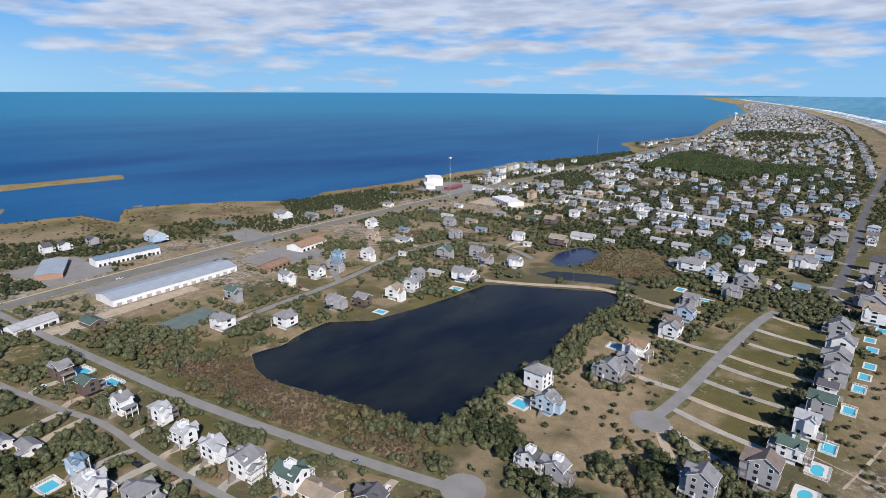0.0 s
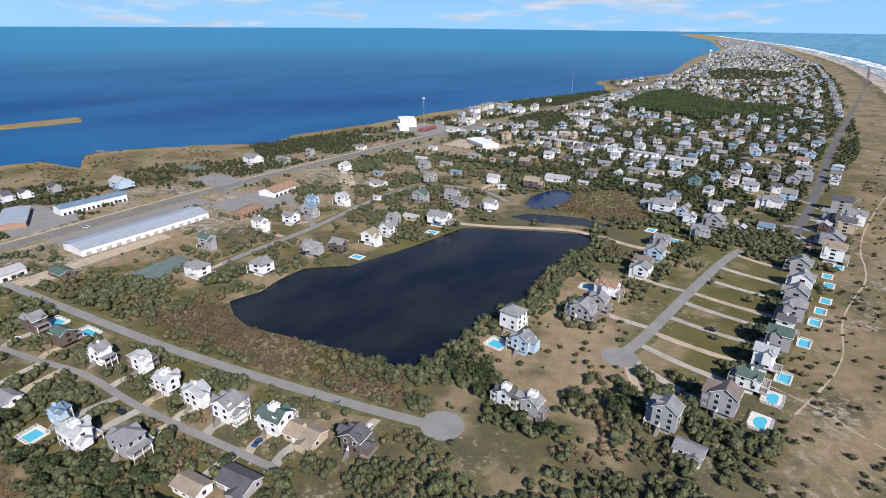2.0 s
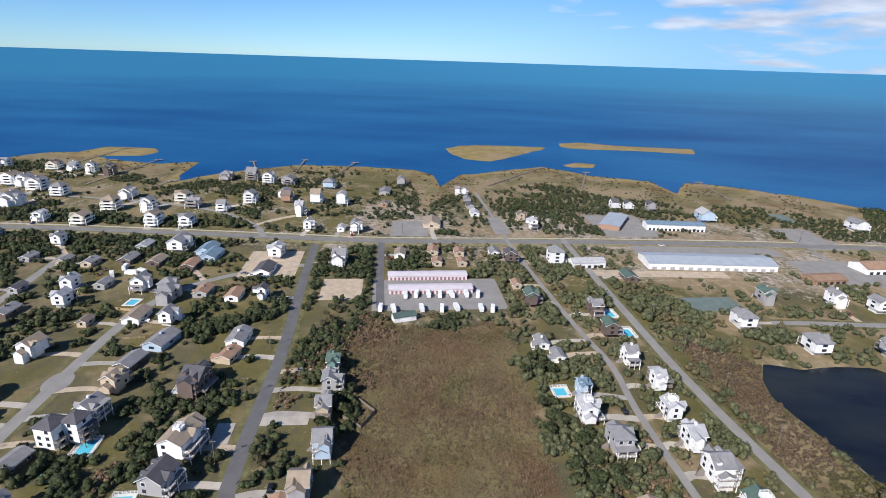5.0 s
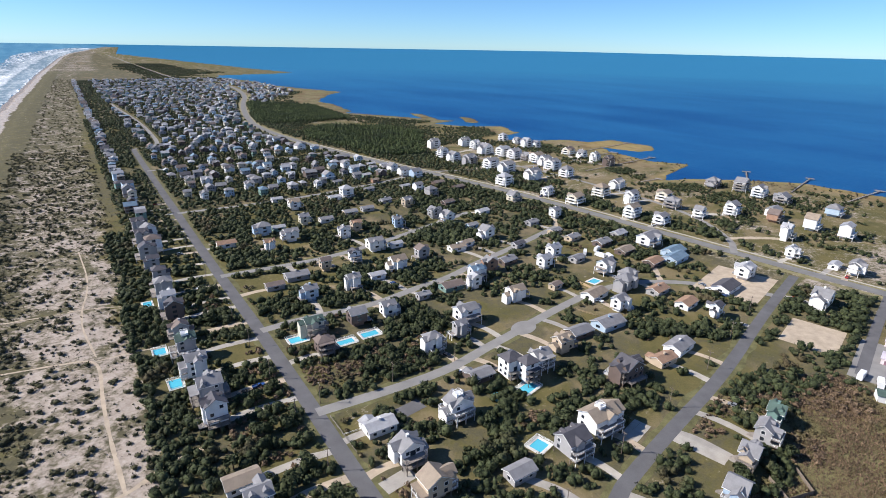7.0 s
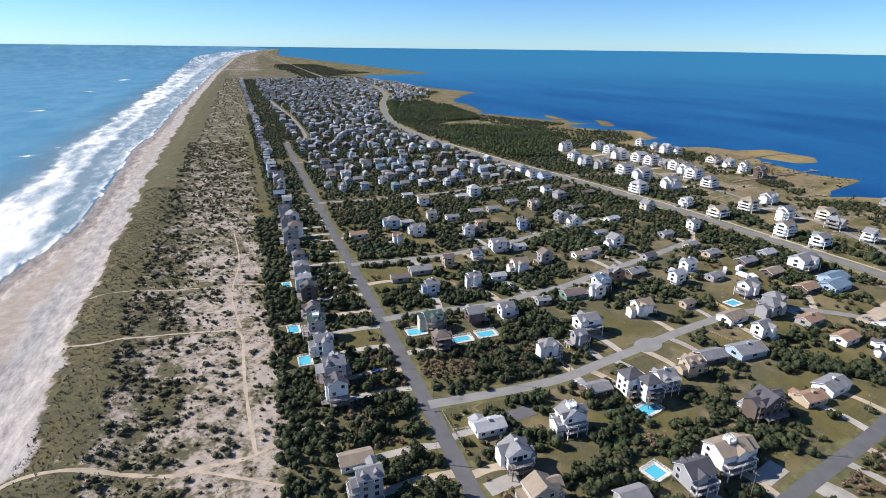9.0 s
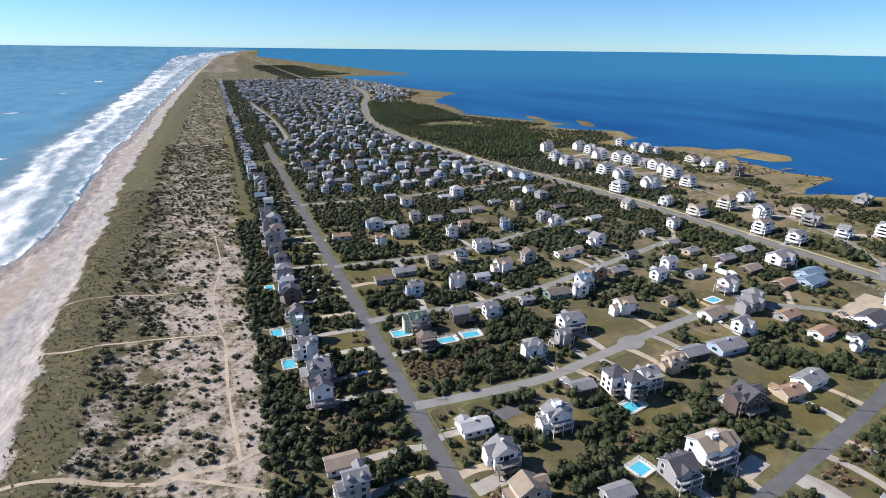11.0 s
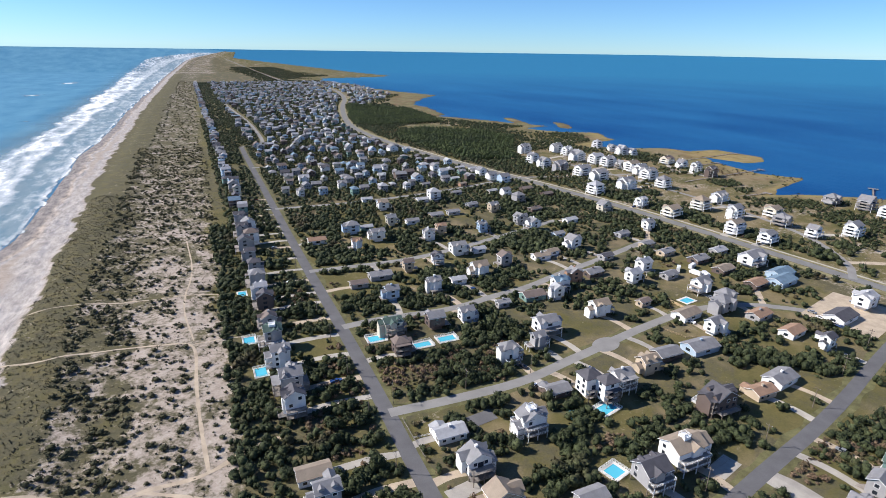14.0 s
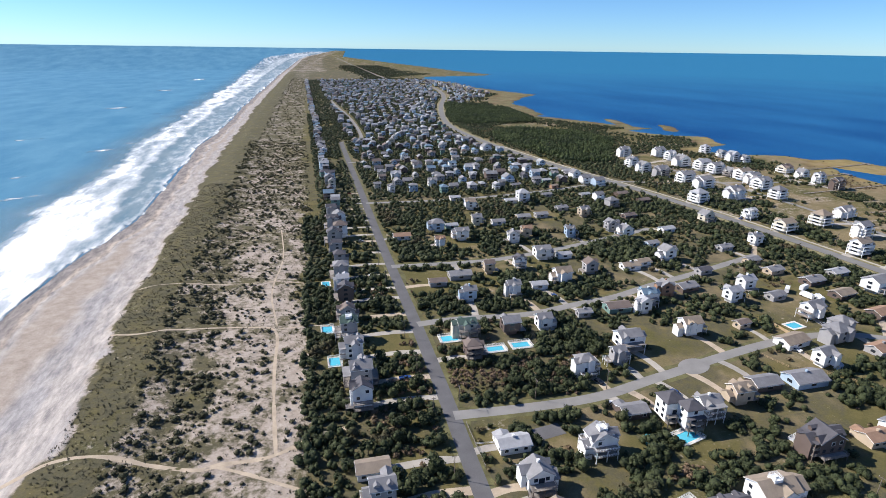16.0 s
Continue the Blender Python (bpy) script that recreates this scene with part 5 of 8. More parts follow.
house('B', 395.4, 402.6, 9, 9.5, 6.8, WHITE, WHITE)
house('B', 397.9, 366.0, 9, 13.1, 10.4, CREAM, TAN)
house('T', 442.9, 373.7, 9, 12.2, 10.9, CREAM, TAN)
house('S', 485.3, 388.4, 9, 12.8, 10.5, WHITE, GREY)
house('S', 449.2, 340.5, 9, 10.8, 8.4, WHITE, GREY)
house('S', 408.0, 306.7, 9, 12.6, 8.3, WHITE, TAN)
house('B', 486.6, 329.7, 9, 11.9, 10.1, CREAM, TAN)
house('B', 413.3, 279.9, 9, 11.2, 8.3, WHITE, GREY)
house('S', 463.3, 275.7, 9, 9.5, 7.4, WHITE, GREY)
house('H', 587.3, 339.8, 9, 12.6, 10.7, GREY, GREY)
house('S', 596.4, 312.2, 9, 13.8, 10.8, GREY, GREY)
house('S', 585.9, 287.3, 9, 12.4, 9.7, WHITE, GREY)
house('S', 582.4, 261.5, 9, 13.2, 10.3, GREY, GREY)
house('S', 496.5, 264.4, 9, 11.7, 9.1, WHITE, GREY)
house('B', 505.2, 538.6, 9, 15.0, 11.0, WHITE, TAN)
house('H', 470.0, 309.0, 9, 12.0, 10.0, GREY, GREY)
house('B', 522.5, 240.0, 9, 14.0, 10.5, WHITE, GREY)
house('S', 510.7, 233.1, 9, 11.6, 9.1, ORANGE, BROWN)
house('S', 514.6, 203.7, 9, 12.4, 9.6, WHITE, TAN)
house('H', 580.1, 213.8, 9, 13.4, 11.4, BLUE, GREY)
house('B', 514.3, 177.1, 9, 11.9, 8.6, WHITE, WHITE)
house('S', 468.8, 202.2, 9, 10.6, 8.3, WHITE, WHITE)
house('S', 426.1, 177.4, 9, 9.7, 7.6, WHITE, WHITE)
house('R', 433.1, 150.6, 9, 10.0, 6.2, WHITE, WHITE)
house('B', 432.4, 137.8, 9, 11.6, 8.4, WHITE, GREY)
house('R', 572.3, 147.9, 9, 18.4, 11.4, GREY, GREY)
house('R', 521.3, 135.4, 9, 10.6, 6.6, ORANGE, BROWN)
house('S', 617.2, 140.0, 9, 11.0, 8.6, GREY, GREY)
house('R', 467.7, 78.4, 9, 22.0, 14.6, TAN, TAN)
house('S', 585.9, 70.5, 9, 6.6, 5.1, WHITE, GREY)
house('S', 585.3, 63.0, 9, 6.6, 5.1, WHITE, GREY)
house('R', 563.2, 57.3, 14, 11.1, 6.9, GREY, GREY)
house('R', 537.8, 51.4, 14, 12.1, 7.5, GREY, DARK)
house('R', 510.2, 44.2, 14, 12.9, 8.0, WHITE, WHITE)
house('S', 497.1, 0.3, 14, 9.6, 7.5, TAN, BROWN)
house('S', 479.0, -10.9, 14, 10.0, 7.8, WHITE, WHITE)
house('S', 569.1, -93.3, 14, 9.2, 7.2, WHITE, DARK)
house('S', 568.2, -106.6, 14, 8.3, 6.5, WHITE, DARK)
house('S', 571.9, -129.8, 14, 9.3, 7.3, GREY, DARK)
house('S', 545.3, -175.1, 9, 16.4, 12.8, BLUE, WHITE)
house('T', 391.8, -27.0, 14, 11.5, 10.3, WHITE, GREY)
house('R', 402.0, 19.0, 14, 11.1, 6.9, WHITE, GREY)
house('S', 386.7, 6.3, 14, 10.8, 8.4, BROWN, DARK)
house('R', 393.1, 64.8, 9, 12.4, 7.7, TAN, ORANGE)
house('R', 394.6, 45.1, 14, 11.0, 6.8, TAN, ORANGE)
house('R', 370.5, 58.1, 14, 10.4, 6.5, TAN, ORANGE)
house('R', 373.0, 40.2, 14, 9.7, 6.0, TAN, ORANGE)
house('R', 381.6, 87.8, 9, 12.6, 7.8, WHITE, TAN)
house('R', 340.2, 0.2, 14, 8.9, 5.5, TAN, ORANGE)
house('S', 315.0, -9.1, 14, 10.7, 8.3, BROWN, GREEN)
house('S', 307.0, -47.2, 14, 9.5, 7.4, BROWN, GREY)
house('S', 282.2, -51.9, 14, 9.9, 7.7, BROWN, GREEN)
house('S', 253.7, -58.1, 14, 8.7, 6.8, WHITE, GREY)
house('S', 232.8, -67.3, 14, 7.8, 6.1, WHITE, WHITE)
house('S', 209.9, -67.9, 14, 9.1, 7.1, WHITE, WHITE)
house('S', 192.4, -72.1, 14, 9.2, 7.2, WHITE, WHITE)
house('S', 176.1, -76.2, 14, 11.0, 8.6, WHITE, GREY)
house('S', 156.8, -84.5, 14, 12.2, 9.5, WHITE, GREEN)
house('R', 145.0, -89.2, 14, 13.8, 8.5, TAN, TAN)
house('R', 263.3, -14.9, 14, 9.8, 6.1, WHITE, GREY)
house('R', 251.2, -22.7, 14, 9.0, 5.6, WHITE, GREY)
house('S', 219.3, -31.4, 14, 6.5, 3.9, BLUE, BLUE)
house('S', 202.1, -32.6, 14, 9.5, 7.4, WHITE, WHITE)
house('H', 185.3, -43.5, 14, 10.3, 8.8, GREY, GREY)
house('R', 151.7, -49.7, 14, 11.0, 6.8, WHITE, TAN)
house('R', 142.4, -61.0, 14, 12.7, 7.9, GREY, DARK)
house('R', 537.8, -342.4, 9, 14.2, 8.8, GREY, GREY)
house('S', 110.0, -309.2, 3, 9.9, 7.7, WHITE, GREY)
house('S', 25.8, -511.4, 3, 14.4, 11.2, WHITE, GREY)
house('S', 29.2, -485.7, 3, 14.1, 11.0, TAN, DARK)
house('S', 32.0, -448.7, 3, 15.3, 11.9, GREY, GREY)
house('S', 27.5, -418.5, 3, 14.4, 11.2, WHITE, TAN)
house('S', 39.5, -383.1, 3, 12.7, 9.9, GREY, GREY)
house('S', 33.8, -357.7, 3, 12.5, 9.8, WHITE, GREY)
house('S', 32.7, -334.6, 3, 12.7, 9.9, GREY, GREY)
house('H', 29.7, -309.9, 3, 11.6, 9.9, GREY, GREY)
house('S', 30.1, -294.2, 3, 9.1, 7.1, WHITE, DARK)
house('S', 28.9, -273.0, 3, 11.9, 9.3, GREY, GREEN)
house('S', 30.1, -251.5, 3, 10.0, 7.8, WHITE, WHITE)
house('S', 30.8, -230.6, 3, 10.5, 8.2, WHITE, GREEN)
house('S', 34.1, -206.9, 3, 11.3, 8.8, GREY, BROWN)
house('S', 47.8, -182.8, 3, 10.5, 8.5, GREY, GREY)
house('R', 36.0, -175.2, 3, 9.8, 6.1, WHITE, GREY)
house('T', 133.6, -206.4, 3, 10.2, 9.2, WHITE, GREY)
house('S', 118.0, -191.8, 3, 10.2, 8.0, BLUE, GREY)
house('S', 112.2, -238.7, 3, 12.7, 9.9, GREY, GREY)
house('S', 110.0, -253.3, 3, 9.1, 7.1, GREY, GREY)
house('S', 113.7, -272.7, 3, 11.1, 8.7, WHITE, ORANGE)
house('S', 100.2, -152.9, 3, 6.7, 5.2, WHITE, DARK)
house('S', 89.6, -155.2, 3, 8.4, 6.5, GREY, GREY)
house('S', 125.9, -97.0, 14, 9.7, 7.6, BROWN, DARK)
house('R', 157.9, 259.0, 0, 8.0, 5.0, GREY, GREY)
house('R', 180.3, 261.8, 0, 14.0, 8.7, GREEN, BROWN)
house('S', 128.7, 294.6, 0, 9.0, 7.0, WHITE, GREY)
house('H', 285.5, -158.9, 12, 13.0, 11.0, WHITE, GREY)
house('R', 237.0, 228.3, 9, 8.0, 5.0, TAN, BROWN)
house('S', 202.2, 265.8, 0, 10.0, 7.8, WHITE, BLUE)
house('R', 148.1, 300.6, 0, 10.0, 6.2, WHITE, WHITE)
house('H', 309.3, -130.7, 12, 13.0, 11.0, WHITE, GREY)
house('S', 113.6, -319.2, 3, 12.0, 9.4, GREY, BROWN)
house('S', 287.1, -197.1, 12, 12.0, 9.4, GREY, GREY)
house('S', 167.0, 306.9, 0, 12.0, 9.4, WHITE, TAN)
house('S', 277.8, -212.2, 12, 11.0, 8.6, BROWN, GREY)
house('S', 219.3, 273.5, 0, 9.0, 7.0, ORANGE, GREY)
house('H', 283.0, 210.0, 9, 12.0, 10.2, GREY, GREY)
house('S', 124.7, 329.8, 0, 8.0, 6.2, TAN, BROWN)
house('S', 114.2, -341.7, 3, 11.0, 8.6, BLUE, GREY)
house('S', 274.4, -237.2, 12, 12.0, 9.4, WHITE, TAN)
house('S', 147.7, 334.3, 0, 8.0, 6.2, WHITE, DARK)
house('S', 284.7, 229.7, 9, 12.0, 9.4, WHITE, GREY)
house('R', 238.6, 278.2, 9, 13.0, 8.1, BROWN, GREY)
house('S', 191.7, 316.0, 0, 10.0, 7.8, GREY, BROWN)
house('S', 276.8, -255.2, 12, 10.0, 7.8, WHITE, GREY)
house('R', 372.6, -76.9, 12, 14.0, 8.7, BROWN, GREEN)
house('R', 284.3, 255.2, 9, 11.0, 6.8, GREY, GREY)
house('S', 350.7, -157.5, 12, 11.0, 8.6, GREY, GREEN)
house('S', 275.5, 270.2, 9, 11.0, 8.6, WHITE, WHITE)
house('S', 120.3, -367.2, 3, 11.0, 8.6, GREY, GREY)
house('B', 170.3, 347.6, 0, 13.0, 9.4, WHITE, GREY)
house('R', 187.3, 347.1, 0, 10.0, 6.2, WHITE, WHITE)
house('R', 326.2, 222.3, 9, 14.0, 8.7, BROWN, ORANGE)
house('S', 289.2, -273.8, 12, 10.0, 7.8, GREY, GREY)
house('S', 104.4, 384.9, 0, 8.0, 6.2, WHITE, ORANGE)
house('B', 264.7, -298.7, 12, 18.0, 13.0, WHITE, GREY)
house('R', 235.8, 322.4, 9, 10.0, 6.2, WHITE, TAN)
house('R', 267.8, 299.8, 9, 10.0, 6.2, GREY, DARK)
house('S', 356.0, -201.2, 12, 11.0, 8.6, WHITE, GREY)
house('R', 327.7, 248.5, 9, 14.0, 8.7, BROWN, TAN)
house('R', 289.7, -293.6, 12, 11.0, 6.8, TAN, WHITE)
house('S', 349.3, -223.0, 12, 11.0, 8.6, WHITE, GREY)
house('S', 258.9, 328.1, 9, 12.0, 9.4, WHITE, GREY)
house('S', 162.4, 385.5, 0, 8.0, 6.2, WHITE, GREY)
house('B', 125.2, 399.3, 0, 12.0, 8.6, WHITE, GREY)
house('S', 107.6, -404.5, 3, 11.0, 8.6, GREY, GREY)
house('R', 80.0, 411.1, 0, 13.0, 8.1, WHITE, ORANGE)
house('R', 327.2, 269.9, 9, 14.0, 8.7, BROWN, GREY)
house('R', 358.2, 228.4, 9, 18.0, 11.2, BLUE, BLUE)
house('R', 316.0, 290.4, 9, 12.0, 7.4, TAN, GREY)
house('S', 356.2, -245.2, 12, 11.0, 8.6, GREY, BLUE)
house('S', 177.7, 395.7, 0, 9.0, 7.0, TAN, ORANGE)
house('B', 356.4, 250.4, 9, 18.0, 13.0, WHITE, GREY)
house('S', 257.7, -353.1, 12, 11.0, 8.6, WHITE, GREY)
house('H', 111.3, 424.0, 0, 12.0, 10.2, BLUE, GREY)
house('S', 279.2, -341.5, 12, 11.0, 8.6, GREY, BROWN)
house('R', 315.1, 309.2, 9, 11.0, 6.8, TAN, GREY)
house('S', 212.0, 388.8, 0, 8.0, 6.2, BLUE, GREY)
house('R', 264.9, 355.7, 9, 10.0, 6.2, BLUE, GREY)
house('R', 124.9, 429.2, 0, 10.0, 6.2, GREEN, WHITE)
house('S', 121.8, -430.2, 3, 8.0, 6.2, WHITE, WHITE)
house('S', 105.3, -434.9, 3, 13.0, 10.1, GREY, GREY)
house('R', 355.7, 277.5, 9, 13.0, 8.1, GREY, WHITE)
house('S', 373.3, -261.7, 12, 10.0, 7.8, BLUE, BLUE)
house('S', 359.9, -281.5, 12, 11.0, 8.6, WHITE, WHITE)
house('S', 255.8, 378.9, 9, 11.0, 8.6, WHITE, GREY)
house('S', 148.0, 433.5, 0, 9.0, 7.0, CREAM, GREY)
house('S', 317.6, -333.4, 12, 12.0, 9.4, GREY, GREEN)
house('S', 297.1, -352.0, 12, 13.0, 10.1, GREY, GREY)
house('S', 132.9, -441.1, 3, 8.0, 6.2, BLUE, GREY)
house('R', 314.9, 336.8, 9, 11.0, 6.8, GREY, GREY)
house('R', 166.9, 432.3, 0, 11.0, 6.8, WHITE, GREY)
house('R', 348.4, -311.0, 12, 6.0, 3.7, WHITE, WHITE)
house('S', 252.5, 395.9, 9, 10.0, 7.8, GREY, GREY)
house('B', 149.0, -447.2, 3, 18.0, 13.0, WHITE, GREY)
house('R', 193.5, 442.0, 0, 12.0, 7.4, TAN, GREY)
house('R', 164.8, -455.8, 3, 12.0, 7.4, WHITE, GREY)
house('S', 346.6, 341.2, 9, 10.0, 7.8, WHITE, GREY)
house('R', 298.4, 385.2, 9, 12.0, 7.4, WHITE, WHITE)
house('S', 116.8, -474.4, 3, 12.0, 9.4, WHITE, GREY)
house('R', 211.9, 445.1, 0, 11.0, 6.8, GREY, GREY)
house('S', 153.9, -479.1, 3, 10.0, 7.8, GREY, BLUE)
house('S', 249.9, 438.5, 9, 10.0, 7.8, TAN, GREY)
house('R', 289.4, -415.2, 12, 7.0, 4.3, WHITE, WHITE)
house('S', 156.3, 481.7, 0, 11.0, 8.6, WHITE, TAN)
house('B', 269.0, -435.7, 12, 17.0, 12.2, BROWN, TAN)
house('R', 382.4, -343.9, 12, 15.0, 9.3, WHITE, GREY)
house('R', 288.4, 426.9, 9, 12.0, 7.4, BROWN, BROWN)
house('S', 404.7, -323.5, 12, 12.0, 9.4, TAN, TAN)
house('S', 303.9, -421.2, 12, 12.0, 9.4, WHITE, WHITE)
house('R', 239.6, 462.3, 9, 11.0, 6.8, GREY, GREY)
house('S', 351.8, -384.2, 12, 12.0, 9.4, GREY, GREY)
house('B', 84.5, -518.6, 3, 17.0, 12.2, WHITE, GREY)
house('S', 348.7, 401.8, 9, 12.0, 9.4, CREAM, GREY)
house('R', 201.9, 495.7, 0, 11.0, 6.8, WHITE, WHITE)
house('R', 239.3, -478.8, 3, 9.0, 5.6, WHITE, WHITE)
house('R', 151.1, 515.6, 0, 10.0, 6.2, WHITE, WHITE)
house('T', 213.6, 494.3, 0, 11.0, 9.9, WHITE, WHITE)
house('R', 183.2, -511.0, 3, 15.0, 9.3, WHITE, WHITE)
house('H', 290.6, 460.8, 9, 10.0, 8.5, GREY, GREY)
house('R', 265.6, -476.1, 12, 22.0, 13.6, WHITE, WHITE)
house('S', 39.6, -549.6, 3, 14.0, 10.9, GREY, DARK)
house('R', 410.8, -370.3, 12, 11.0, 6.8, GREY, BLUE)
house('R', 355.4, -426.8, 12, 11.0, 6.8, GREY, BLUE)
house('R', 207.8, -515.6, 3, 12.0, 7.4, WHITE, WHITE)
house('S', 79.3, -554.1, 3, 12.0, 9.4, BLUE, GREY)
house('S', 289.1, 483.8, 9, 9.0, 7.0, WHITE, GREY)
house('R', 245.7, 509.7, 9, 10.0, 6.2, GREY, GREY)
house('S', 157.1, -545.6, 3, 10.0, 7.8, GREEN, GREEN)
house('S', 446.0, -355.2, 12, 10.0, 7.8, WHITE, WHITE)
house('S', 111.0, -560.5, 3, 11.0, 8.6, WHITE, GREY)
house('S', 390.8, -417.1, 12, 11.0, 8.6, GREY, GREY)
house('S', 131.0, -556.5, 3, 6.0, 4.7, TAN, WHITE)
house('R', 331.9, 471.5, 9, 12.0, 7.4, BROWN, BROWN)
house('R', 284.4, 502.6, 9, 10.0, 6.2, GREY, WHITE)
house('S', 129.0, -572.4, 3, 7.0, 5.5, WHITE, WHITE)
house('R', 387.4, -448.1, 12, 12.0, 7.4, TAN, GREY)
house('S', 319.5, -500.7, 12, 12.0, 9.4, BROWN, TAN)
house('R', 324.1, 499.0, 9, 13.0, 8.1, BROWN, BROWN)
house('R', 229.9, 555.0, 9, 10.0, 6.2, GREY, GREY)
house('R', 202.6, -567.7, 3, 14.0, 8.7, WHITE, TAN)
house('R', 185.2, -575.5, 3, 14.0, 8.7, WHITE, WHITE)
house('R', 269.2, 542.9, 9, 8.0, 5.0, ORANGE, TAN)
house('R', 223.2, -563.5, 3, 14.0, 8.7, GREY, GREY)
house('R', 346.6, -504.5, 12, 12.0, 7.4, GREY, GREEN)
house('R', 423.6, -447.7, 12, 13.0, 8.1, WHITE, WHITE)
house('S', 227.2, 573.6, 9, 11.0, 8.6, BLUE, GREY)
house('R', 363.0, -500.3, 12, 6.0, 3.7, TAN, TAN)
house('R', 281.0, -552.2, 12, 7.0, 4.3, WHITE, WHITE)
house('S', 87.5, -615.6, 3, 11.0, 8.6, GREY, GREY)
house('R', 526.6, -336.4, 12, 10.0, 6.2, GREY, GREEN)
house('R', 261.2, -570.6, 12, 14.0, 8.7, GREY, GREY)
house('B', 546.0, -310.0, 12, 16.0, 11.5, WHITE, GREY)
house('S', 319.9, 540.7, 9, 12.0, 9.4, BLUE, GREY)
house('B', 213.2, 591.3, 0, 13.0, 9.4, BROWN, GREY)
house('R', 271.4, 569.8, 9, 11.0, 6.8, GREEN, WHITE)
house('R', 334.1, -537.5, 12, 10.0, 6.2, TAN, TAN)
house('R', 282.6, -567.7, 12, 7.0, 4.3, TAN, WHITE)
house('R', 390.2, -501.4, 12, 13.0, 8.1, GREY, GREY)
house('S', 319.9, -549.2, 12, 10.0, 7.8, WHITE, WHITE)
house('S', 311.8, 555.3, 9, 11.0, 8.6, WHITE, GREY)
house('R', 302.9, -562.6, 12, 10.0, 6.2, GREY, DARK)
house('S', 131.8, -626.7, 3, 9.0, 7.0, WHITE, BLUE)
house('B', 82.4, -638.9, 3, 14.0, 10.1, GREY, GREY)
house('S', 529.5, -373.6, 12, 8.0, 6.2, GREY, GREY)
house('R', 200.0, 619.6, 0, 9.0, 5.6, WHITE, WHITE)
house('R', 363.7, -540.8, 12, 7.0, 4.3, WHITE, WHITE)
house('R', 459.8, -462.1, 12, 12.0, 7.4, GREY, GREY)
house('S', 311.9, 580.7, 9, 11.0, 8.6, WHITE, GREY)
house('R', 455.1, -501.4, 12, 10.0, 6.2, WHITE, WHITE)
house('S', 269.1, 622.2, 9, 9.0, 7.0, WHITE, GREY)
house('S', 185.7, 658.6, 0, 9.0, 7.0, WHITE, BLUE)
house('R', 522.4, -443.9, 12, 12.0, 7.4, WHITE, GREY)
house('R', 316.8, 612.9, 9, 10.0, 6.2, WHITE, WHITE)
house('R', 305.0, 624.3, 9, 10.0, 6.2, GREY, WHITE)
house('R', 381.2, -584.3, 12, 9.0, 5.6, TAN, WHITE)
house('R', 210.8, 668.3, 0, 10.0, 6.2, GREY, GREY)
house('R', 283.1, 654.8, 9, 11.0, 6.8, GREY, GREY)
house('S', 175.1, -692.3, 3, 11.0, 8.6, BROWN, GREY)
house('R', 132.0, -707.6, 3, 10.0, 6.2, WHITE, TAN)
house('S', 97.0, -713.8, 3, 12.0, 9.4, WHITE, ORANGE)
house('T', 420.3, -608.6, 12, 10.0, 9.0, TAN, ORANGE)
house('R', 249.7, -698.0, 3, 14.0, 8.7, BROWN, GREY)
house('S', 148.7, -731.5, 3, 11.0, 8.6, BLUE, WHITE)
house('S', 224.5, -713.1, 3, 12.0, 9.4, GREY, WHITE)
house('R', 575.5, -499.9, 12, 10.0, 6.2, GREY, GREY)
house('S', 97.0, -758.6, 3, 10.0, 7.8, BLUE, GREY)
house('S', 194.5, -742.7, 3, 10.0, 7.8, GREY, WHITE)
house('R', 339.6, -699.5, 12, 12.0, 7.4, WHITE, WHITE)
house('S', 140.8, -769.9, 3, 11.0, 8.6, BLUE, GREY)
house('R', 399.8, -691.1, 12, 11.0, 6.8, WHITE, WHITE)
house('S', 233.4, 765.1, 9, 9.0, 7.0, BLUE, WHITE)
house('R', 385.9, -702.5, 12, 14.0, 8.7, TAN, WHITE)
house('R', 519.3, -615.9, 12, 18.0, 11.2, WHITE, WHITE)
house('S', 263.7, 765.9, 9, 13.0, 10.1, WHITE, GREY)
house('S', 122.3, -801.8, 3, 10.0, 7.8, WHITE, GREY)
house('S', 356.1, -742.6, 12, 14.0, 10.9, BLUE, GREY)
house('B', 449.5, -716.2, 12, 15.0, 10.8, GREY, GREY)
house('R', 466.9, -709.7, 12, 11.0, 6.8, WHITE, WHITE)
house('R', 355.8, -772.4, 12, 10.0, 6.2, WHITE, GREY)
house('R', 483.5, -709.6, 12, 11.0, 6.8, GREY, GREY)
house('R', 396.3, -762.0, 12, 14.0, 8.7, TAN, TAN)
house('R', 516.5, -690.9, 12, 9.0, 5.6, WHITE, GREY)
house('S', 536.5, -677.2, 12, 12.0, 9.4, WHITE, WHITE)
house('R', 575.6, -650.1, 12, 12.0, 7.4, GREY, GREY)
house('S', 397.5, -782.7, 12, 9.0, 7.0, WHITE, WHITE)
house('R', 578.5, -688.5, 12, 6.0, 3.7, WHITE, WHITE)
house('R', 395.2, -817.1, 12, 10.0, 6.2, WHITE, GREY)
house('S', 435.6, -818.5, 12, 11.0, 8.6, GREY, DARK)
house('T', 404.4, -863.3, 12, 9.0, 8.1, WHITE, WHITE)
house('T', 598.3, -768.4, 12, 13.0, 11.7, WHITE, GREY)
house('S', 445.6, -873.1, 12, 14.0, 10.9, WHITE, GREY)
house('S', 552.5, -813.1, 12, 10.0, 7.8, WHITE, GREY)
house('S', 546.6, -830.6, 12, 13.0, 10.1, WHITE, WHITE)
house('T', 608.2, -803.4, 12, 13.0, 11.7, CREAM, TAN)
house('B', 588.0, -843.1, 12, 16.0, 11.5, BLUE, GREY)
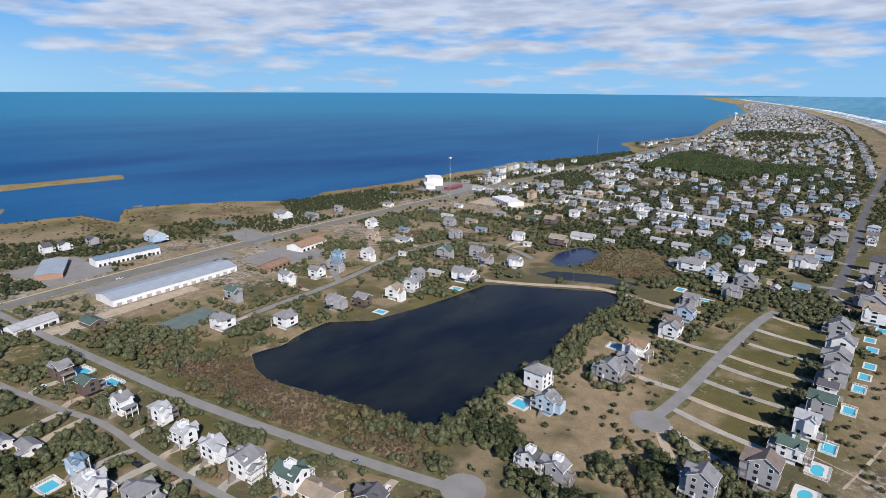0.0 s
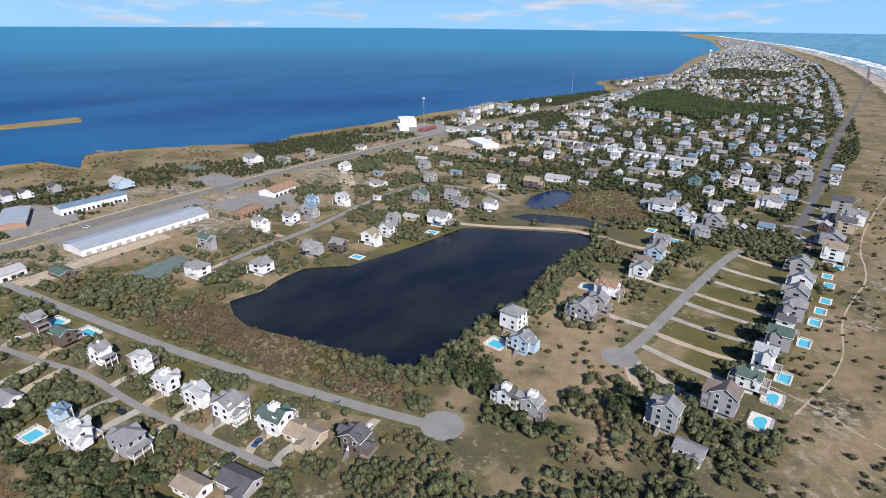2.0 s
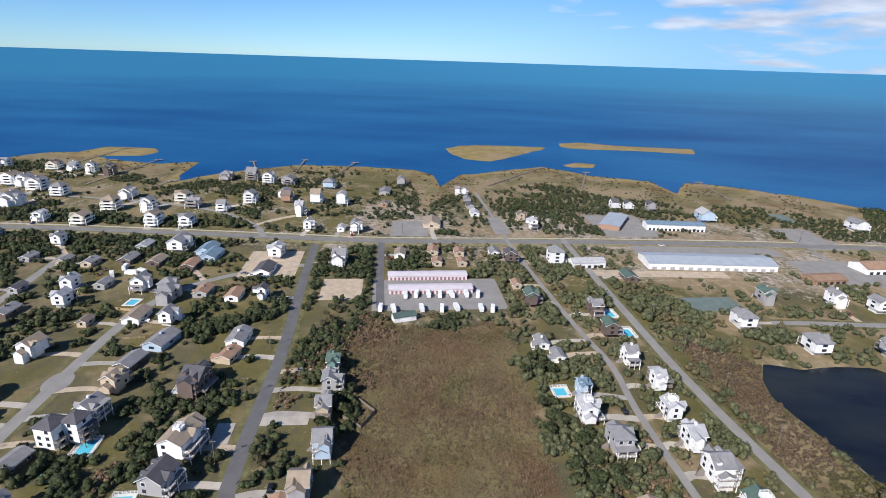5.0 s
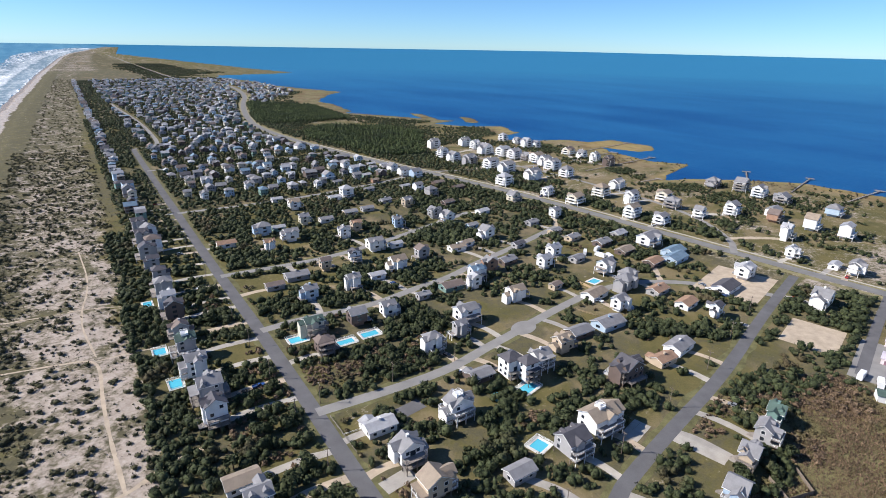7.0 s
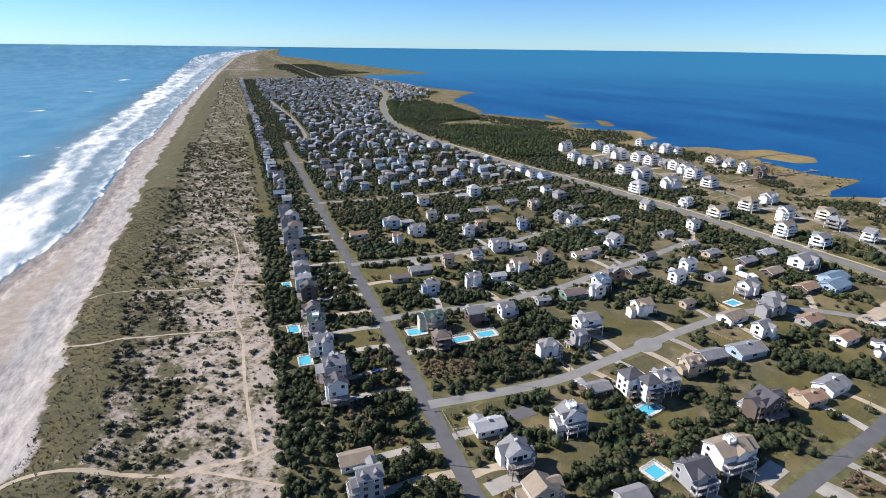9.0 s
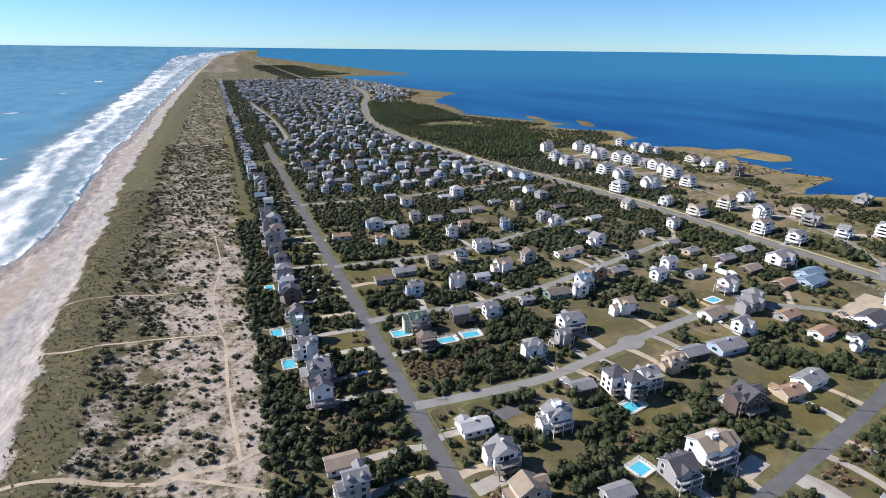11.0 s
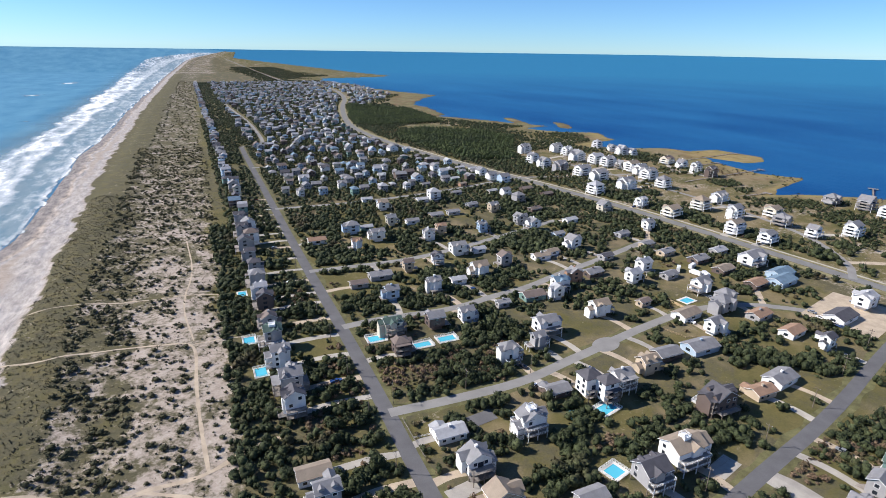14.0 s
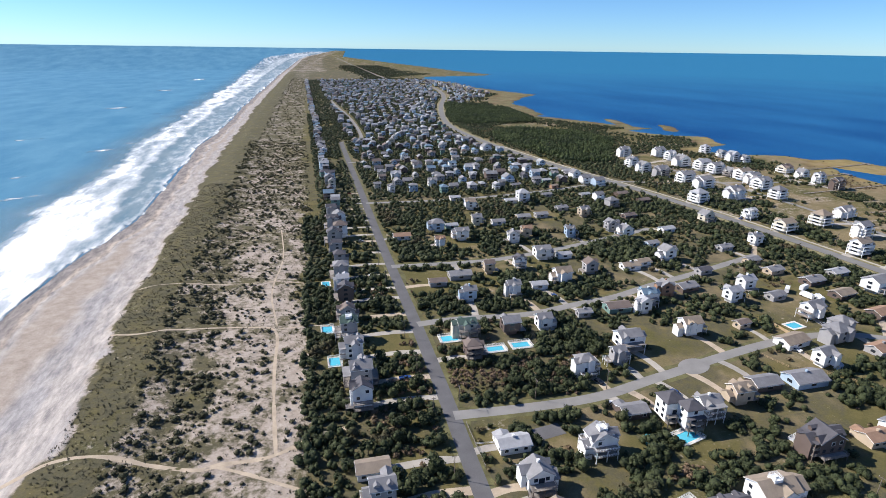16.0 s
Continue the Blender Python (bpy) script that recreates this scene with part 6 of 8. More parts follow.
house('S', 546.0, -874.4, 12, 12.0, 9.4, WHITE, GREY)
house('T', 615.3, -831.7, 12, 12.0, 10.8, WHITE, GREY)
house('S', 582.4, -984.1, 12, 9.0, 7.0, WHITE, GREY)
house('R', 525.8, -1032.7, 12, 9.0, 5.6, WHITE, WHITE)
house('S', 529.9, -1074.2, 12, 12.0, 9.4, GREY, GREY)


# ---------------------------------------------------------------- streets of houses beyond
STREETS = [(line, half) for _, half, _, line in ROADS]


def free(x, y, r):
    return all((x - a) ** 2 + (y - b) ** 2 > (r + c) ** 2 for a, b, c in HOUSES)


rows_rng = random.Random(5)
OCEAN_ROW = [(33, yy) for yy in range(425, 2450, 19)] + [(float(np.interp(yy, OCEAN_Y, OCEAN_X)) + 175, yy) for yy in range(-6200, -480, 19)]
LOTS = [("o", x + rows_rng.uniform(-3, 3), y) for x, y in OCEAN_ROW]
for _ in range(13000):
    if rows_rng.random() < 0.55:
        y = rows_rng.uniform(545, 2480)
        x = rows_rng.uniform(80, np.interp(y, (230, 700, 1050, 1300, 1450, 1750, 2150, 2450), (375, 315, 270, 310, 420, 600, 620, 540)))
    else:
        y = -440 - 7000 * rows_rng.random() ** 1.8
        x = rows_rng.uniform(float(np.interp(y, OCEAN_Y, OCEAN_X)) + 195, float(np.interp(y, SOUND_Y, SOUND_X)) - 40)
    LOTS.append(("i", x, y))
WOODS = [[(330, 930), (312, 860), (345, 670), (400, 650), (505, 830), (480, 920), (395, 985)], [(455, -1001), (476, -1125), (508, -1304), (495, -1389), (427, -1341), (354, -1255), (276, -1235), (206, -1262), (188, -1118), (239, -1083), (273, -1013), (285, -966), (358, -1018), (405, -1009)], [(362, 1490), (500, 1310), (480, 1060), (330, 1040), (290, 1090)], [(560, -330), (640, -360), (620, -500), (540, -500)],
         [(624, -2101), (612, -2320), (501, -2319), (406, -2271), (367, -1989), (428, -1866), (509, -1777)], [(651, -914), (648, -970), (637, -1039), (619, -1151), (620, -1292), (557, -1218), (524, -1023), (561, -958), (593, -889)], [(559, -787), (545, -873), (495, -885), (445, -816), (430, -738), (487, -732)]]
FAR_LOTS = []
pick = lambda s: rows_rng.choice(s)
made = 0
lx, ly = np.array([q[1] for q in LOTS]), np.array([q[2] for q in LOTS])
fit_for = (land(lx, ly) > 25) & (inside(lx, ly, REEDS) < -8) & (along(lx, ly, ROADS[9][3]) > 17) & ~((ly > -590) & (ly < 0) & (lx > 280))
for ring in WOODS:
    fit_for &= inside(lx, ly, ring) < -4
for _, px, py, pa, pb, _, _, _ in PADS:
    fit_for &= (np.abs(lx - px) > pa + 8) | (np.abs(ly - py) > pb + 8)
for line, half in STREETS:
    fit_for &= along(lx, ly, line) > half + 8
for good, (lot, x, y) in zip(fit_for, LOTS):
    gap = 8.2 if lot == "o" else rows_rng.choice((13.0, 16.0, 20.0, 27.0) if y > 0 else (14.0, 18.0, 22.0, 30.0))
    if not good or not free(x, y, gap - 3):
        continue
    far_off = math.hypot(x, y)
    wall, roof = pick((WHITE, WHITE, WHITE, WHITE, GREY, GREY, GREY, BLUE, BLUE, TAN, BROWN, CREAM) if y < 0 else (WHITE, WHITE, GREY, GREY, GREY, GREY, BLUE, BLUE, BROWN, BROWN, CREAM, GREEN)), pick((GREY, GREY, GREY, GREY, DARK, BLUE, BROWN, WHITE, WHITE))
    style, w = pick("SSSHRRB" if lot == "i" else "SSSHB"), rows_rng.uniform(6.5, 11)
    if far_off < 700 and made < 12:
        made += 1
        house(style, round(x, 1), round(y, 1), rows_rng.choice((0, 0, 90, 8)), w, w * rows_rng.uniform(0.65, 0.9), wall, roof, detail=0)
    else:
        HOUSES.append((x, y, w * 0.5))
        FAR_LOTS.append((x, y, w, wall, roof, rows_rng.choice((0, 90)), 1 if style == "R" else 2))
for tone_ in WALLS:
    walls_, roofs_, panes_ = Solid(), {}, Solid()
    for x, y, w, wall, roof, turn, floors in FAR_LOTS:
        if wall != tone_:
            continue
        hx, hy = (w / 2, w * 0.38) if turn == 0 else (w * 0.38, w / 2)
        ax = "x" if hx > hy else "y"
        X, Y, Z = (float(v) for v in far(np.array(x), np.array(y), np.array(0.0)))
        t = Z + (3.4 if floors == 1 else 6.8)
        rise = min(hx, hy) * 0.6
        if rows_rng.random() < 0.35:
            walls_.box(X - hx, Y - hy, Z - 0.3, X + hx, Y + hy, t)
            roofs_.setdefault(roof, Solid()).hip(X - hx, Y - hy, X + hx, Y + hy, t, rise * 1.1)
        else:
            walls_.gable(X - hx, Y - hy, Z - 0.3, X + hx, Y + hy, t, rise, ax)
            roofs_.setdefault(roof, Solid()).slopes(X - hx, Y - hy, X + hx, Y + hy, t, rise, ax)
            if floors > 1:  # a wing at right angles
                c, bx_ = rows_rng.uniform(-0.5, 0.5), "y" if ax == "x" else "x"
                wx_, wy_ = (hx * 0.45, hy * 1.35) if ax == "x" else (hx * 1.35, hy * 0.45)
                ox_, oy_ = (hx * c, 0) if ax == "x" else (0, hy * c)
                tw = t - rows_rng.choice((0.0, 1.2, 2.6))
                walls_.gable(X + ox_ - wx_, Y + oy_ - wy_, Z - 0.3, X + ox_ + wx_, Y + oy_ + wy_, tw, rise * 0.8, bx_)
                roofs_.setdefault(roof, Solid()).slopes(X + ox_ - wx_, Y + oy_ - wy_, X + ox_ + wx_, Y + oy_ + wy_, tw, rise * 0.8, bx_)
        for k in range(floors if math.hypot(x, y) < 1500 else 0):
            zc = t - 1.9 - 2.7 * k
            for q in (-0.55, 0.0, 0.55):
                if rows_rng.random() < 0.75:
                    panes_.box(X + hx * q - 0.6, Y - hy - 0.06, zc, X + hx * q + 0.6, Y + hy + 0.06, zc + 1.3)
                if rows_rng.random() < 0.75:
                    panes_.box(X - hx - 0.06, Y + hy * q - 0.6, zc, X + hx + 0.06, Y + hy * q + 0.6, zc + 1.3)
    if walls_.v:
        dist_ob = tagged(part("distant_houses", walls_, WALL[tone_]), f"distant {WORDS[tone_]} beach houses crowded along the streets", "houses", kind="stuff")
        part("windows", panes_, GLASS, dist_ob)
        for rk, s in roofs_.items():
            part("roofs", s, ROOF[rk], dist_ob)


# ---------------------------------------------------------------- pools and drives
def pool(x, y, turn, a, b, deck=1.3):
    """A pool with its paved surround."""
    ob = root("swimming_pool", pose(x, y, max(float(ground_z(x, y)), -0.1) + 0.12, 0, 0, turn), "bright turquoise swimming pool in a pale concrete surround", "pool", "garden pools")
    s = Solid()
    s.box(-a - deck, -b - deck, -0.5, a + deck, -b, 0.08).box(-a - deck, b, -0.5, a + deck, b + deck, 0.08).box(-a - deck, -b, -0.5, -a, b, 0.08).box(a, -b, -0.5, a + deck, b, 0.08)
    part("surround", s, PAVING, ob)
    if math.hypot(x, y) < 330:
        r = Solid()
        railing(r, -a - deck, -b - deck, a + deck, b + deck, 0.08, "wesn")
        part("pool_fence", r, TRIM, ob, "white railing round the pool")
    part("basin", Solid().box(-a - 0.02, -b - 0.02, -0.45, a + 0.02, b + 0.02, -0.2), LINER, ob)
    part("pool_water", Solid().add([(u, v, -0.06) for u, v in ([(-a, -b), (a, -b), (a, b), (-a, b)])], [(0, 1, 2, 3)]), POOL, ob)
    return ob


def kidney_pool(x, y, turn, a, b, deck=1.7):
    """A kidney-shaped pool in a broad fenced terrace."""
    ob = root("swimming_pool", pose(x, y, max(float(ground_z(x, y)), -0.1) + 0.12, 0, 0, turn), "bright turquoise kidney-shaped pool in a pale fenced terrace", "pool", "garden pools")
    n, ha, hb = 32, a + deck, b + deck
    rim, edge = [], []
    for i in range(n):
        q = 2 * math.pi * i / n
        c, e = math.cos(q), math.sin(q)
        k = 1 - 0.38 * math.exp(-((q - math.pi) / 0.55) ** 2)
        rim.append((a * k * c, b * k * e))
        k = min(ha / max(abs(c), 1e-6), hb / max(abs(e), 1e-6))
        edge.append((k * c, k * e))
    vs = [(u, v, z) for ring, z in ((edge, -0.5), (edge, 0.08), (rim, 0.08), (rim, -0.45)) for u, v in ring]
    part("surround", Solid().add(vs, [(r * n + i, r * n + (i + 1) % n, (r + 1) * n + (i + 1) % n, (r + 1) * n + i) for r in range(3) for i in range(n)]), PAVING, ob)
    r = Solid()
    railing(r, -ha, -hb, ha, hb, 0.08, "wesn")
    part("pool_fence", r, POST, ob, "dark railing round the terrace")
    part("basin", Solid().add([(u, v, -0.4) for u, v in rim], [tuple(range(n))]), LINER, ob)
    part("pool_water", Solid().add([(u, v, -0.04) for u, v in rim], [tuple(range(n))]), POOL, ob)
    return ob


kidney_pool(21, -231, 3, 2.6, 4.0)
kidney_pool(21, -211, 3, 2.6, 4.2)
for px, py, turn, a, b in ((18, 334, 0, 2.2, 3.4), (16, 273, 0, 2.6, 3.6), (18, 240, 0, 2.6, 3.8), (77, 250, 0, 4.2, 2.8), (97, 235, 0, 4.2, 2.2), (111, 236, 0, 4.4, 2.4), (267, 223, 9, 3.8, 2.6),
                           (149, 155, 14, 4.4, 2.6), (127, 124, 14, 3.0, 2.6), (192, 142, 14, 3, 3), (21, -250, 3, 2.4, 4.0), (20, -289, 3, 2.2, 4.0),
                           (20, -316, 3, 2.2, 3.8), (20, -333, 3, 2.2, 3.8), (20, -349, 3, 2.2, 3.8), (22, -374, 3, 2.2, 3.8), (25, -389, 3, 2.2, 3.6), (22, -410, 3, 2.2, 3.6), (131, -189, 3, 3.4, 3.0),
                           (128, -275, 3, 3, 2.4), (310, -56, 14, 4, 2.6), (287, -63, 14, 4.6, 2.2), (221, -23, 14, 3, 2.6), (263, -215, 12, 3.2, 2.2), (258, -283, 12, 3.4, 2.2), (139, -397, 3, 2.4, 3.6), (118, -388, 3, 4, 2)):
    pool(px, py, turn, a, b, 0.8 if px < 30 else 1.3)
DRIVES = []
for i, (x, y, r) in enumerate(list(HOUSES)):
    if math.hypot(x, y) > (860 if x > 380 and y > 200 else 560):
        continue
    best, spot = 55.0 if x > 420 or y < -180 and x < 60 else 38.0 if x < 60 else 30.0, None
    for line, half in STREETS:
        for (ax, ay), (bx, by) in zip(line, line[1:]):
            dx, dy = bx - ax, by - ay
            t = min(max(((x - ax) * dx + (y - ay) * dy) / (dx * dx + dy * dy), 0.02), 0.98)
            qx, qy = ax + t * dx, ay + t * dy
            if math.hypot(x - qx, y - qy) < best:
                best, spot = math.hypot(x - qx, y - qy), (qx, qy)
    if spot and best > r + 5:
        mid_ = ((x + spot[0]) / 2 + 2.0, (y + spot[1]) / 2 + 2.0)
        DRIVES.append([(x, y), mid_, spot])
        tagged(part("driveway", ribbon(DRIVES[-1], 3.0 if x > 380 and y > 200 else 1.9, 0.045, 5.0, 0.25), CONCRETE if i % 3 else SANDPATH), "pale concrete driveway leading to a house", "driveway", kind="structure")


# ---------------------------------------------------------------- larger buildings
def long_hall(x, y, turn, length, depth, height, roof_mat, wall_mat, label, bays, door_mat, rise=1.6, name="commercial_building"):
    """A long low hall with a row of bays on both long sides."""
    ob = root(name, pose(x, y, 0, 0, 0, turn), label, "building")
    a, b = length / 2, depth / 2
    part("wall", Solid().gable(-a, -b, 0, a, b, height, rise, "x"), wall_mat, ob)
    part("roof", Solid().slopes(-a, -b, a, b, height, rise, "x", 0.4), roof_mat, ob)
    dm = Solid().box(-0.5, -0.05, 0, 0.5, 0.05, 2.1).mesh("bay_door")
    dm.materials.append(door_mat)
    for side in (-1, 1):
        for i in range(bays):
            u = ((i + 0.5) / bays - 0.5) * (length - 1.5)
            part("bay_door", dm, door_mat, ob, at=pose(0, 0, 0, 0, 0, 0 if side < 0 else 180) @ Matrix.Translation((u, -b - 0.04, 0.1)) @ Matrix.Diagonal((length / bays * 0.5, 1, 1, 1)))
    return ob


MAUVE = mat("mauve_roller_door", (0.24, 0.14, 0.17), 0.1, 1.0, 0.2, 0.6)
PINKROOF = mat("pale_lilac_metal_roof", (0.58, 0.53, 0.57), 0.08, 5.0, 0.4, 0.6)
PINKWALL = mat("pale_pink_render", (0.66, 0.57, 0.57), 0.06, 3.0, 0.3, 0.7)
long_hall(321, 54, -76, 53, 9, 3.1, PINKROOF, PINKWALL, "pale pink self-storage block with mauve roller doors", 20, MAUVE, 0.7, "storage_building")
long_hall(343, 60, -76, 53, 9, 3.1, PINKROOF, PINKWALL, "pale pink self-storage block with mauve roller doors", 20, MAUVE, 0.7, "storage_building")
long_hall(278, 62, -60, 13, 6, 3.2, ROOF[GREEN], WALL[WHITE], "white shed with a green roof beside the marsh", 1, TRIM, 1.2, "shed")
long_hall(414, -140, -81, 95, 24, 4.6, METALROOF, WALL[WHITE], "very long white store with a grey metal roof", 14, WALL[GREY], 2.2)
long_hall(508, -138, -83, 52, 14, 5.6, ROOF[BLUE], WALL[WHITE], "long white two-storey motel with a blue-grey roof", 14, GLASS, 1.4, "motel")
long_hall(513, -86, -18, 46, 18, 3.8, METALROOF, WALL[ORANGE], "low brick shop with a grey roof", 8, GLASS, 1.0)
long_hall(603, -606, -38, 34, 24, 10.5, WALL[WHITE], WALL[WHITE], "large white two-storey hall with a pale roof", 8, WALL[GREY], 1.2)
long_hall(587, -580, -38, 42, 13, 5.0, WALL[WHITE], WALL[WHITE], "long white single-storey annexe with a pale roof", 10, WALL[GREY], 0.6)
long_hall(552, -596, -80, 36, 9, 4.0, RED, RED, "long red low building", 6, GLASS, 0.8)
long_hall(432, -268, -75, 34, 18, 4.2, ROOF[ORANGE], WALL[WHITE], "white building with a salmon-coloured roof", 6, GLASS, 3.0)
long_hall(398, -215, -72, 26, 13, 3.4, ROOF[ORANGE], WALL[ORANGE], "low brown shop with a rust-coloured roof", 5, GLASS, 1.4)
long_hall(428, -566, -25, 46, 22, 5.0, WALL[WHITE], WALL[WHITE], "white shop building with a pale flat roof", 6, GLASS, 0.8)
long_hall(392, -50, -72, 25, 11, 4.0, ROOF[WHITE], WALL[WHITE], "plain white hall with a pale gabled roof", 5, GLASS, 2.4)
for x, length in ((391, 28), (357, 30), (321, 32), (281, 36), (247, 26), (206, 34)):
    long_hall(x, -651, 1, length, 9, 3.2, ROOF[WHITE], WALL[WHITE], "row of white holiday units", 6, GLASS, 1.2, "holiday_units")


# ---------------------------------------------------------------- mast, poles, wires, piers
mast = root("radio_mast", pose(498, -531, 0), "tall grey lattice radio mast with antennas on top", "mast")
for i in range(3):
    a = 2 * math.pi * i / 3
    part("mast_leg", Solid().tube((1.5 * math.cos(a), 1.5 * math.sin(a), 0), (0.6 * math.cos(a), 0.6 * math.sin(a), 56), 0.11, 0.08), METAL, mast)
lat = Solid()
for k in range(28):
    z, r0, r1 = 2 * k, 1.5 - 0.9 * 2 * k / 56, 1.5 - 0.9 * (2 * k + 2) / 56
    for i in range(3):
        a, b = 2 * math.pi * i / 3, 2 * math.pi * (i + 1) / 3
        lat.tube((r0 * math.cos(a), r0 * math.sin(a), z), (r1 * math.cos(b), r1 * math.sin(b), z + 2), 0.035, 0.035, 4)
part("lattice", lat, METAL, mast)
part("antenna", Solid().box(-1.3, -1.3, 54.5, 1.3, 1.3, 56.0).tube((0, 0, 56), (0, 0, 60), 0.08, 0.05), PLASTIC, mast)


def far_tower(x, y, h):
    ob = root("radio_mast", pose(x, y, 0), "slender steel mast far off", "mast")
    part("pole", Solid().tube((0, 0, 0), (0, 0, h), 0.9, 0.5, 8), METAL, ob)


far_tower(640, -1180, 45)
tank = root("water_tower", pose(895, -2990, 0), "white water tower far up the island", "water tower")
part("stem", Solid().tube((0, 0, 0), (0, 0, 34), 3.0, 2.4, 12), WALL[WHITE], tank)
part("tank", Solid().tube((0, 0, 33), (0, 0, 37), 4, 9, 16).tube((0, 0, 37), (0, 0, 42), 9, 8, 16).tube((0, 0, 42), (0, 0, 45), 8, 2, 16), WALL[WHITE], tank)

WIRE = mat("black_cable", (0.02, 0.02, 0.02), 0.05, 1, 0.2, 0.6, bump=0)
POLE_MESH = Solid().tube((0, 0, -0.5), (0, 0, 10.5), 0.17, 0.11, 7).mesh("pole")
ARM_MESH = Solid().box(-1.2, -0.07, 9.6, 1.2, 0.07, 9.78).mesh("crossarm")
CAP_MESH = Solid().tube((-1.05, 0, 9.78), (-1.05, 0, 10.0), 0.06, 0.05, 6).tube((1.05, 0, 9.78), (1.05, 0, 10.0), 0.06, 0.05, 6).mesh("insulator")
for m_ in (POLE_MESH, ARM_MESH):
    m_.materials.append(POST)
CAP_MESH.materials.append(PLASTIC)


def pole_line(points):
    """Utility poles at the places given, with two cables slung between them."""
    for i, (x, y) in enumerate(points):
        qx, qy = points[min(i + 1, len(points) - 1)] if i + 1 < len(points) else points[i - 1]
        ob = root("utility_pole", pose(x, y, float(ground_z(x, y)), 0, 0, math.degrees(math.atan2(qy - y, qx - x)) + 90), "grey-brown wooden utility pole with a crossarm", "pole", "utility poles")
        part("pole", POLE_MESH, POST, ob), part("crossarm", ARM_MESH, POST, ob), part("insulator", CAP_MESH, PLASTIC, ob)
    line = root("power_line", pose(points[0][0], points[0][1], 0), "thin black power cables slung between poles", "cable", "power lines")
    ox, oy = points[0]
    for (ax, ay), (bx, by) in zip(points, points[1:]):
        L = math.hypot(bx - ax, by - ay)
        nx, ny = -(by - ay) / L, (bx - ax) / L
        for off in (-1.05, 1.05):
            run = []
            for k in range(9):
                t = k / 8
                p = (ax - ox + (bx - ax) * t + nx * off, ay - oy + (by - ay) * t + ny * off, 9.95 - 1.1 * 4 * t * (1 - t))
                run.append(p)
            part("cable", Solid().cable(run, 0.014), WIRE, line)


pole_line([(54 + 0.1 * k, 120 + 34 * k) for k in range(16)])
pole_line([(66.5, 193), (100, 191), (134, 191)])
pole_line([(452 - 36 * k, -44 - 9.0 * k) for k in range(9)])
pole_line([(112, 95), (150, 104), (190, 112), (232, 121), (270, 132), (310, 144)])
pole_line([(150 + 26 * k, -76 + 6.4 * k) for k in range(6)])
pole_line([(440 - 4.2 * k + (k > 6) * (k - 6) * -2, 60 + 38 * k) for k in range(13)])
pole_line([(516 - 3.0 * k, -520 + 40 * k) for k in range(11)])
pole_line([(87, -240 - 36 * k) for k in range(7)])
pole_line([(238, -345), (205, -358), (180, -385), (150, -400)])


def pier(x, y, turn, length):
    ob = root("pier", pose(x, y, 0, 0, 0, turn), "long weathered wooden pier over the marsh", "pier", "piers")
    part("deck", Solid().box(0, -0.8, 0.7, length, 0.8, 0.9), WOOD, ob)
    part("platform", Solid().box(length - 2, -5, 0.7, length + 3, 5, 0.9), WOOD, ob)
    for i in range(int(length / 8) + 1):
        for s in (-1, 1):
            part("piling", shared("pier_piling", lambda: Solid().box(-0.15, -0.15, -2.5, 0.15, 0.15, 1.6), POST), POST, ob, at=pose(i * 8, s * 0.7, 0))


for px, py, turn, length in ((628, 322, 30, 85), (640, 280, 14, 95), (630, 228, 2, 105), (640, 40, -25, 150), (650, -68, -8, 110), (640, -230, 5, 95), (611, 567, 8.4, 136), (621, 536, 6, 38), (523, 468, 6.8, 153), (525, 395, -2, 40)):
    pier(px, py, turn, length)


# ---------------------------------------------------------------- vehicles
def motorhome(x, y, turn, length=8.0, where="in the storage yard"):
    ob = root("motorhome", pose(x, y, 0.1, 0, 0, turn), f"white motorhome parked {where}", "motorhome", "parked motorhomes")
    a = length / 2
    part("body", shared(f"mh{length}", lambda: Solid().box(-a, -1.2, 0.5, a - 1.2, 1.2, 3.3).box(a - 1.2, -1.15, 0.5, a, 1.15, 2.3).box(-a + 1, -0.5, 3.3, -a + 2, 0.5, 3.55), PLASTIC), PLASTIC, ob)
    part("windscreen", shared("mh_glass", lambda: Solid().box(-0.02, -1.0, 0, 0.03, 1.0, 0.8), GLASS), GLASS, ob, at=pose(a, 0, 1.4))
    for u in (-a + 1.6, a - 1.4):
        for v in (-1.15, 1.15):
            part("wheel", shared("mh_wheel", lambda: Solid().tube((0, -0.14, 0), (0, 0.14, 0), 0.42, 0.42, 12), RUBBER), RUBBER, ob, at=pose(u, v, 0.42))


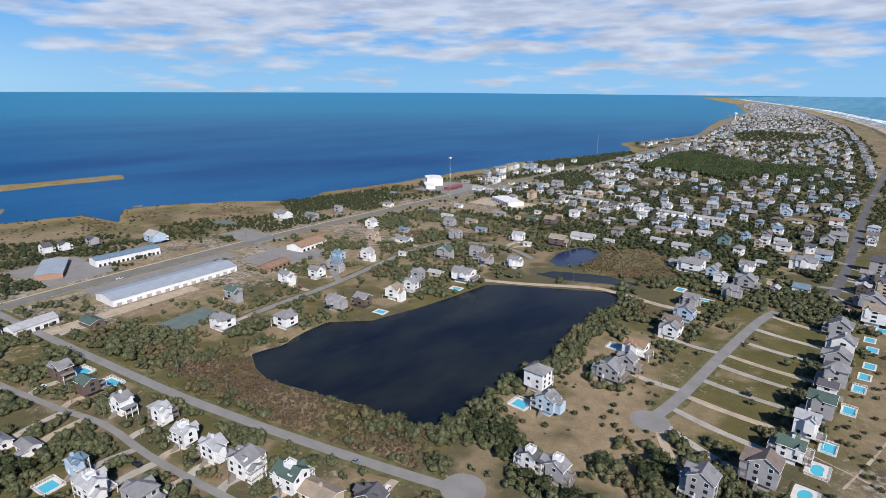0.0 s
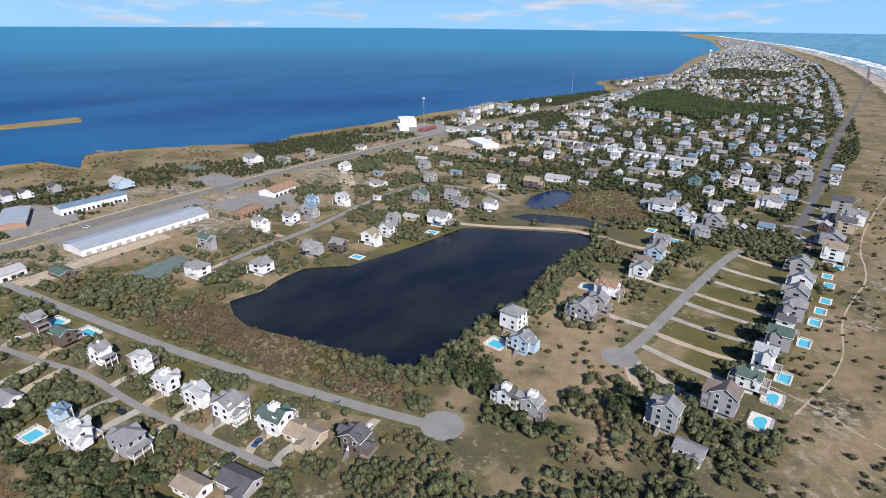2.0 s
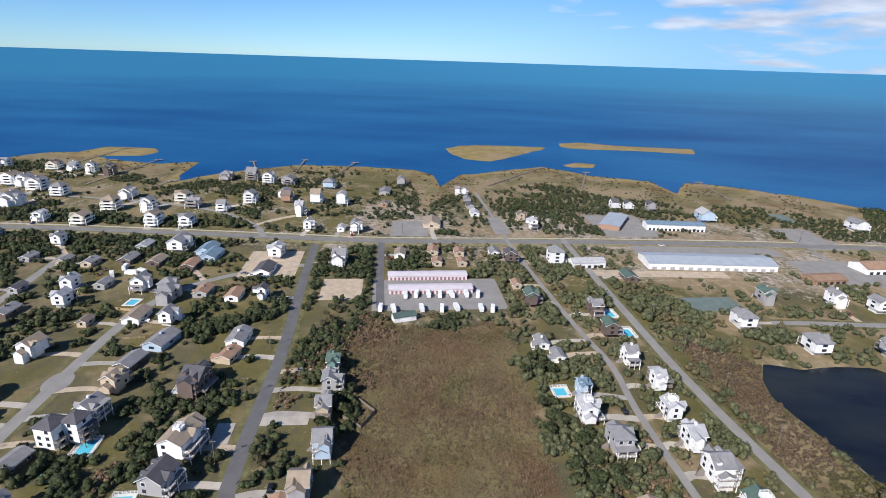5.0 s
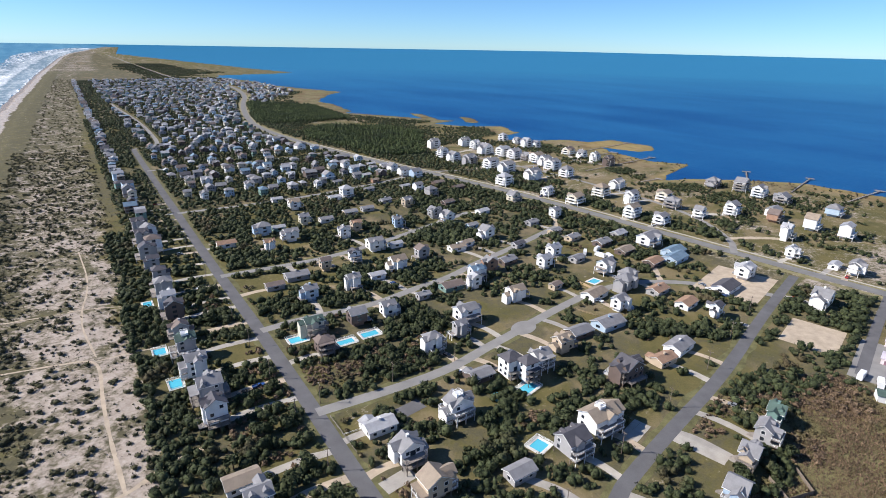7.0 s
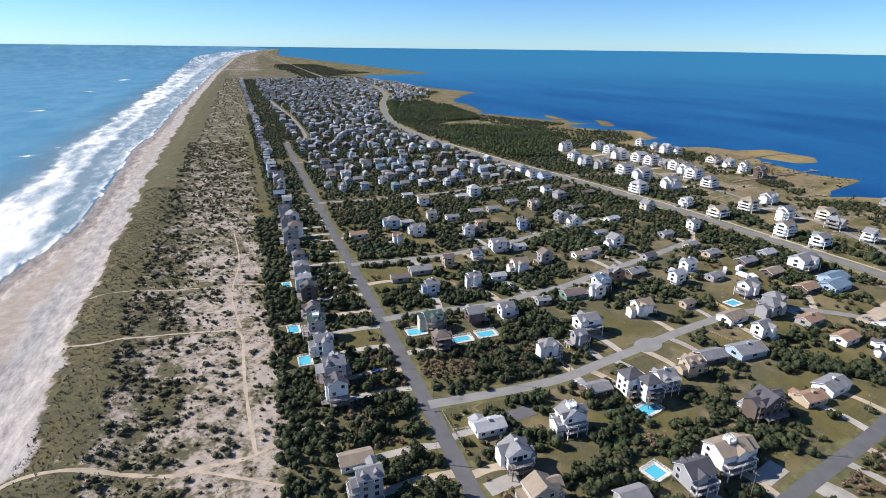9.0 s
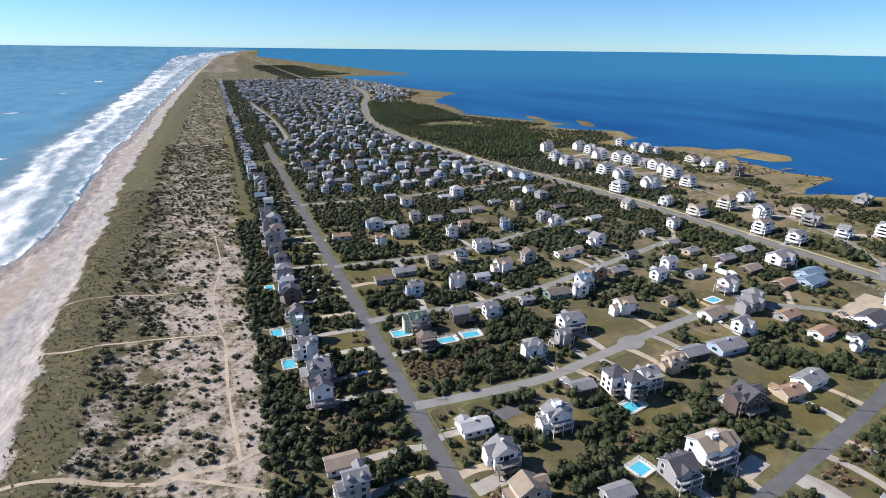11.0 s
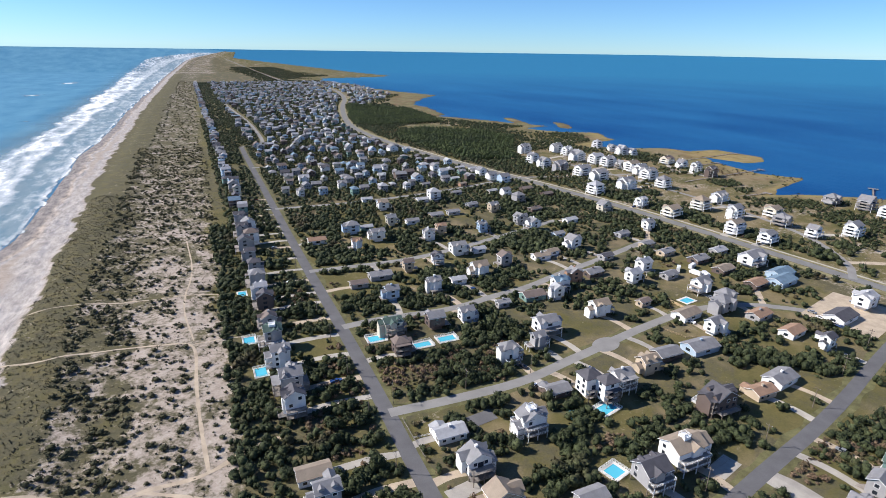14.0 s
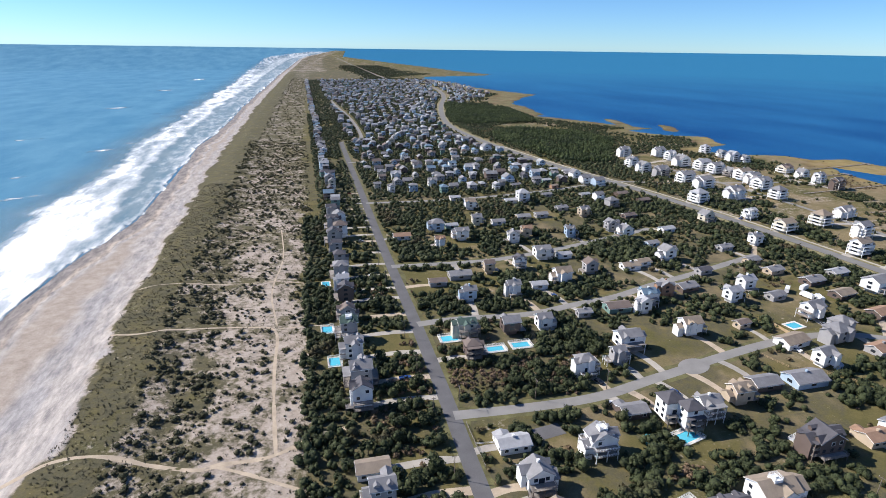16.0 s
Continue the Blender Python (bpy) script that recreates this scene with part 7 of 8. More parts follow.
def car(x, y, turn, paint, truck=False):
    ob = root("pickup_truck" if truck else "car", pose(x, y, 0.12, 0, 0, turn), f"{paint} {'pickup truck' if truck else 'car'} parked on a drive or beside the road", "vehicle", "parked vehicles")
    body = Solid()
    if truck:
        body.box(-2.7, -0.95, 0.45, 2.7, 0.95, 1.0).box(-2.7, -0.95, 1.0, -0.6, -0.85, 1.35).box(-2.7, 0.85, 1.0, -0.6, 0.95, 1.35)
        cab = (-0.6, 1.4)
    else:
        body.box(-2.25, -0.88, 0.35, 2.25, 0.88, 0.92)
        cab = (-1.5, 1.1)
    part("body", body, PAINTS[paint], ob)
    s = Solid()
    s.add([(cab[0], -0.85, 0.9), (cab[1], -0.85, 0.9), (cab[1], 0.85, 0.9), (cab[0], 0.85, 0.9), (cab[0] + 0.4, -0.7, 1.5), (cab[1] - 0.7, -0.7, 1.5), (cab[1] - 0.7, 0.7, 1.5), (cab[0] + 0.4, 0.7, 1.5)],
          [(0, 1, 5, 4), (1, 2, 6, 5), (2, 3, 7, 6), (3, 0, 4, 7)])
    part("cabin_glass", s, GLASS, ob)
    part("roof", Solid().box(cab[0] + 0.38, -0.72, 1.49, cab[1] - 0.68, 0.72, 1.56), PAINTS[paint], ob)
    for u in (-1.45, 1.45):
        for v in (-0.85, 0.85):
            part("wheel", shared("car_wheel", lambda: Solid().tube((0, -0.11, 0), (0, 0.11, 0), 0.34, 0.34, 12), RUBBER), RUBBER, ob, at=pose(u, v, 0.34))


motorhome(287.5, 78.1, 8)
motorhome(287.9, 70.6, 22)
motorhome(308.6, 67.8, 14)
motorhome(311.7, 61.3, 2)
motorhome(313.2, 54.2, 18)
motorhome(314.0, 46.9, 8)
motorhome(315.6, 39.8, 22)
motorhome(318.6, 30.8, 14)
motorhome(319.5, 23.4, 2)
motorhome(292.1, 54.4, 18)
motorhome(294.2, 42.5, 8)
motorhome(297.6, 34.4, 22)
motorhome(299.6, 19.9, 14)
motorhome(300.3, 12.9, 2)
for k, x in enumerate((375, 365, 353, 325, 316, 307, 281, 274, 259, 251, 242, 234, 228, 220, 213)):
    motorhome(x, -622 - 0.11 * (375 - x), 80 + 7 * (k % 3), 8.0, "beside a row of holiday units")
for x, y, turn in ((300, 262, 40), (305, 252, 100), (313, 262, 20), (309, 247, 70)):
    motorhome(x, y, turn, 8.0, "in a cluttered yard by the highway")
car(151.7, -109.7, 14, 'silver', True)
car(129.5, 180.6, 20, 'white', False)
car(141.5, 78.8, 14, 'black', False)
car(210.4, -49.6, 14, 'black', False)
car(197.0, -65.3, 104, 'black', True)
car(322.7, 182.1, 100, 'silver', False)
car(320.0, 175.4, 100, 'white', False)
car(319.6, 170.3, 100, 'black', False)
car(319.6, 166.7, 100, 'silver', False)
car(319.4, 163.2, 100, 'blue', True)
car(453.9, -116.3, 98, 'white', False)
car(372.7, 93.6, 100, 'red', False)
car(360.5, 181.2, 100, 'silver', False)
car(360.3, 177.9, 100, 'black', False)
car(360.2, 174.6, 100, 'white', False)
car(152.9, 107.2, 104, 'black', False)


for k, line in enumerate(DRIVES[::6]):
    (hx_, hy_), (mx_, my_), (sx_, sy_) = line
    car(hx_ * 0.25 + mx_ * 0.4 + sx_ * 0.35, hy_ * 0.25 + my_ * 0.4 + sy_ * 0.35, math.degrees(math.atan2(sy_ - hy_, sx_ - hx_)) + 4 * (k % 3), ("white", "silver", "black", "blue", "red")[k * 3 % 5], k % 4 == 1)


# ---------------------------------------------------------------- fences, sheds and yard things
def fence(points, height, wood, label, gap=2.2, boards=False):
    """A fence along the points: posts and rails, or close boards."""
    ob = root("fence", pose(points[0][0], points[0][1], 0), label, "fence", "garden fences")
    ox, oy = points[0]
    for (ax, ay), (bx, by) in zip(points, points[1:]):
        L = math.hypot(bx - ax, by - ay)
        turn, n = math.degrees(math.atan2(by - ay, bx - ax)), max(1, int(L / gap))
        for i in range(n + 1):
            part("post", shared(f"fence_post{height}", lambda: Solid().box(-0.07, -0.07, -0.3, 0.07, 0.07, height), wood), wood, ob, at=pose(ax - ox + (bx - ax) * i / n, ay - oy + (by - ay) * i / n, 0))
        if boards:
            part("panel", Solid().box(0, -0.03, 0.1, L, 0.03, height - 0.1), wood, ob, at=pose(ax - ox, ay - oy, 0, 0, 0, turn))
        else:
            for h in (0.4, 0.8):
                part("rail", Solid().box(0, -0.03, height * h, L, 0.03, height * h + 0.12), wood, ob, at=pose(ax - ox, ay - oy, 0, 0, 0, turn))


RAW = mat("new_pine_boards", (0.42, 0.31, 0.18), 0.15, 2.0, 0.2, 0.8)
fence([(66.5, 182), (66.5, 170), (66.5, 157)], 1.1, WOOD, "low weathered post-and-rail fence round a lawn")
fence([(66.5, 169), (76, 168)], 1.1, TRIM, "short white post-and-rail fence across a lawn")
fence([(256, 231), (256, 213)], 1.8, RAW, "tall new pine board fence beside a pool", boards=True)
fence([(225, 200), (229, 188), (248, 178), (250, 169)], 1.3, RAW, "low pine fence along a back garden")
fence([(184, 67), (179, 58)], 1.9, POST, "tall dark board fence behind a house", boards=True)
fence([(179, 58), (190, 55), (197, 64)], 1.9, POST, "tall dark board fence behind a house", boards=True)
tub = root("round_pool", pose(133, 156, 0), "round above-ground pool with a teal wall on a lawn", "pool")
part("pool_wall", Solid().tube((0, 0, 0), (0, 0, 1.2), 2.7, 2.7, 24), LINER, tub)
part("pool_water", Solid().tube((0, 0, 1.18), (0, 0, 1.22), 2.45, 2.45, 24), COURT, tub)
shed = root("garden_shed", pose(252, 182, 0, 0, 0, 12), "small white garden shed on a lawn", "shed")
part("wall", Solid().gable(-1.6, -1.3, 0, 1.6, 1.3, 2.1, 0.7, "x"), TRIM, shed)
part("roof", Solid().slopes(-1.6, -1.3, 1.6, 1.3, 2.1, 0.7, "x", 0.15, 0.1), ROOF[WHITE], shed)
part("door", Solid().box(-0.45, -1.35, 0, 0.45, -1.31, 1.9), WOOD, shed)


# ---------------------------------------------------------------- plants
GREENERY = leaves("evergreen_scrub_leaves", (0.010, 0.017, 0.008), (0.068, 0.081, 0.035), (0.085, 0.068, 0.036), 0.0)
# brighter copy of the scrub leaves, with frontal sunlight painted into the colour
FRONTLIT_LEAF = leaves("frontlit_scrub_leaves", (0.026, 0.034, 0.017), (0.125, 0.132, 0.066), (0.120, 0.095, 0.050), 0.04)
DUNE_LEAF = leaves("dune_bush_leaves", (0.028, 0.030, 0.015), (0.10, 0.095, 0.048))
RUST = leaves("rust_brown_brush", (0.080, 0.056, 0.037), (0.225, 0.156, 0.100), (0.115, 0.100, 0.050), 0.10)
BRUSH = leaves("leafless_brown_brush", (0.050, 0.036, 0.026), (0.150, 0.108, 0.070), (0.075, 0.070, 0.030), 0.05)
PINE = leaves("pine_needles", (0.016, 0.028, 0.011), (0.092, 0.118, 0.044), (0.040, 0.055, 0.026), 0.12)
GOLD = (1 + 5 ** 0.5) / 2
ICO_V = np.array([(-1, GOLD, 0), (1, GOLD, 0), (-1, -GOLD, 0), (1, -GOLD, 0), (0, -1, GOLD), (0, 1, GOLD), (0, -1, -GOLD), (0, 1, -GOLD), (GOLD, 0, -1), (GOLD, 0, 1), (-GOLD, 0, -1), (-GOLD, 0, 1)]) / math.hypot(1, GOLD)
ICO_F = np.array([(0, 11, 5), (0, 5, 1), (0, 1, 7), (0, 7, 10), (0, 10, 11), (1, 5, 9), (5, 11, 4), (11, 10, 2), (10, 7, 6), (7, 1, 8), (3, 9, 4), (3, 4, 2), (3, 2, 6), (3, 6, 8), (3, 8, 9), (4, 9, 5), (2, 4, 11), (6, 2, 10), (8, 6, 7), (9, 8, 1)])


def crowns(places, radii, heights, k, seed, leaf=0.34, core=0.78):
    """Bushes: a lumpy core each, wrapped in k loose sprays of leaves. Returns corners and triangles."""
    g = np.random.default_rng(seed)
    n = len(places)
    places, radii, heights = np.asarray(places, float), np.asarray(radii, float), np.asarray(heights, float)
    size = np.stack([radii * g.uniform(0.8, 1.2, n), radii * g.uniform(0.8, 1.2, n), heights * 0.55], 1)
    mid = places + np.stack([0 * radii, 0 * radii, heights * 0.45], 1)
    turn = g.uniform(0, 6.28, n)
    c, s = np.cos(turn)[:, None], np.sin(turn)[:, None]
    iv = ICO_V[None] * g.uniform(0.72, 1.1, (n, 12, 1)) * core
    iv = np.stack([iv[..., 0] * c - iv[..., 1] * s, iv[..., 0] * s + iv[..., 1] * c, iv[..., 2]], -1) * size[:, None] + mid[:, None]
    fi = (ICO_F[None] + 12 * np.arange(n)[:, None, None]).reshape(-1, 3)
    d = g.normal(size=(n, k, 3))
    d[..., 2] = np.abs(d[..., 2]) * 0.9 - 0.15
    d /= np.linalg.norm(d, axis=-1, keepdims=True)
    lump = 0.82 + 0.22 * np.sin(3 * np.arctan2(d[..., 1], d[..., 0]) + turn[:, None]) * (1 - np.abs(d[..., 2])) + g.uniform(-0.08, 0.2, (n, k))
    p = mid[:, None] + d * lump[..., None] * size[:, None]
    a = g.normal(size=(n, k, 3)) + 0.2 * d
    a /= np.linalg.norm(a, axis=-1, keepdims=True)
    b = np.cross(d, a)
    b /= np.linalg.norm(b, axis=-1, keepdims=True) + 1e-6
    ls = (radii[:, None] * leaf * g.uniform(0.6, 1.3, (n, k)))[..., None]
    tri = np.stack([p + a * ls, p - a * ls * 0.5 + b * ls * 0.8, p - a * ls * 0.5 - b * ls * 0.8], 2).reshape(-1, 3)
    ti = np.arange(n * k * 3).reshape(-1, 3) + 12 * n
    return np.concatenate([iv.reshape(-1, 3), tri]), np.concatenate([fi, ti])


def tufts(places, radii, heights, k, seed):
    """Upright sprays of stalks."""
    g = np.random.default_rng(seed)
    n = len(places)
    base = np.asarray(places)[:, None] + np.concatenate([g.normal(size=(n, k, 2)) * np.asarray(radii)[:, None, None] * 0.5, np.zeros((n, k, 1))], -1)
    h = np.asarray(heights)[:, None] * g.uniform(0.5, 1.15, (n, k))
    a = g.uniform(0, 6.28, (n, k))
    wide = 0.28 * h
    side = np.stack([np.cos(a) * wide, np.sin(a) * wide, 0 * h], -1)
    tip = np.concatenate([g.normal(size=(n, k, 2)) * 0.3 * h[..., None], h[..., None]], -1)
    v = np.stack([base + side, base - side, base + tip], 2).reshape(-1, 3)
    return v, np.arange(len(v)).reshape(-1, 3)


POOLS_AT = [(o.matrix_basis.translation.x, o.matrix_basis.translation.y, 6.0) for o in scene.objects if o.name.startswith("swimming_pool")]
BLOCK = np.array([(o.matrix_basis.translation.x, o.matrix_basis.translation.y, o.matrix_basis.to_euler().z) for o in scene.objects if o.get("category") in ("building", "motorhome")])


def open_ground(x, y, r, drives=True, tight=1.0):
    """Which places are clear of roads, houses, pools, yards and drives."""
    ok = land(x, y) > 1.5 + r * 0.3
    for line, half in STREETS:
        ok &= along(x, y, line) > half + r * 0.75 + 1.0
    if drives:
        for line in DRIVES:
            near = (np.abs(x - line[1][0]) < 45) & (np.abs(y - line[1][1]) < 45) & ok
            if near.any():
                ok[near] &= along(x[near], y[near], line) > 1.6 + r[near] * 0.6
    for hx, hy, hr in list(HOUSES) + POOLS_AT:
        near = (np.abs(x - hx) < 20) & (np.abs(y - hy) < 20)
        if near.any():
            ok[near] &= np.hypot(x[near] - hx, y[near] - hy) > tight * (hr * 1.12 + r[near] * 0.55 + 0.6)
    for bx, by, turn in BLOCK:
        ok &= np.hypot(x - bx, y - by) > 7 + r
    for _, px, py, a, b, turn, _, _ in PADS:
        c, s = math.cos(radians(turn)), math.sin(radians(turn))
        u, v = (x - px) * c + (y - py) * s, -(x - px) * s + (y - py) * c
        ok &= (np.abs(u) > a + r * 0.5) | (np.abs(v) > b + r * 0.5)
    ok &= ~((np.abs(x - 414) < 24) & (np.abs(y + 140) < 56))
    return ok


def scatter(x0, x1, y0, y1, step, seed):
    g = np.random.default_rng(seed)
    xx, yy = np.meshgrid(np.arange(x0, x1, step), np.arange(y0, y1, step))
    return xx.ravel() + g.uniform(-0.5, 0.5, xx.size) * step, yy.ravel() + g.uniform(-0.5, 0.5, xx.size) * step, g.uniform(0, 1, xx.size)


def thick(x, y):
    """How thickly scrub grows."""
    s = x - ocean_x(y)
    t = fbm(x, y, 46, 71) * 0.75 + fbm(x, y, 13, 73) * 0.4 - 0.12
    t = np.where((s > 156) & (s < 173) & (y > 40), 0.56 + 0.3 * (fbm(x, y, 12, 75) - 0.5), t)
    t = np.where(s < 155, 0, t)
    t += 0.10 * ((x > 125) & (x < 430) & (y > -95) & (y < 10)) + 0.06 * ((x > 100) & (x < 300) & (y > 85) & (y < 190))
    t -= 0.25 * (inside(x, y, LAWNS) > 0) + 0.10 * (inside(x, y, [(140, -210), (85, -300), (90, -200), (60, -160), (110, -170)]) > 0)
    for ring in (BROWN_FIELD, BANK, REEDS):
        t = np.where(inside(x, y, ring) > 3, 0.12, t)
    rim = np.abs(inside(x, y, LAKE) + 9)
    t = np.where((rim < 7) & (x < 175), 0.75, t)
    t = np.where((along(x, y, [(392, 112), (288, 88)]) < 5) | (along(x, y, [(346, 20), (300, 2)]) < 4), 0.9, t)
    t = np.where(np.hypot((x - 80) / 16, (y - 212) / 9) < 1, 0.30, t)
    for cx, cy, a, b in THICKETS:
        t = np.maximum(t, 0.85 * (np.hypot((x - cx) / a, (y - cy) / b) < 1 + 0.3 * (fbm(x, y, 8, 5) - 0.5)))
    for cx, cy, a, b in CLEARINGS:
        t = np.where(np.hypot((x - cx) / a, (y - cy) / b) < 1 + 0.5 * (fbm(x, y, 9, 6) - 0.5), t * 0.45, t)
    t = t - 0.01 * ((x > 66) & (x < 400) & (y > 60) & (y < 250)) - 0.09 * ((x > 165) & (x < 310) & (y > 108) & (y < 208)) * (t < 0.84)
    t = np.where(x > 430, t - 0.10 - 0.13 * smooth(120, 180, y) * (y < 700), t) + 0.09 * smooth(210, 300, y) * (x < 400) * (x > 66) + 0.04 * (x > 34) * (x < 60) * (y > 110) + 0.05 * ((x > 66) & (x < 150) & (y > 110) & (y < 235))
    marsh = (x > 450) & (sound_x(y) - x < marsh_width(y))
    t = np.where(along(x, y, ROADS[9][3]) < 15, 0, t)
    return np.where(marsh, t * 0.1, t)


xs_, ys_, luck = scatter(-10, 470, -470, 480, 3.3, 1)
t = thick(xs_, ys_)
g_ = np.random.default_rng(2)
rad = g_.uniform(1.3, 3.0, len(xs_)) * np.clip(0.65 + t * 0.6, 0.6, 1.2)
keep = (luck < 0.92 * smooth(0.34, 0.60, t)) & open_ground(xs_, ys_, rad)
bx, by, br = xs_[keep], ys_[keep], rad[keep]
bz = np.maximum(ground_z(bx, by), -0.3)
bh = br * g_.uniform(1.2, 1.9, len(br))
reach = np.hypot(bx, by)
order = np.argsort(-br + reach * 0.002)
solo = order[(reach[order] < 300)][:110]
rest = np.setdiff1d(np.arange(len(bx)), solo)
# bushes seen with the sun behind the viewer take the brighter leaf copy
front_lit = by[rest] < 30
near_, off_ = rest[(reach[rest] < 320) & ~front_lit], rest[(reach[rest] >= 320) & ~front_lit]
near_n, off_n = rest[(reach[rest] < 320) & front_lit], rest[(reach[rest] >= 320) & front_lit]
for idx, k, sd, leafage in ((near_, 40, 3, GREENERY), (off_, 26, 4, GREENERY), (near_n, 40, 5, FRONTLIT_LEAF), (off_n, 26, 6, FRONTLIT_LEAF)):
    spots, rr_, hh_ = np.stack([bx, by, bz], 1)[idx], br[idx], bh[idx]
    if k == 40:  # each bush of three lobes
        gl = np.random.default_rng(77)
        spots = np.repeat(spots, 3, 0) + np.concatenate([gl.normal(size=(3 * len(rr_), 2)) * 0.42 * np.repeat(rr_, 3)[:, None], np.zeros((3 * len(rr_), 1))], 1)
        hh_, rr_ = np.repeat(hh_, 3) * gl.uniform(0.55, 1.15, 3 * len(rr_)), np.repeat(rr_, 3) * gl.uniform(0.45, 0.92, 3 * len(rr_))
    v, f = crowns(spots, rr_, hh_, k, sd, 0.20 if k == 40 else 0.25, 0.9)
    tagged(new("scrub", big_mesh("scrub", v, f, leafage)), "dense dark evergreen coastal scrub between the houses" if leafage is GREENERY else "grey-green scrub between the houses and the pond, coloured paler as front-lit", "scrub", kind="stuff")
# single small trees
TREES = []
for i in range(5):
    g5 = np.random.default_rng(40 + i)
    lobes = g5.uniform(-0.75, 0.75, (5, 3)) * (1.5, 1.5, 0.5) + (0, 0, 1.5)
    v, f = crowns(lobes, g5.uniform(0.9, 1.4, 5), g5.uniform(1.5, 2.4, 5), 60, 50 + i)
    trunk = Solid().tube((0, 0, -0.4), (0.1, 0.1, 1.6), 0.18, 0.11)
    for j in range(3):
        trunk.tube((0.05, 0.05, 0.9 + 0.2 * j), tuple(lobes[j] + (0, 0, 0.5)), 0.09, 0.04, 5)
    tm = trunk.mesh("trunk")
    tm.materials.append(BARK)
    TREES.append((tm, big_mesh("crown", v, f, GREENERY)))
for n_, i in enumerate(solo):
    ob = root("small_tree", pose(bx[i], by[i], bz[i], 0, 0, 47 * n_ % 360) @ Matrix.Diagonal((br[i] / 2.2,) * 3 + (1,)), "wind-shaped dark green live oak", "tree", "wind-shaped trees")
    part("trunk", TREES[n_ % 5][0], BARK, ob), part("crown", TREES[n_ % 5][1], GREENERY, ob)

# scrub farther along the island
for x0, x1, y0, y1, step, k, sd, size in ((22, 800, 480, 1250, 5.4, 8, 11, 2.8), (60, 800, -1250, -470, 6.0, 9, 12, 3.0), (470, 760, -470, 480, 4.5, 16, 13, 2.2), (30, 1000, 1250, 2500, 8.4, 5, 14, 3.5), (180, 800, 2480, 4200, 13, 10, 16, 4.2), (60, 1200, -3900, -1250, 15, 12, 15, 5.0)):
    xs_, ys_, luck = scatter(x0, x1, y0, y1, step, sd)
    t = thick(xs_, ys_) + np.where(ys_ < -480, 0.08, 0.15) + 0.28 * (ys_ > 480) * (xs_ < 420) * (xs_ > 64)
    for w in WOODS:
        t = np.where(inside(xs_, ys_, w) > 0, 0.95, t)
    t = np.where(ys_ > 2480, 0.16 + 0.62 * fbm(xs_, ys_, 150, 78) - 0.45 * (1 - smooth(150, 330, xs_ + 120 * (fbm(xs_, ys_, 200, 79) - 0.5))) + 0.24 * smooth(260, 360, xs_) * (1 - smooth(480, 640, xs_)), t) - 0.4 * ((xs_ > 416) & (xs_ < 544) & (np.abs(ys_ - 2635) < 60))
    t = np.where((inside(xs_, ys_, FIELD) > 0) | (sound_x(ys_) - xs_ < 0.8 * marsh_width(ys_)) & (ys_ > 1250), 0.1, t)
    rad = np.random.default_rng(sd).uniform(0.7, 1.15, len(xs_)) * size
    keep = (luck < smooth(0.34, 0.62, t)) & open_ground(xs_, ys_, rad, False, 0.72 if sd != 13 else 1.0)
    x_, y_, r_ = xs_[keep], ys_[keep], rad[keep]
    X, Y, Z = far(x_, y_, np.maximum(ground_z(x_, y_), -0.3))
    v, f = crowns(np.stack([X, Y, Z], 1), r_, np.minimum(r_ * 1.55, 5.6), k, sd)
    tagged(new("distant_scrub", big_mesh("distant_scrub", v, f, GREENERY)), "dark evergreen scrub and low trees in the distance", "scrub", kind="stuff")
for w, h, sd in zip(WOODS[:3], (7, 8, 7), (61, 62, 63)):
    xs_, ys_ = [p[0] for p in w], [p[1] for p in w]
    x_, y_, luck = scatter(min(xs_), max(xs_), min(ys_), max(ys_), 5.4, sd)
    keep = (inside(x_, y_, w) > 0) & (along(x_, y_, ROADS[9][3]) > 12)
    x_, y_ = x_[keep], y_[keep]
    v, f = crowns(np.stack([x_, y_, ground_z(x_, y_) + 1.5], 1), np.random.default_rng(sd).uniform(1.6, 3.1, len(x_)), float(h) * np.random.default_rng(sd + 5).uniform(0.55, 1.15, len(x_)), 24, sd)
    tagged(new("pine_wood", big_mesh("pine_wood", v, f, PINE)), "dense stand of green pines", "wood", kind="stuff")

# bushes on the dunes
xs_, ys_, luck = scatter(-95, 30, 60, 900, 2.6, 21)
s_ = xs_ - ocean_x(ys_)
_, start_, end_ = beach_lines(ys_)
want = np.where(s_ < end_ + 8 * (fbm(xs_, ys_, 12, 82) - 0.5), 0.70 * smooth(0.28, 0.58, fbm(xs_, ys_, 14, 81)) + 0.10, 0.34 * smooth(0.25, 0.6, fbm(xs_, ys_, 11, 83)) + 0.08)
want = np.where((s_ < start_) | (s_ > 160), 0.012 * (s_ > 62) * (s_ < 84), want)
PATHS = [[(-100, 181), (-92, 185), (-83, 193), (-64, 190), (-47, 182), (-33, 177), (-27, 179), (-17, 179), (-7, 179), (6, 187), (11, 189), (20, 190)], [(-27, 178), (-18, 173), (-10, 168), (1, 161), (14, 153)],
         [(-7, 179), (-9, 210), (-10, 242), (-9, 269), (-11, 279), (-17, 283), (-42, 287), (-64, 287), (-77, 284), (-92, 288)], [(-10, 279), (5, 280), (17, 278)], [(-93, 345), (-76, 350), (-43, 346), (-9, 343), (12, 336)],
         [(12, -225), (2, -280), (10, -325), (9, -360), (5, -403), (18, -462), (18, -569), (12, -700)], [(24, -240), (5, -236), (-12, -226), (-40, -222)], [(-10, 283), (-16, 330), (-8, 380), (-12, 450)]]
for p in PATHS:
    want = np.where(along(xs_, ys_, p) < 3, 0, want)
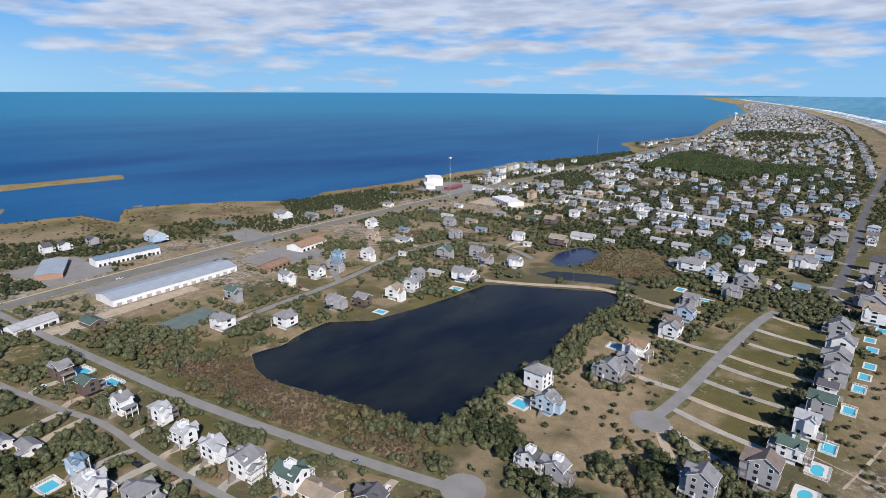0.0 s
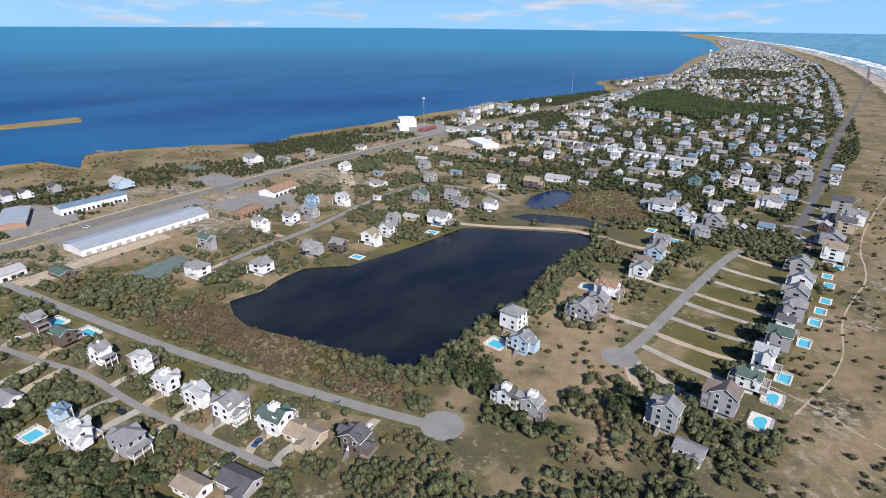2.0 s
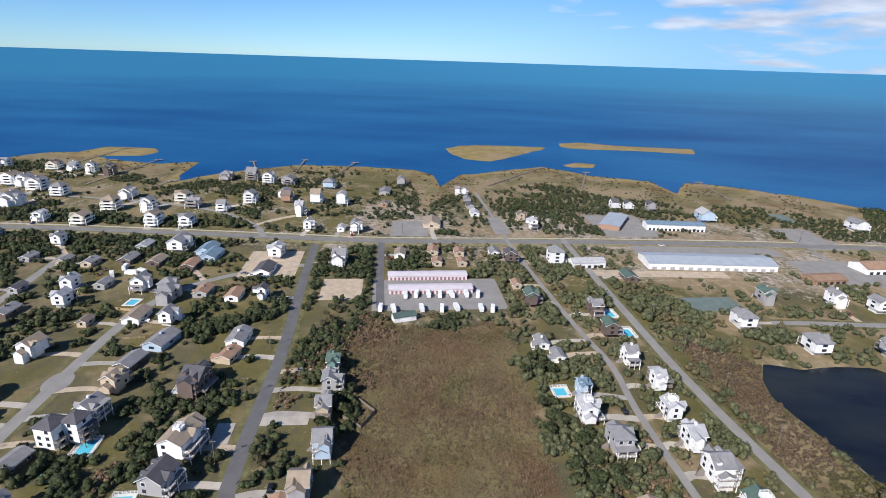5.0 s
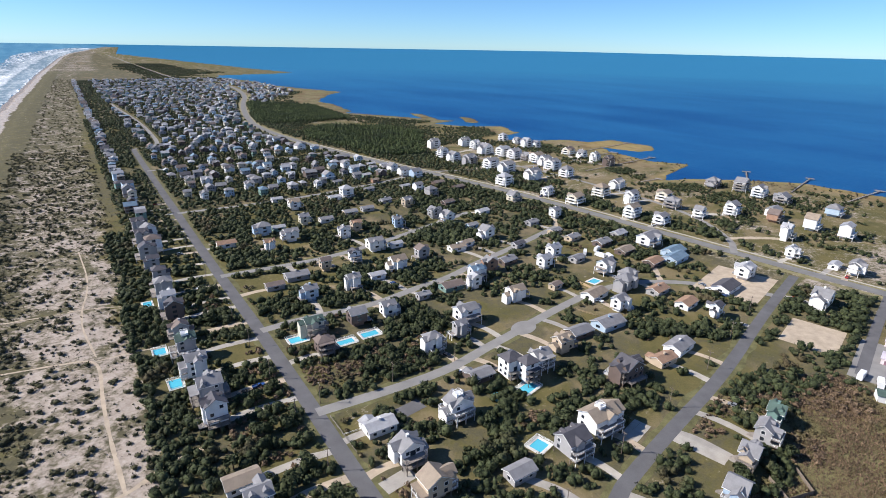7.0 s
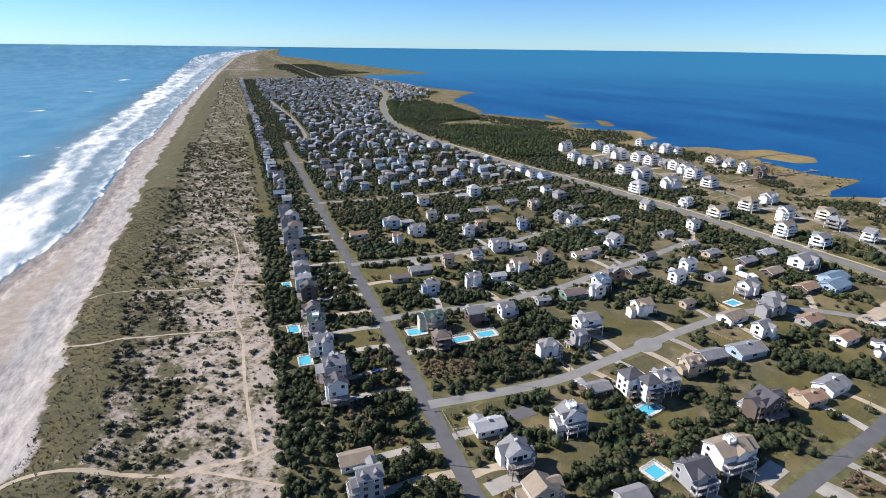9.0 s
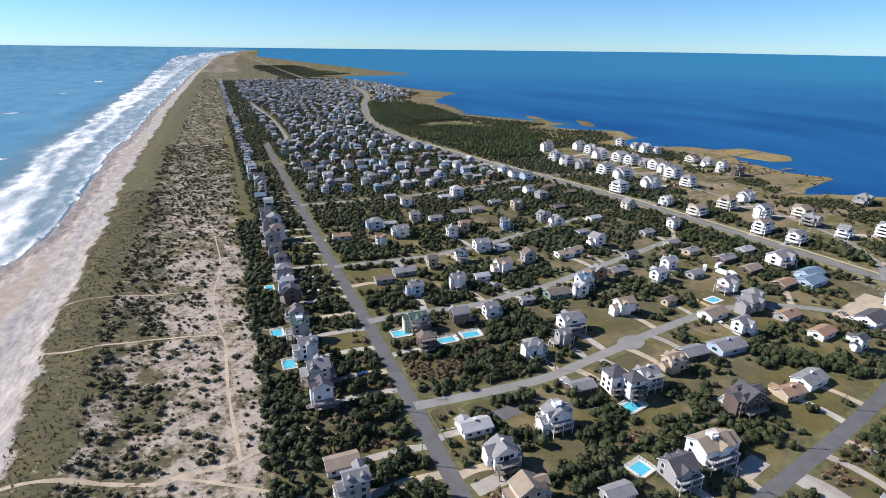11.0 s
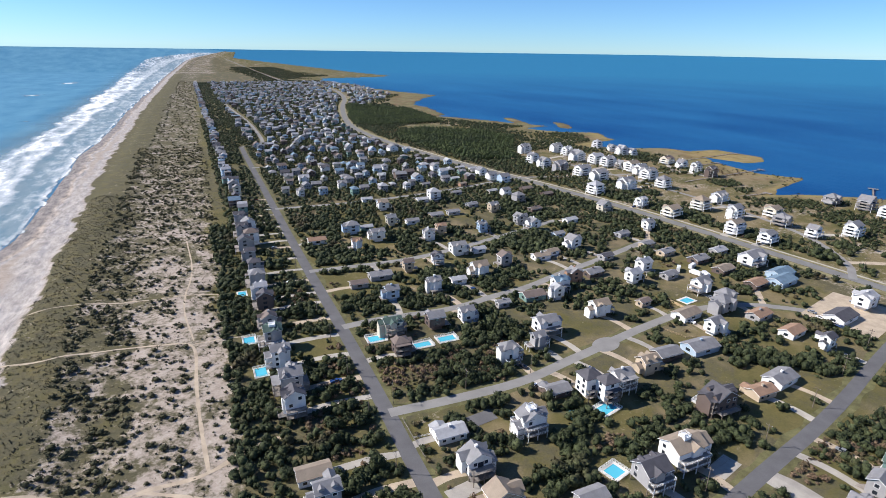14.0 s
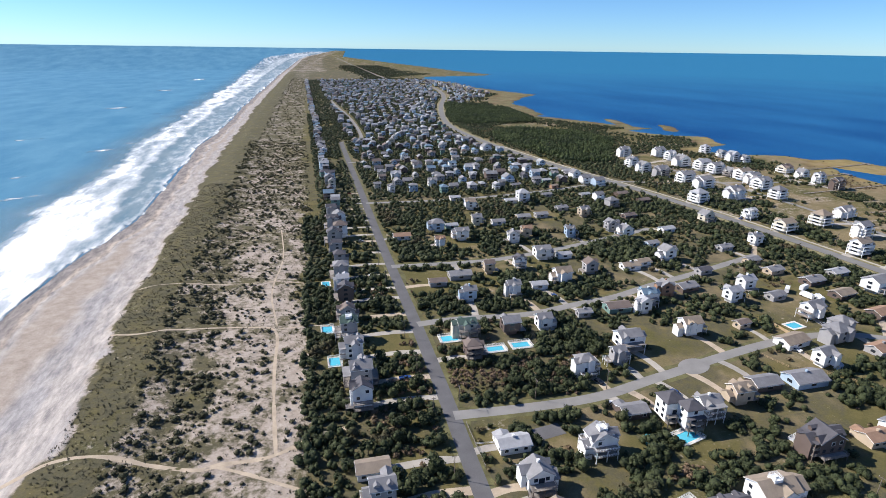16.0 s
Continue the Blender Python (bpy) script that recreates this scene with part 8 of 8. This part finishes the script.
rad = (0.45 + 1.7 * np.random.default_rng(22).random(len(xs_)) ** 1.6) * np.where(s_ < end_, 1.0, 0.95)
keep = luck < want
v, f = crowns(np.stack([xs_, ys_, ground_z(xs_, ys_)], 1)[keep], rad[keep], rad[keep] * 0.95, 36, 23, 0.23, 0.88)
tagged(new("dune_bushes", big_mesh("dune_bushes", v, f, DUNE_LEAF)), "low dark bushes dotted over pale dune sand", "bushes", kind="stuff")
DUNE_GRASS = leaves("dune_grass_blades", (0.045, 0.042, 0.026), (0.138, 0.120, 0.074), patch=14.0)
xs_, ys_, luck = scatter(-95, 25, 100, 620, 1.35, 24)
s_ = xs_ - ocean_x(ys_)
start_, mid_s, end_ = beach_lines(ys_)
keep = luck < np.where(s_ < start_ + 5 * (fbm(xs_, ys_, 9, 85) - 0.3), 0.0, np.where(s_ < mid_s, 0.6, np.where(s_ < end_, 0.32, 0.12))) * (0.25 + 1.1 * fbm(xs_, ys_, 12, 86))
for p in PATHS:
    keep &= along(xs_, ys_, p) > 1.0
v, f = tufts(np.stack([xs_, ys_, ground_z(xs_, ys_)], 1)[keep], np.full(keep.sum(), 0.8), np.random.default_rng(25).uniform(0.35, 0.95, keep.sum()), 5, 26)
tagged(new("dune_grass", big_mesh("dune_grass", v, f, DUNE_GRASS)), "olive and straw-coloured grass tufts over the dunes", "grass", kind="stuff")
xs_, ys_, luck = scatter(-95, 35, -900, 60, 4.0, 31)
s_ = xs_ - ocean_x(ys_)
keep = (luck < 0.26 * smooth(0.35, 0.6, fbm(xs_, ys_, 18, 84)) + 0.05) & (s_ > 84) & open_ground(xs_, ys_, np.full(len(xs_), 1.2), False)
rad = np.random.default_rng(32).uniform(0.6, 1.6, keep.sum())
v, f = crowns(np.stack([xs_, ys_, ground_z(xs_, ys_)], 1)[keep], rad, rad * 1.1, 40, 33)
tagged(new("dune_bushes", big_mesh("dune_bushes", v, f, DUNE_LEAF)), "low dark bushes scattered over dune grass", "bushes", kind="stuff")
xs_, ys_, luck = scatter(50, 155, -310, -145, 3.4, 37)
rad = np.random.default_rng(38).uniform(0.5, 1.7, len(xs_))
keep = (luck < 0.22 * smooth(0.4, 0.6, fbm(xs_, ys_, 16, 39)) + 0.03) & (inside(xs_, ys_, CULDESAC) > -4) & open_ground(xs_, ys_, rad)
v, f = crowns(np.stack([xs_, ys_, ground_z(xs_, ys_)], 1)[keep], rad[keep], rad[keep] * 1.3, 44, 39, 0.25, 0.88)
tagged(new("yard_bushes", big_mesh("yard_bushes", v, f, GREENERY)), "round dark bushes dotted over dry sandy yards", "bushes", kind="stuff")
xs_, ys_, luck = scatter(-100, 30, 900, 2600, 7.0, 35)
s_ = xs_ - ocean_x(ys_)
keep = (luck < 0.25) & (s_ > 86) & (s_ < 155)
v, f = crowns(np.stack([xs_, ys_, ground_z(xs_, ys_)], 1)[keep], np.full(keep.sum(), 1.9), np.full(keep.sum(), 1.8), 14, 36)
tagged(new("dune_bushes", big_mesh("dune_bushes", v, f, DUNE_LEAF)), "low dark bushes on the distant dunes", "bushes", kind="stuff")
for k, p in enumerate(PATHS):
    tagged(part("sand_path", ribbon(p, 1.0 if k == 0 else 0.7 if k < 3 else 0.45, 0.05, 2.0, 0.7), SANDPATH), "trodden pale sand path through the dunes", "path", kind="structure")

# brown brush of the marsh fields and the pond's bank
for ring, step, low, high, sd in ((BROWN_FIELD, 1.2, 0.45, 1.05, 91), (BANK, 1.7, 0.9, 2.0, 92), (REEDS, 2.0, 0.6, 1.2, 93)):
    xs_, ys_ = [p[0] for p in ring], [p[1] for p in ring]
    x_, y_, luck = scatter(min(xs_) - 5, max(xs_) + 5, min(ys_) - 5, max(ys_) + 5, step, sd)
    r_ = np.full(len(x_), 0.8)
    keep = (inside(x_, y_, ring) > -3 * luck) & (luck < (0.55 if sd == 91 else 0.35) + 0.9 * fbm(x_, y_, 15, sd)) & open_ground(x_, y_, r_)
    x_, y_ = x_[keep], y_[keep]
    h_ = np.random.default_rng(sd).uniform(low, high, len(x_)) * (0.5 + fbm(x_, y_, 20, sd + 1))
    spots = np.stack([x_, y_, np.maximum(ground_z(x_, y_), -0.4)], 1)
    if sd != 92:
        v, f = tufts(spots, np.full(len(x_), 1.0), h_, 9, sd)
    else:
        v, f = crowns(spots, np.random.default_rng(sd).uniform(0.7, 1.5, len(x_)), h_ * 1.0, 22, sd, 0.28, 0.75)
    tagged(new("marsh_brush", big_mesh("marsh_brush", v, f, RUST if sd == 91 else BRUSH)), "dry rust-brown brush and reeds over wet ground", "brush", kind="stuff")
# low growth on the salt marsh and its islets
x_, y_, luck = scatter(470, 1150, -560, 720, 3.4, 191)
zone = zones(x_, y_)[:, 2]
for material, seed_, lo, hi, share in ((BRUSH, 192, 0.7, 1.5, 0.16), (GREENERY, 193, 0.8, 1.9, 0.03)):
    r_ = np.random.default_rng(seed_).uniform(lo, hi, len(x_))
    keep = (zone > 0.6) & (x_ < sound_x(y_) + 20 * luck) & (luck < share * 2.4 * smooth(0.46, 0.66, fbm(x_, y_, 30, seed_))) & open_ground(x_, y_, r_, False)
    v, f = crowns(np.stack([x_, y_, ground_z(x_, y_)], 1)[keep], r_[keep], r_[keep] * 0.9, 14, seed_)
    tagged(new("marsh_shrubs", big_mesh("marsh_shrubs", v, f, material)), "low brown and green shrubs on the salt marsh", "shrubs", kind="stuff")
# rust-coloured shrubs among the green
xs_, ys_, luck = scatter(30, 420, -300, 330, 3.0, 95)
t = fbm(xs_, ys_, 60, 97)
rad = np.random.default_rng(96).uniform(0.6, 1.7, len(xs_))
for cx, cy, a, b in ((80, 212, 14, 9), (98, 214, 13, 13), (137, 137, 8, 6), (38, 190, 11, 9), (240, 92, 26, 8), (262, 78, 20, 12), (215, 100, 14, 7), (186, -33, 10, 6), (168, -46, 9, 10), (208, 68, 12, 7), (190, 96, 8, 6), (42, 168, 9, 7)):
    t = np.maximum(t, 0.72 * (np.hypot((xs_ - cx) / a, (ys_ - cy) / b) < 1))
keep = (luck < 0.7 * smooth(0.63, 0.74, t)) & open_ground(xs_, ys_, rad)
spots = np.stack([xs_, ys_, ground_z(xs_, ys_)], 1)[keep]
v, f = crowns(spots, rad[keep], rad[keep] * 1.3, 40, 98, core=0.7)
tagged(new("rust_shrubs", big_mesh("rust_shrubs", v, f, RUST)), "russet autumn shrubs among the evergreen scrub", "shrubs", kind="stuff")
# patches of brown brush on empty plots
xs_, ys_, luck = scatter(60, 310, 55, 232, 1.9, 195)
t = np.zeros(len(xs_))
for cx, cy, a, b in ((80, 212, 13, 10), (98, 215, 12, 13), (240, 92, 28, 9), (264, 78, 22, 14), (212, 100, 14, 7), (208, 70, 14, 8), (137, 137, 7, 5)):
    t = np.maximum(t, np.hypot((xs_ - cx) / a, (ys_ - cy) / b) < 1 + 0.5 * (fbm(xs_, ys_, 8, 196) - 0.5))
rad = np.random.default_rng(197).uniform(0.5, 1.15, len(xs_))
grown = (t > 0) & (luck < 0.3 + 0.7 * fbm(xs_, ys_, 7, 198)) & open_ground(xs_, ys_, rad, False)
sort_ = fbm(xs_, ys_, 9, 199) + 0.25 * (luck - 0.5)
for material, keep in ((RUST, grown & (sort_ > 0.5)), (BRUSH, grown & (sort_ <= 0.5))):
    v, f = crowns(np.stack([xs_, ys_, ground_z(xs_, ys_)], 1)[keep], rad[keep], rad[keep] * 1.25, 22, 200, 0.26, 0.8)
    tagged(new("brown_brush", big_mesh("brown_brush", v, f, material)), "dense low brown brush on an empty plot", "brush", kind="stuff")

# ---------------------------------------------------------------- sky low over the horizon
def cloud_material():
    m = bpy.data.materials.new("low_sky")
    m.use_nodes = True
    nt = m.node_tree
    nt.nodes.remove(nt.nodes["Principled BSDF"])
    pos = nt.nodes.new("ShaderNodeNewGeometry").outputs["Position"]
    mp = nt.nodes.new("ShaderNodeMapping")
    mp.inputs["Scale"].default_value = (1.0, 1.0, 5.0)
    nt.links.new(pos, mp.inputs["Vector"])
    n, n2 = noise_node(nt, mp.outputs[0], 470.0, 5, 0.45), noise_node(nt, mp.outputs[0], 330.0, 4, 0.5)
    cover, air, fade = (nt.nodes.new("ShaderNodeAttribute") for _ in range(3))
    cover.attribute_name, air.attribute_name, fade.attribute_name = "cover", "air", "fade"
    v = math_node(nt, "ADD", n.outputs[0], math_node(nt, "SUBTRACT", cover.outputs["Fac"], 0.5))
    r = ramp_node(nt, ((0.44, (0, 0, 0)), (0.62, (1, 1, 1))))
    nt.links.new(v, r.inputs[0])
    shade = ramp_node(nt, ((0.36, (0.42, 0.47, 0.60)), (0.64, (0.60, 0.645, 0.75))))
    nt.links.new(n2.outputs[0], shade.inputs[0])
    e = nt.nodes.new("ShaderNodeEmission")
    nt.links.new(mix_node(nt, math_node(nt, "MULTIPLY", r.outputs[0], 0.88), air.outputs["Color"], shade.outputs[0]), e.inputs["Color"])
    t = nt.nodes.new("ShaderNodeBsdfTransparent")
    mx = nt.nodes.new("ShaderNodeMixShader")
    nt.links.new(fade.outputs["Fac"], mx.inputs[0])
    nt.links.new(t.outputs[0], mx.inputs[1])
    nt.links.new(e.outputs[0], mx.inputs[2])
    nt.links.new(mx.outputs[0], nt.nodes["Material Output"].inputs["Surface"])
    return m


az = np.radians(np.arange(58, 232, 2.0))  # clockwise from +y
hh = 60 + 1900 * np.linspace(0, 1, 40) ** 1.6
A_, H_ = np.meshgrid(az, hh)
verts = np.stack([4830 * np.sin(A_), 4830 * np.cos(A_), H_], -1).reshape(-1, 3)
n_ = len(az)
i_ = (np.arange(len(hh) - 1)[:, None] * n_ + np.arange(n_ - 1)[None]).ravel()
cm = big_mesh("low_sky", verts, np.stack([i_, i_ + 1, i_ + n_ + 1, i_ + n_], 1), cloud_material(), True)
rise_ = (H_ - 142) / 4830
north = smooth(radians(60), radians(118), np.abs(A_))  # away from the sun the air is deeper blue and cloudier
sunward = np.clip(np.cos(A_ - math.atan2(SUN_TO.x, SUN_TO.y)), 0, 1) ** 2
up = smooth(0.0, 0.16, rise_)[..., None]
low_c = np.array((0.36, 0.56, 0.77)) * (1 - north[..., None]) + np.array((0.27, 0.52, 0.80)) * north[..., None] + np.array((0.30, 0.20, 0.06)) * sunward[..., None]
high_c = np.array((0.17, 0.43, 0.74)) * (1 - north[..., None]) + np.array((0.09, 0.34, 0.80)) * north[..., None]
air_c = low_c * (1 - up) + high_c * up
attribute(cm, "air", np.concatenate([air_c, np.ones(air_c.shape[:2] + (1,))], -1).reshape(-1, 4))
attribute(cm, "cover", (np.clip(0.37 + 2.2 * rise_, 0, 0.72) * north + 0.03).ravel())
attribute(cm, "fade", ((1 - smooth(0.22, 0.38, rise_)) * smooth(radians(60), radians(112), A_)).ravel())
tagged(new("backdrop", cm), "pale blue sky with broken clouds low over the horizon", "sky", kind="structure")
